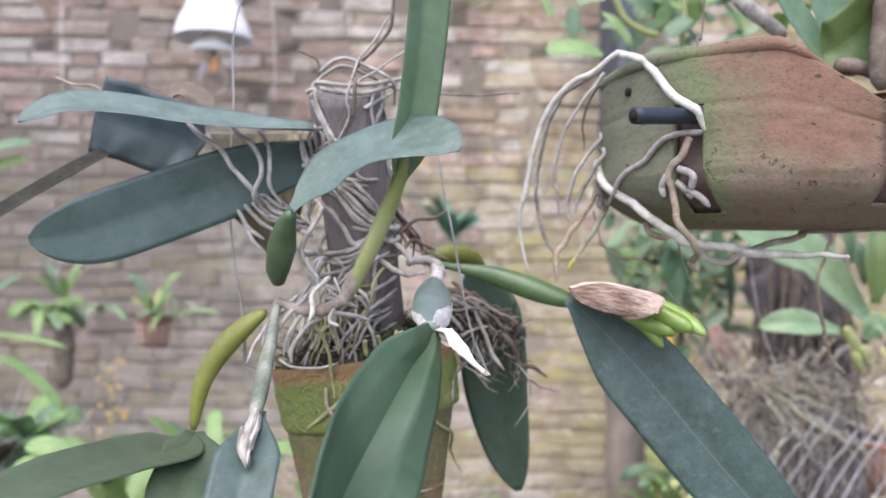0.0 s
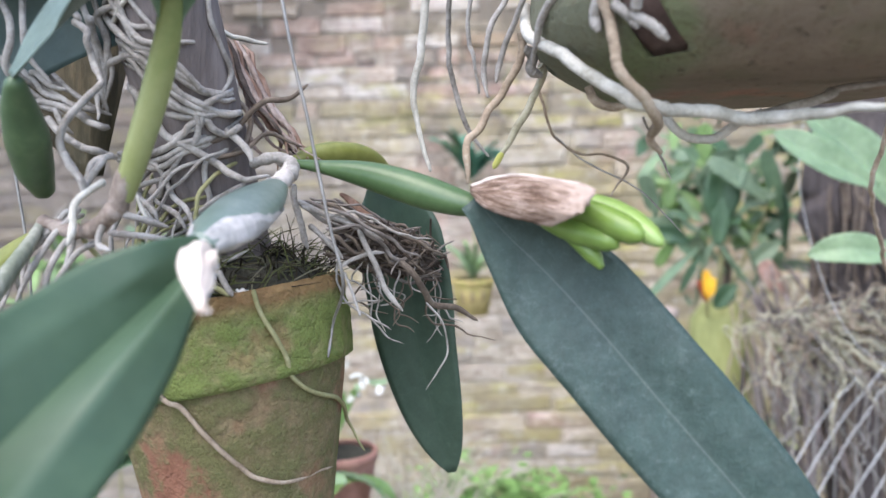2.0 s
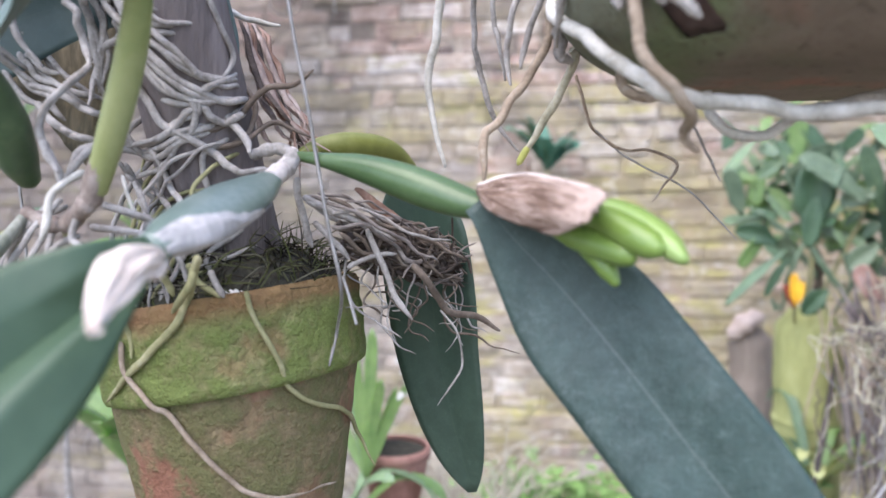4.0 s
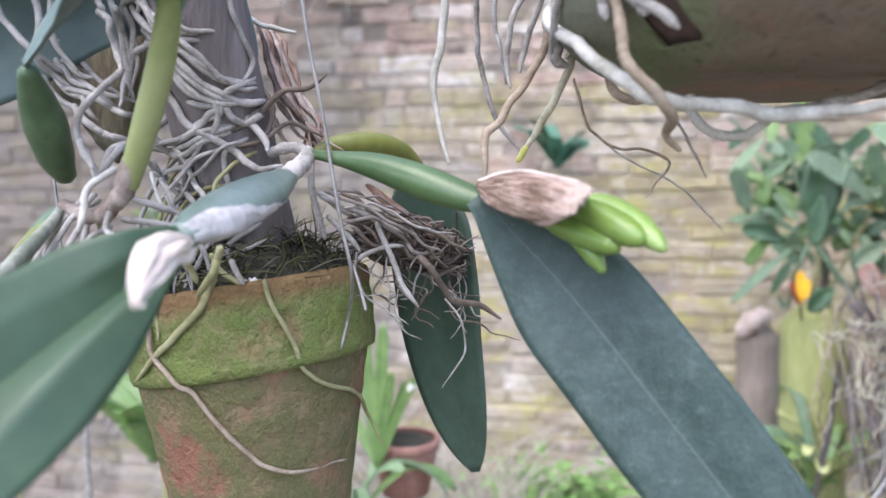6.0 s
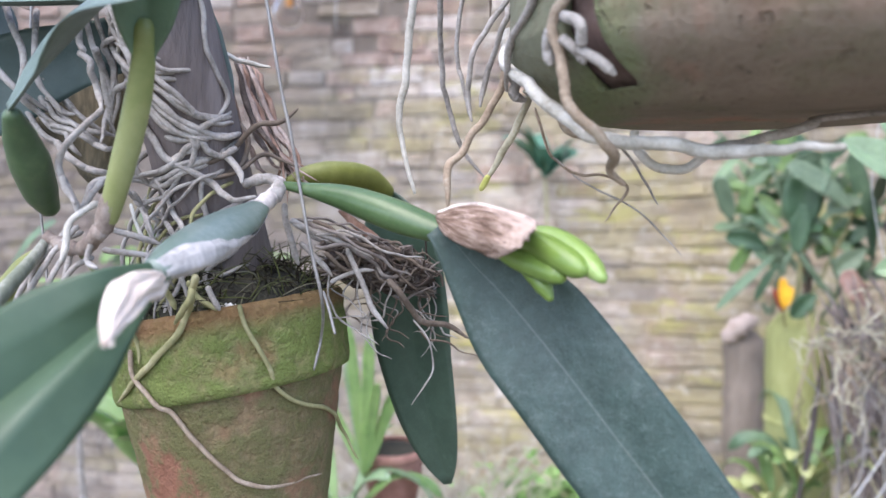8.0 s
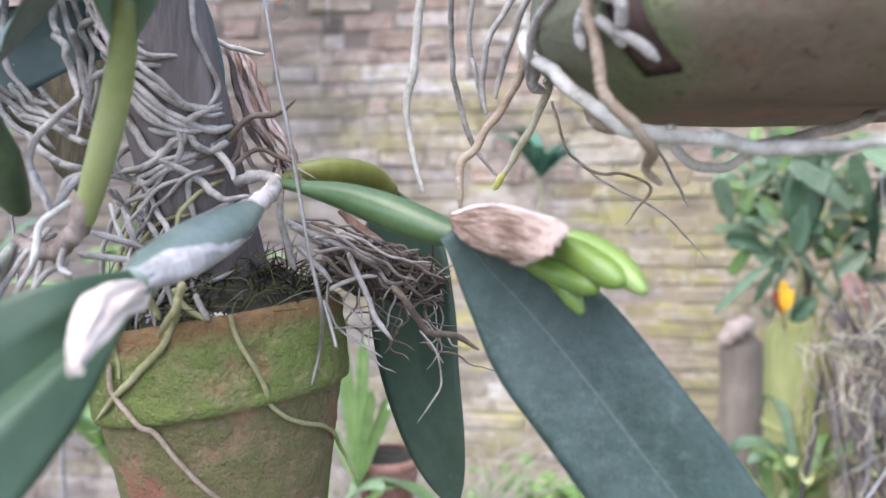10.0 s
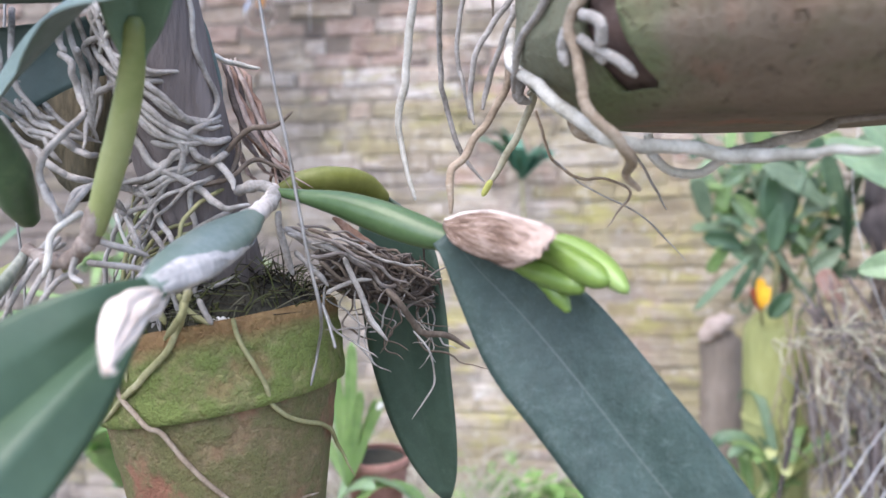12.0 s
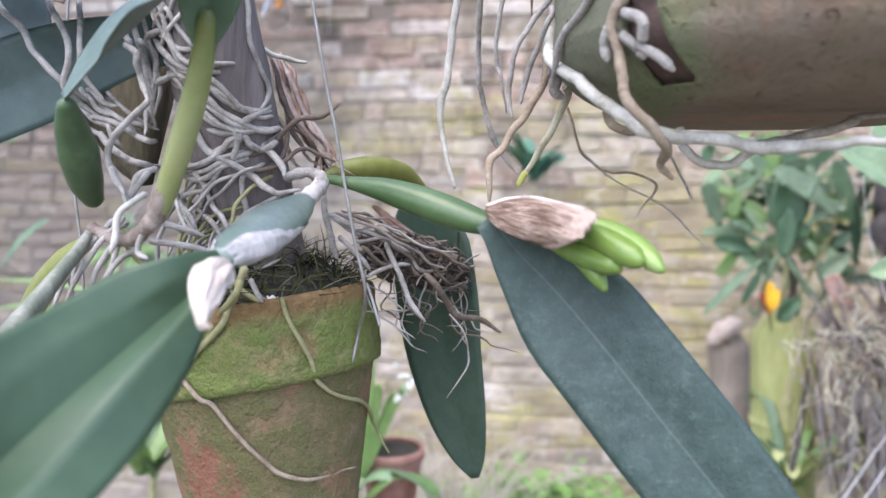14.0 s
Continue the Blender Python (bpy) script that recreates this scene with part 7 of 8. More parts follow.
for i in range(14):
    b = Vector(((-1.131, 2.000, 0.829))) + Vector((rng.uniform(-0.1, 0.2), rng.uniform(-0.1, 0.1), 0))
    part("twig", tube([b, b + Vector((rng.uniform(-0.06, 0.06), 0, 0.12)), b + Vector((rng.uniform(-0.12, 0.12), 0, rng.uniform(0.18, 0.3)))], 0.003, 8, 5, 0.01), M_root, lb)
ls = thing("broad_strap_plant", ((-0.688, 1.700, 0.930)), "light green plant with broad strap leaves", "plant")
rosette(ls, ((-0.676, 1.700, 0.893)), 16, 0.26, 0.024, (M_leaf_bright, M_leaf_bright, M_leaf_far), 31, 0.75, 0.15)
rosette(ls, ((-0.477, 1.700, 0.955)), 12, 0.22, 0.02, (M_leaf_bright, M_leaf_far), 32, 0.75, 0.15)

# dark rosette above the yellow pot
FP = Vector((0.045, 3.040, 1.528))
fr = thing("dark_leaf_plant", FP, "hanging plant with a fan of blue-green leaves", "plant")
rosette(fr, FP, 16, 0.185, 0.026, (M_leaf_teal, M_leaf_teal, M_leaf_deep), 41, 0.95, 0.12)
YP = Vector((0.048, 2.930, 1.174))
part("stem", tube([FP, FP.lerp(YP, 0.5) + Vector((0.01, 0, 0)), YP], 0.005, 10, 6), M_root_green, fr)
yp = small_pot("yellow_pot", YP, 0.076, 0.125, M_yellowclay, "yellowed slotted clay pot hanging before the wall", 0)
# uncut slots: dark strips on the wall, coloured like shaded openings
for a in (200, 235, 270, 305, 340):
    p = Vector((math.cos(radians(a)) * 0.0685, math.sin(radians(a)) * 0.0685, -0.036))
    under(part("slot", tube([p, p + Vector((-p.x * 0.1, -p.y * 0.1, -0.026)), p + Vector((-p.x * 0.2, -p.y * 0.2, -0.052))], 0.005, 6, 6), M_dark), yp)
rosette(fr, YP, 14, 0.15, 0.009, (M_leaf_pale, M_leaf_bright), 43, 0.9, 0.1)

# red pot with pale strap leaves
RP = Vector(((-0.174, 1.750, 0.958)))
rp_ = small_pot("red_pot", RP, 0.068, 0.11, M_redclay, "small red clay pot with a worn pale rim", 0)
M_petal_white = blotch("white_petal", [(0.3, (0.36, 0.37, 0.32)), (0.6, (0.52, 0.52, 0.48))], 20, 90, 0.6)
rs = thing("pale_strap_plant", RP, "plant with upright pale green strap leaves in the red pot", "plant")
for a, b, w in (((640, 770), (610, 540), 0.020), ((620, 800), (655, 560), 0.022), ((600, 830), (600, 620), 0.018), ((640, 800), (680, 640), 0.02), ((600, 850), (560, 700), 0.018), ((680, 750), (700, 660), 0.012), ((690, 760), (730, 640), 0.014)):
    blade(Vector(((-0.228, 1.650, 0.898))).lerp(RP, 0.3), Vector(((-0.228, 1.650, 0.898))) + Vector(((b[0] - 620) * 0.00105, rng.uniform(-0.05, 0.05), (860 - b[1]) * 0.00103)), w * 0.55, rng.choice((M_leaf_pale, M_leaf_pale, M_leaf_bright)), rs, 0.05, lean=Vector((0.2, -1, 0.2)))
rosette(rs, ((-0.251, 1.650, 0.852)), 9, 0.2, 0.012, (M_leaf_pale, M_leaf_bright), 52, 0.4, 0.3)

PW = Vector(((-0.102, 1.620, 1.129)))
rng = random.Random(77)
for i in range(9):
    a = PW + Vector((rng.gauss(0, 0.022), rng.gauss(0, 0.015), rng.gauss(0, 0.026)))
    b = a + Vector((rng.gauss(0, 0.02), rng.gauss(-0.01, 0.01), rng.gauss(-0.012, 0.018)))
    blade(a, b, rng.uniform(0.004, 0.008), rng.choice((M_petal_white, M_petal_white, M_leaf_pale)), rs, rng.uniform(-0.3, 0.4), "petal", lean=Vector((rng.gauss(0, 0.5), -1, 0.5)))

# green herbs at the foot of the wall
hb = thing("herb_clump", ((0.138, 2.800, 0.392)), "bright green clump of small-leaved herbs", "herbs")
bm = bmesh.new()
rng = random.Random(9)
for i in range(2200):
    c = Vector(((0.119, 2.800, 0.367))) + Vector((rng.gauss(0, 0.16), rng.gauss(0, 0.09), rng.gauss(0, 0.075)))
    a, tl, s_ = rng.uniform(0, 6.28), rng.uniform(-0.5, 0.9), rng.uniform(0.020, 0.052)
    d = Vector((math.cos(a), math.sin(a), tl)).normalized()
    e = d.cross(Vector((0, 0, 1))).normalized() * s_ * 0.45
    v = [bm.verts.new(q) for q in (c, c + d * s_ * 0.5 + e, c + d * s_, c + d * s_ * 0.5 - e)]
    bm.faces.new(v)
M_herb = blotch("herb_leaf", [(0.3, (0.09, 0.18, 0.05)), (0.5, (0.16, 0.29, 0.085)), (0.7, (0.26, 0.40, 0.15))], 12, 40, 0.5)
tagged(part("herb_leaves", bm, M_herb, hb), "", "", "", "stuff")

# dry grass between the pots
rng = random.Random(41)
bm = bmesh.new()
for i in range(120):
    b = Vector(((-0.205, 2.000, 0.596))) + Vector((rng.uniform(-0.20, 0.26), rng.uniform(-0.1, 0.2), rng.uniform(-0.05, 0.05)))
    h = rng.uniform(0.14, 0.31)
    lean_ = Vector((rng.gauss(0, 0.07), rng.gauss(0, 0.03), 0))
    tube([b, b + Vector((0, 0, h * 0.6)) + lean_ * 0.6, b + Vector((0, 0, h)) + lean_ * 1.8], [0.003, 0.0025, 0.001], 7, 4, 0.006, bm=bm)
M_straw = blotch("dry_straw", [(0.3, (0.26, 0.23, 0.17)), (0.6, (0.46, 0.43, 0.35))], 20, 120, 0.9)
gr_ = thing("dry_grass", ((-0.205, 2.000, 0.596)), "pale dry grass standing behind the clay pot", "grass")
tagged(part("grass_stems", bm, M_straw, gr_), "", "", "", "stuff")

# yellow-green strap plant
yl = thing("yellow_strap_plant", ((0.752, 2.450, 0.588)), "arching strap plant with yellowing leaves", "plant")
rosette(yl, ((0.779, 2.450, 0.652)), 18, 0.26, 0.017, (M_leaf_yellow, M_leaf_bright, M_leaf_bright, M_leaf_far), 61, 0.7, 0.35)
rosette(yl, ((0.709, 2.450, 0.584)), 8, 0.2, 0.020, (M_leaf_yellow, M_leaf_bright), 62, 0.8, 0.3)

# stump and green trunk
S0, S1 = Vector(((0.740, 2.960, 0.213))), Vector(((0.715, 2.960, 1.005)))
S0.z = -0.02
S0.x, S0.y = S1.x + 0.03, S1.y
M_stump = blotch("weathered_stump", [(0.3, (0.14, 0.115, 0.092)), (0.5, (0.23, 0.19, 0.155)), (0.72, (0.33, 0.28, 0.235))], 12, 120, 0.95, 0.8, 0.004, (1, 1, 0.2))
st = thing("wooden_stump", S0, "brown weathered stump with a pale broken top", "stump")
part("stump", tube([S0, S0.lerp(S1, 0.5), S1], [0.085, 0.074, 0.070], 30, 24, 0.01, 0.12, 3), M_stump, st)
M_mush = blotch("pale_wood", [(0.3, (0.33, 0.26, 0.22)), (0.6, (0.52, 0.43, 0.38))], 20, 100, 0.9)
part("broken_top", tube([S1 + Vector((-0.075, -0.05, -0.03)), S1 + Vector((-0.03, -0.06, 0.02)), S1 + Vector((0.03, -0.03, 0.05))], [0.018, 0.034, 0.022], 14, 12, 0.012, 0.5, 6), M_mush, st, "pale broken wood")
G1 = Vector(((0.800, 2.620, 1.125)))
G0 = Vector((G1.x + 0.02, G1.y, -0.02))
M_trunk = blotch("mossy_trunk", [(0.3, (0.20, 0.21, 0.085)), (0.5, (0.31, 0.33, 0.13)), (0.7, (0.45, 0.45, 0.23))], 9, 70, 0.8, 0.5, 0.004, (1, 1, 0.25))
gt = thing("green_trunk", G0, "smooth yellow-green mossy trunk beside the stump", "trunk")
part("trunk", tube([G0, G0.lerp(G1, 0.5), G1], [0.098, 0.091, 0.088], 24, 24, 0.004, 0.08, 5), M_trunk, gt)
for h in (0.3, 0.55, 0.8):
    c = G0.lerp(G1, h / G1.z)
    part("bark_ring", tube([c, c + Vector((0, 0, 0.012)), c + Vector((0, 0, 0.022))], [0.0935, 0.0955, 0.0930], 6, 24, 0.002, 0.05, 7), M_trunk, gt)

# leaf cluster with an orange flower, growing on the trunk
CL = Vector(((0.790, 2.540, 1.300)))
cl = thing("leafy_climber", CL, "dense cluster of green leaves of several sizes", "plant")
rng = random.Random(17)
for pts_, r_ in (([(0.765, 2.50, 1.306), (0.819, 2.50, 1.228), (0.893, 2.50, 1.128)], 0.009), ([(0.605, 2.50, 1.414), (0.669, 2.50, 1.374), (0.754, 2.50, 1.318)], 0.004),
                 ([(0.754, 2.50, 1.318), (0.723, 2.51, 1.240), (0.713, 2.56, 1.120)], 0.006), ([(0.849, 2.50, 1.294), (0.872, 2.51, 1.206), (0.84, 2.56, 1.11)], 0.006), ([(0.786, 2.50, 1.40), (0.777, 2.52, 1.25), (0.776, 2.58, 1.10)], 0.008),
                 ([(0.70, 2.56, 1.55), (0.74, 2.54, 1.42), (0.765, 2.52, 1.30)], 0.005), ([(0.93, 2.55, 1.46), (0.88, 2.54, 1.33), (0.81, 2.56, 1.16)], 0.006)):
    part("stem", tube(pts_, [r_, r_, r_ * 0.7], 14, 7, 0.006, 0.2, 3), rng.choice((M_root_green, M_leaf_mist)), cl)


def climber_leaves(mat, hang):
    """Single leaves of the climber: foot, tip and half width."""
    for b, e, w in hang:
        blade(b, e, w, mat, cl, rng.uniform(-0.02, 0.12), lean=Vector((rng.gauss(0, 0.45), -1, rng.gauss(0.35, 0.35))), fold=rng.uniform(0.2, 0.5), swell=0.45, tip=0.5)


climber_leaves(M_leaf_deep, (((0.770, 2.520, 1.322), (0.784, 2.520, 1.532), 0.055), ((0.695, 2.540, 1.310), (0.583, 2.540, 1.340), 0.031), ((0.715, 2.500, 1.274), (0.657, 2.500, 1.168), 0.013),
                         ((0.977, 2.580, 1.276), (0.958, 2.580, 1.462), 0.025), ((0.774, 2.490, 1.433), (0.760, 2.490, 1.302), 0.026), ((0.811, 2.490, 1.191), (0.751, 2.490, 1.125), 0.029),
                         ((0.834, 2.600, 1.505), (0.876, 2.600, 1.583), 0.022), ((0.907, 2.550, 1.324), (0.949, 2.550, 1.368), 0.020)))
climber_leaves(M_leaf_mist, (((0.895, 2.470, 1.420), (0.724, 2.470, 1.542), 0.031), ((0.922, 2.500, 1.446), (0.835, 2.500, 1.417), 0.029), ((0.934, 2.500, 1.315), (0.858, 2.500, 1.248), 0.032),
                         ((0.717, 2.520, 1.339), (0.668, 2.520, 1.363), 0.010), ((0.860, 2.540, 1.459), (0.816, 2.540, 1.526), 0.029)))
climber_leaves(M_leaf_far, (((0.704, 2.490, 1.297), (0.553, 2.490, 1.142), 0.014), ((0.954, 2.550, 1.388), (0.901, 2.550, 1.573), 0.027), ((0.701, 2.600, 1.554), (0.778, 2.600, 1.631), 0.020),
                         ((0.730, 2.580, 1.530), (0.691, 2.580, 1.587), 0.025), ((0.748, 2.540, 1.383), (0.732, 2.540, 1.450), 0.011), ((0.861, 2.540, 1.359), (0.903, 2.540, 1.397), 0.017),
                         ((0.919, 2.550, 1.200), (0.961, 2.550, 1.278), 0.017), ((0.771, 2.570, 1.483), (0.717, 2.570, 1.507), 0.017), ((0.646, 2.540, 1.317), (0.711, 2.540, 1.265), 0.014)))
climber_leaves(M_leaf_pale, (((0.637, 2.570, 1.594), (0.551, 2.570, 1.488), 0.018), ((0.696, 2.520, 1.530), (0.632, 2.520, 1.488), 0.018), ((0.842, 2.470, 1.305), (0.812, 2.470, 1.349), 0.012),
                         ((0.706, 2.520, 1.373), (0.657, 2.520, 1.441), 0.011), ((0.727, 2.520, 1.367), (0.684, 2.520, 1.401), 0.011)))
for i in range(120):
    b = Vector((0.80, 2.57, 1.38)) + Vector((rng.gauss(0.02, 0.12), rng.gauss(0.03, 0.05), rng.gauss(0.03, 0.11)))
    d = Vector((rng.gauss(0, 1), rng.gauss(-0.2, 0.5), rng.gauss(0.1, 0.8))).normalized()
    blade(b, b + d * rng.uniform(0.06, 0.14), rng.uniform(0.008, 0.024), rng.choice((M_leaf_far, M_leaf_mist, M_leaf_bright, M_leaf_pale, M_leaf_bright, M_leaf_deep)), cl, rng.uniform(0, 0.2), lean=Vector((rng.gauss(0, 0.5), -1, rng.gauss(0.4, 0.4))))
blade((0.923, 2.450, 1.163), (0.863, 2.450, 1.257), 0.030, M_leaf_pink, cl, 0.05, "dry_leaf", lean=Vector((0.3, -1, 0.2)))
blade((0.940, 2.470, 1.150), (0.905, 2.470, 1.225), 0.018, M_leaf_pink, cl, 0.0, "dry_leaf", lean=Vector((-0.3, -1, 0.2)))
of = thing("orange_flower", (0.727, 2.480, 1.143), "small yellow and dark red flower", "flower")
M_or = blotch("orange_petal", [(0.3, (0.62, 0.24, 0.02)), (0.6, (0.80, 0.50, 0.04))], 20, 80, 0.5)
M_dr = blotch("dark_red_petal", [(0.3, (0.12, 0.03, 0.02)), (0.6, (0.25, 0.06, 0.03))], 20, 80, 0.5)
blade((0.730, 2.480, 1.150), (0.722, 2.475, 1.236), 0.013, M_or, of, 0.02, "petal")
blade((0.735, 2.470, 1.160), (0.742, 2.470, 1.215), 0.010, M_or, of, 0.02, "petal")
blade((0.727, 2.480, 1.143), (0.701, 2.478, 1.208), 0.011, M_dr, of, 0.02, "petal")
part("stem", tube([(0.727, 2.480, 1.143), (0.738, 2.52, 1.120), (0.750, 2.56, 1.09)], 0.004, 8, 6), M_root_green, of)

# fibrous trunk carrying the big pale-leaved orchid
F1, F0 = Vector(((1.072, 2.350, 1.479))), Vector(((1.126, 2.350, 0.990)))
F2 = Vector((F0.x + 0.12, F0.y, -0.02))
M_bark_dark = blotch("dark_fibre_bark", [(0.3, (0.032, 0.027, 0.027)), (0.55, (0.085, 0.072, 0.070)), (0.75, (0.17, 0.148, 0.142))], 30, 200, 0.95, 0.9, 0.004, (1, 1, 0.2))
M_fern = blotch("dead_fern_fibre", [(0.3, (0.12, 0.100, 0.096)), (0.55, (0.25, 0.212, 0.205)), (0.75, (0.40, 0.35, 0.335))], 30, 200, 0.95, 0.7, 0.003, (1, 1, 0.2))
ft = thing("fibrous_trunk", F2, "grey-brown fibrous trunk with hanging bark strips", "trunk")
part("trunk", tube([F2, F0, F1, F1 + Vector((-0.02, 0, 0.5))], [0.17, 0.14, 0.12, 0.11], 40, 26, 0.03, 0.2, 5), M_bark_dark, ft)
rng = random.Random(23)
for i in range(90):
    a = rng.uniform(-2.9, -0.2)
    c = F0.lerp(F1, rng.uniform(-0.6, 1.1)) + Vector((math.cos(a) * 0.15, math.sin(a) * 0.15, 0))
    L = rng.uniform(0.1, 0.3)
    part("bark_strip", tube([c, c + Vector((rng.gauss(0, 0.01), 0, -L / 2)), c + Vector((rng.gauss(0, 0.02), -0.01, -L))], [0.004, 0.006, 0.003], 7, 5, 0.008, 0.4, i), rng.choice((M_bark_dark, M_root_brown, M_root_brown)), ft)

for i in range(150):
    z1 = rng.uniform(0.86, 1.42)
    edge = 0.99 if z1 > 1.27 else (0.74 + (z1 - 1.17) * 1.0 if z1 > 1.17 else 0.73 + (1.17 - z1) * 0.48)
    c = Vector((edge + abs(rng.gauss(0, 0.16)), 2.30 + rng.uniform(-0.03, 0.10), z1))
    L, lean_ = rng.uniform(0.15, 0.45), rng.gauss(0.13, 0.11)
    part("bark_strip", tube([c, c + Vector((lean_ * 0.4, 0, -L / 2)), c + Vector((lean_, -0.01, -L))], [0.003, rng.choice((0.002, 0.003, 0.004, 0.010)), 0.002], 7, 5, 0.004, 0.3, i), rng.choice((M_bark_dark, M_fern, M_fern, M_fern, M_root_tan, M_root_grey)), ft)
bo = thing("pale_leaf_orchid", (0.96, 1.750, 1.290), "orchid with broad pale green leaves hung on the trunk", "orchid")
for a, b, w, m, ar in (((0.843, 1.740, 1.455), (0.654, 1.740, 1.562), 0.039, M_leaf_pale, -0.02), ((1.029, 1.820, 1.321), (0.738, 1.820, 1.604), 0.060, M_leaf_pale, 0.02),
                       ((0.861, 1.660, 1.331), (0.686, 1.660, 1.339), 0.031, M_leaf_pale, 0.05), ((1.002, 1.780, 1.383), (1.001, 1.780, 1.558), 0.049, M_leaf_olive, 0.0),
                       ((0.980, 1.840, 1.475), (0.938, 1.840, 1.617), 0.023, M_leaf_far, 0.0), ((1.008, 1.740, 1.324), (0.958, 1.740, 1.305), 0.028, M_leaf_pale, 0.1),
                       ((1.021, 1.860, 1.423), (0.990, 1.860, 1.535), 0.025, M_leaf_far, 0.0), ((1.067, 1.800, 1.381), (1.070, 1.800, 1.563), 0.048, M_leaf_olive, 0.0)):
    part("leaf", leaf_mesh([a, Vector(a).lerp(Vector(b), 0.35) + Vector((0, -0.01, ar * 0.2)), Vector(a).lerp(Vector(b), 0.7) + Vector((0, -0.012, ar * 0.25)), b], w, [Vector((0.15, -1, 0.45))], 0.38, 0.0016, swell=0.5, tip=0.5, rows=30, cols=12), m, bo)
for q in ((0.920, 1.740, 1.322), (0.932, 1.740, 1.306), (0.956, 1.740, 1.281), (0.940, 1.740, 1.266)):
    q = Vector(q)
    part("pseudobulb", tube([q + Vector((-0.004, 0, 0.012)), q, q + Vector((0.012, 0, -0.034))], [0.006, 0.012, 0.006], 8, 10), M_bulb_yellow, bo)
for k in range(16):
    q = Vector((0.93 + rng.uniform(-0.02, 0.12), 1.76 + rng.uniform(-0.02, 0.04), 1.30))
    part("root", tube([q, q + Vector((rng.gauss(0, 0.03), 0, -0.05)), q + Vector((rng.gauss(0.02, 0.05), rng.gauss(0.1, 0.05), -0.13))], [0.003, 0.0025, 0.001], 10, 6, 0.008, 0.2, k), rng.choice((M_root, M_root_tan)), bo)
part("stem", tube([(0.98, 1.76, 1.30), (1.02, 1.95, 1.28), (1.08, 2.22, 1.27)], [0.010, 0.012, 0.014], 12, 8, 0.006, 0.2, 3), M_root_brown, bo)
RB = Vector(((0.853, 1.950, 1.118)))
rb = thing("hanging_root_ball", RB, "tangled ball of thin dry orchid roots", "dead roots")
rng = random.Random(29)
top = Vector(((0.759, 1.920, 1.176)))
for i in range(170):
    s0 = top + Vector((rng.gauss(0.03, 0.05), rng.gauss(0, 0.03), rng.gauss(0, 0.02)))
    e = RB + Vector((rng.gauss(0.06, 0.11), rng.gauss(0, 0.05), rng.gauss(-0.04, 0.07)))
    m_ = s0.lerp(e, 0.5) + Vector((rng.gauss(0, 0.03), rng.gauss(0, 0.02), rng.gauss(0.02, 0.02)))
    root([s0, s0.lerp(m_, 0.6), m_, m_.lerp(e, 0.5) + Vector((rng.gauss(0, 0.02), 0, rng.gauss(0, 0.02))), e], rng.uniform(0.0010, 0.0024), rng.choice((M_root_tan, M_root_cream, M_root_grey, M_root_cream)), rb, wobble=0.012)
for i in range(36):
    s0 = RB + Vector((rng.gauss(0.06, 0.12), rng.gauss(0, 0.04), -0.06))
    L = rng.uniform(0.1, 0.3)
    root([s0, s0 + Vector((rng.gauss(0, 0.02), 0, -L / 2)), s0 + Vector((rng.gauss(0, 0.04), 0, -L))], rng.uniform(0.001, 0.002), rng.choice((M_root, M_root_brown)), rb, wobble=0.01)
# wire netting
nt = thing("wire_netting", ((0.887, 1.900, 0.911)), "slack galvanised wire netting with diamond and upright strands", "wire netting")
for i in range(13):
    a = Vector(((0.620, 1.880, 1.124))) + Vector((0.055 * i, 0, 0.03 * (i % 2) - 0.05 * max(0, i - 6)))
    part("strand", tube([a, a + Vector((0.14, 0.01, -0.16)), a + Vector((0.3, 0, -0.38))], 0.0017, 10, 4, 0.006), M_wire, nt)
for i in range(13):
    a = Vector(((0.713, 1.900, 1.080))) + Vector((0.042 * i, 0, 0))
    part("strand", tube([a, a + Vector((0.0, 0.01, -0.2)), a + Vector((0.005, 0, -0.5)), (a.x, a.y, -0.02)], 0.0016, 14, 4, 0.004), M_wire, nt)
for i in range(15):
    a = Vector(((0.874, 1.870, 1.094))) + Vector((0.052 * i, 0, 0.02 * (i % 3) - 0.01))
    part("strand", tube([a, a + Vector((-0.10, 0.01, -0.15)), a + Vector((-0.24, 0.005, -0.40))], 0.0015, 10, 4, 0.006), M_string, nt)
tagged(part("loop_cable", tube([(0.735, 1.800, 1.854), (0.734, 1.800, 1.681), (0.727, 1.800, 1.553), (0.722, 1.800, 1.479), (0.743, 1.800, 1.363), (0.785, 1.800, 1.237), (0.844, 1.800, 1.143), (0.944, 1.800, 1.082), (1.043, 1.800, 1.059), (1.306, 1.800, 1.10), (1.802, 1.80, 1.477)], 0.0008, 60, 6), M_string), "thin pale cable hanging in a loop", "cable")
wp = small_pot("white_rimmed_pot", ((1.320, 2.300, 0.951)), 0.085, 0.16, M_redclay, "red clay pot with a whitened rim", 0)
# stems and leaves above the slotted pot
ob_ = thing("background_shrub", ((0.393, 1.600, 1.945)), "sunlit shrub with fresh green leaves", "shrub")
blade(((0.287, 1.400, 1.849)), ((0.184, 1.400, 1.854)), 0.022, M_leaf_bright, ob_, 0.1)
blade(((0.250, 1.500, 1.901)), ((0.248, 1.500, 1.967)), 0.014, M_leaf_far, ob_, 0.02)
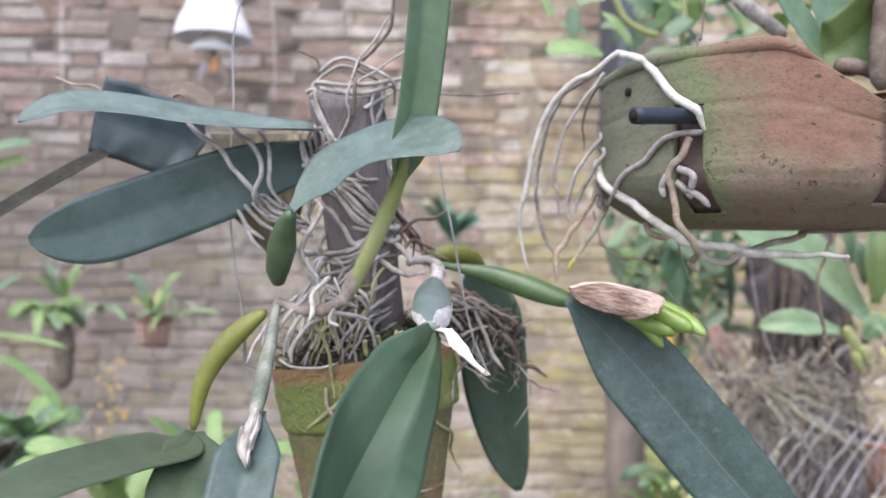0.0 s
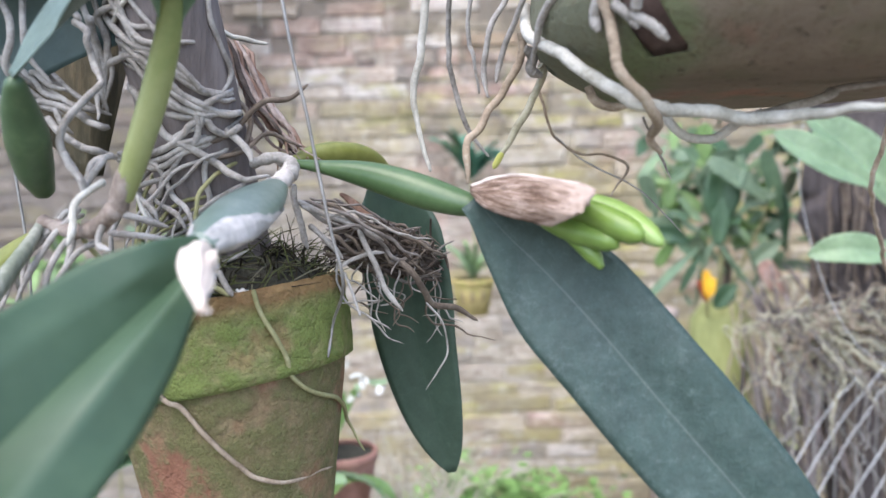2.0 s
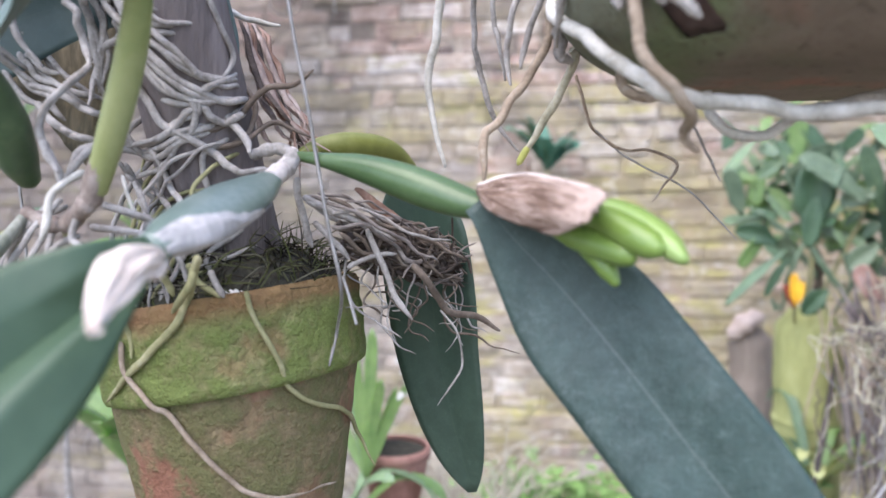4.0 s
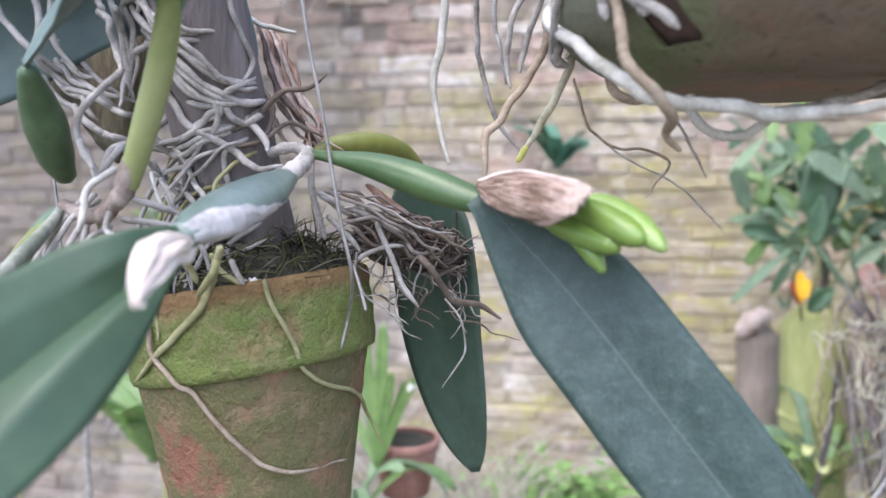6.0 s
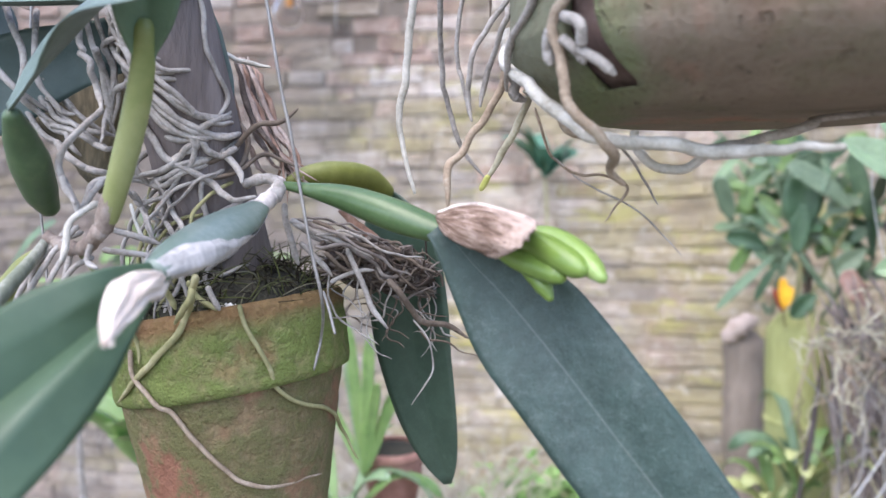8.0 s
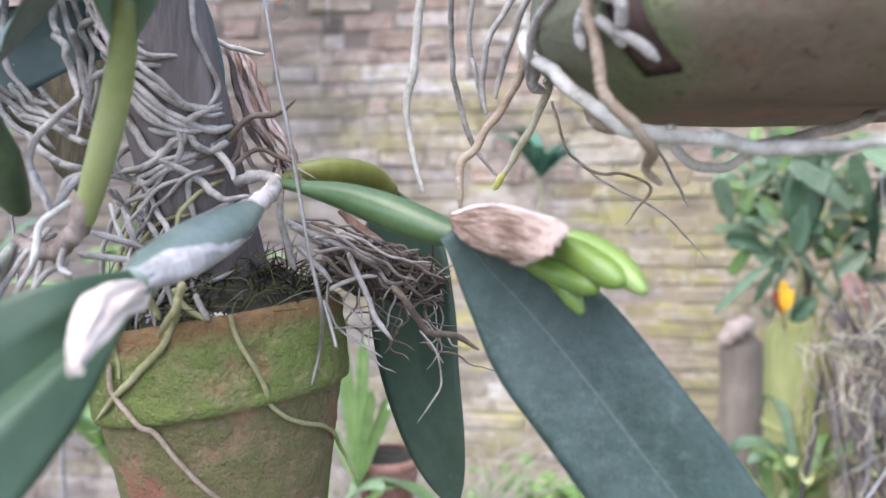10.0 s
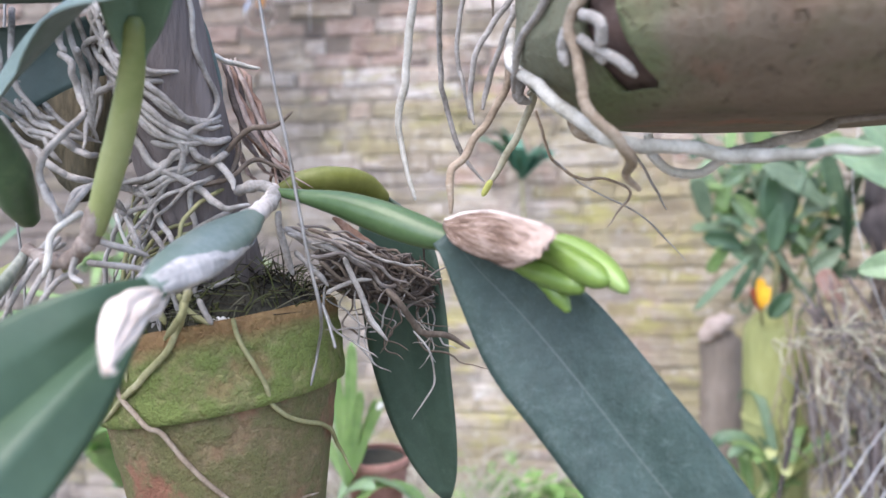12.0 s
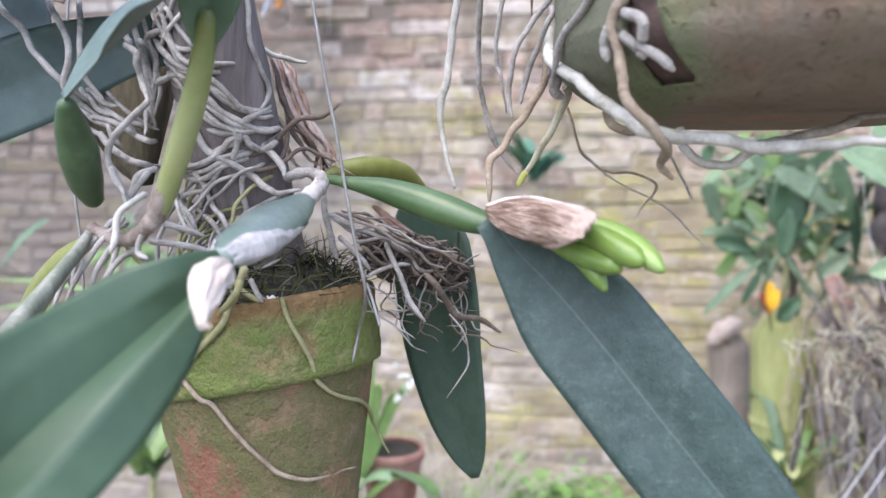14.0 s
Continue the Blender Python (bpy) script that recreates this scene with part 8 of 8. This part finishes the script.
for i in range(64):
    b = Vector(((0.451, 1.600, 1.986))) + Vector((rng.gauss(0.02, 0.11), rng.gauss(0, 0.05), rng.gauss(0.03, 0.055)))
    d = Vector((rng.gauss(0, 1), rng.gauss(-0.3, 0.6), rng.gauss(0.2, 0.8))).normalized()
    blade(b, b + d * rng.uniform(0.05, 0.11), rng.uniform(0.008, 0.02), rng.choice((M_leaf_bright, M_leaf_bright, M_leaf_far, M_leaf_pale)), ob_, 0.1)
part("stem", tube([(0.319, 1.500, 2.016), (0.346, 1.500, 1.950), (0.385, 1.500, 1.923), (0.417, 1.500, 1.915)], 0.007, 14, 8), M_bulb_yellow, ob_)
part("stem", tube([(0.461, 1.500, 1.896), (0.463, 1.500, 1.961), (0.461, 1.500, 2.027)], 0.007, 10, 8), M_bulb_yellow, ob_)
M_bluepost = blotch("painted_post", [(0.3, (0.05, 0.06, 0.075)), (0.6, (0.10, 0.115, 0.135))], 8, 60, 0.6)
bm = bmesh.new()
pp = Vector(((0.686, 2.900, 2.434)))
box(bm, (pp.x - 0.035, pp.y - 0.035, 1.9), (pp.x + 0.035, WALL_Y + 0.01, 3.4))
tagged(part("painted_post", bm, M_bluepost, smooth=False), "dark blue-grey painted post fixed by the wall", "post")
leaf([(0.422, 0.860, 1.711), (0.395, 0.850, 1.737), (0.369, 0.840, 1.764), (0.343, 0.830, 1.798)], 0.022, [(0.5, -1, 0.3)], M_leaf_far, parent=orchid2, fold=0.3)
leaf([(0.412, 0.860, 1.717), (0.432, 0.850, 1.727), (0.458, 0.840, 1.752), (0.483, 0.820, 1.788)], 0.036, [(0.4, -1, 0.2)], M_leaf_olive, parent=orchid2, fold=0.25)
leaf([(0.458, 0.900, 1.750), (0.444, 0.900, 1.783), (0.431, 0.900, 1.829)], 0.03, [(0.2, -1, 0.2)], M_leaf_far, parent=orchid2, fold=0.25)
part("stem", tube([(0.383, 0.880, 1.744), (0.357, 0.880, 1.764), (0.325, 0.880, 1.790)], 0.008, 14, 10, 0.002, 0.2, 3), M_root, orchid2)
part("stem", tube([(0.421, 0.840, 1.704), (0.445, 0.840, 1.702), (0.476, 0.840, 1.692)], 0.008, 14, 10, 0.001, 0.25, 5), M_root_brown, orchid2)
part("stem", tube([(0.465, 0.820, 1.788), (0.459, 0.820, 1.740), (0.456, 0.820, 1.710), (0.460, 0.820, 1.674)], 0.010, 14, 10, 0.002, 0.2, 6), M_root_brown, orchid2)
tagged(part("hanging_wire", tube([(0.228, 0.720, 1.669), (0.238, 0.740, 1.701), (0.250, 0.760, 1.745), (0.27, 0.8, 2.1)], 0.0010, 16, 5), M_root_brown), "thin dark wire of the slotted pot", "wire")
for x in (108, 480):
    a = Vector(((-1.235, 2.500, 2.378))) + Vector(((x - 108) * 0.00183, 0, 0))
    tagged(part("string", tube([(a.x, 2.35, 2.94), a, a + Vector((0.01, 0, -0.2)), a + Vector((0.015, 0, -0.42))], 0.0012, 14, 5, 0.006), M_string), "frayed pale string hanging before the wall", "string")

# ---- overhead poles from which the plants hang, and stems that reach the soil ----
M_pole = blotch("round_pole", [(0.3, (0.10, 0.075, 0.055)), (0.5, (0.19, 0.15, 0.115)), (0.7, (0.30, 0.25, 0.2))], 8, 80, 0.9, 0.6, 0.003)
for y in (0.86, 1.75, 2.35, 2.78):
    ob = part("overhead_pole", tube([(-5, y, 2.95), (0, y, 2.93), (5, y, 2.95)], 0.03, 24, 10, 0.01, 0.1, int(y * 10)), M_pole)
    tagged(ob, "round wooden pole overhead that carries hanging pots", "pole", "overhead poles")
for x in (-5.0, 5.0):
    for y in (0.86, 1.75, 2.35, 2.78):
        tagged(part("pole_support", tube([(x, y, -0.02), (x, y, 1.5), (x, y, 2.98)], 0.04, 10, 10), M_pole), "upright wooden pole of the overhead frame", "pole", "pole supports")


def drop_wire(p, label, r=0.0008):
    q = Vector(p)
    tagged(part("hanging_wire", tube([q, (q.x, q.y, (q.z + 2.95) / 2), (q.x, min((0.86, 1.75, 2.35, 2.78), key=lambda v: abs(v - q.y)), 2.95)], r, 12, 5), M_wire), label, "wire")


def to_soil(parent, p, r=0.006, mat=None):
    q = Vector(p)
    part("stem", tube([q, (q.x + 0.01, q.y, q.z * 0.5), (q.x, q.y + 0.02, -0.02)], [r * 0.7, r, r * 1.3], 14, 7, 0.008), mat or M_root_green, parent)


for ob, p, r in ((sp, pts[0], 0.004),):
    to_soil(ob, p, r)
to_soil(lp, ((-1.123, 1.800, 1.159)))
to_soil(lb, ((-1.087, 2.000, 0.888)), 0.010, M_root)
to_soil(ls, ((-0.676, 1.700, 0.893)), 0.012)
to_soil(ls, ((-0.477, 1.700, 0.930)), 0.012)
to_soil(hb, ((0.157, 2.800, 0.277)), 0.010)
to_soil(yl, ((0.779, 2.450, 0.652)), 0.012)
part("stem", tube([CL, CL.lerp(G1, 0.5) + Vector((0.02, 0, 0)), G1], 0.012, 12, 8, 0.006), M_root_brown, cl)
part("stem", tube([((0.467, 1.700, 1.973)), ((0.491, 1.720, 2.129)), (0.55, 1.75, 2.94)], [0.005, 0.007, 0.008], 14, 7, 0.008), M_root_brown, ob_)

drop_wire((YP.x + 0.072, YP.y, YP.z - 0.004), "thin wire of the yellow pot")
drop_wire((YP.x - 0.072, YP.y, YP.z - 0.004), "thin wire of the yellow pot")
drop_wire(((0.735, 1.800, 1.852)), "thin wire holding the loop of cable")
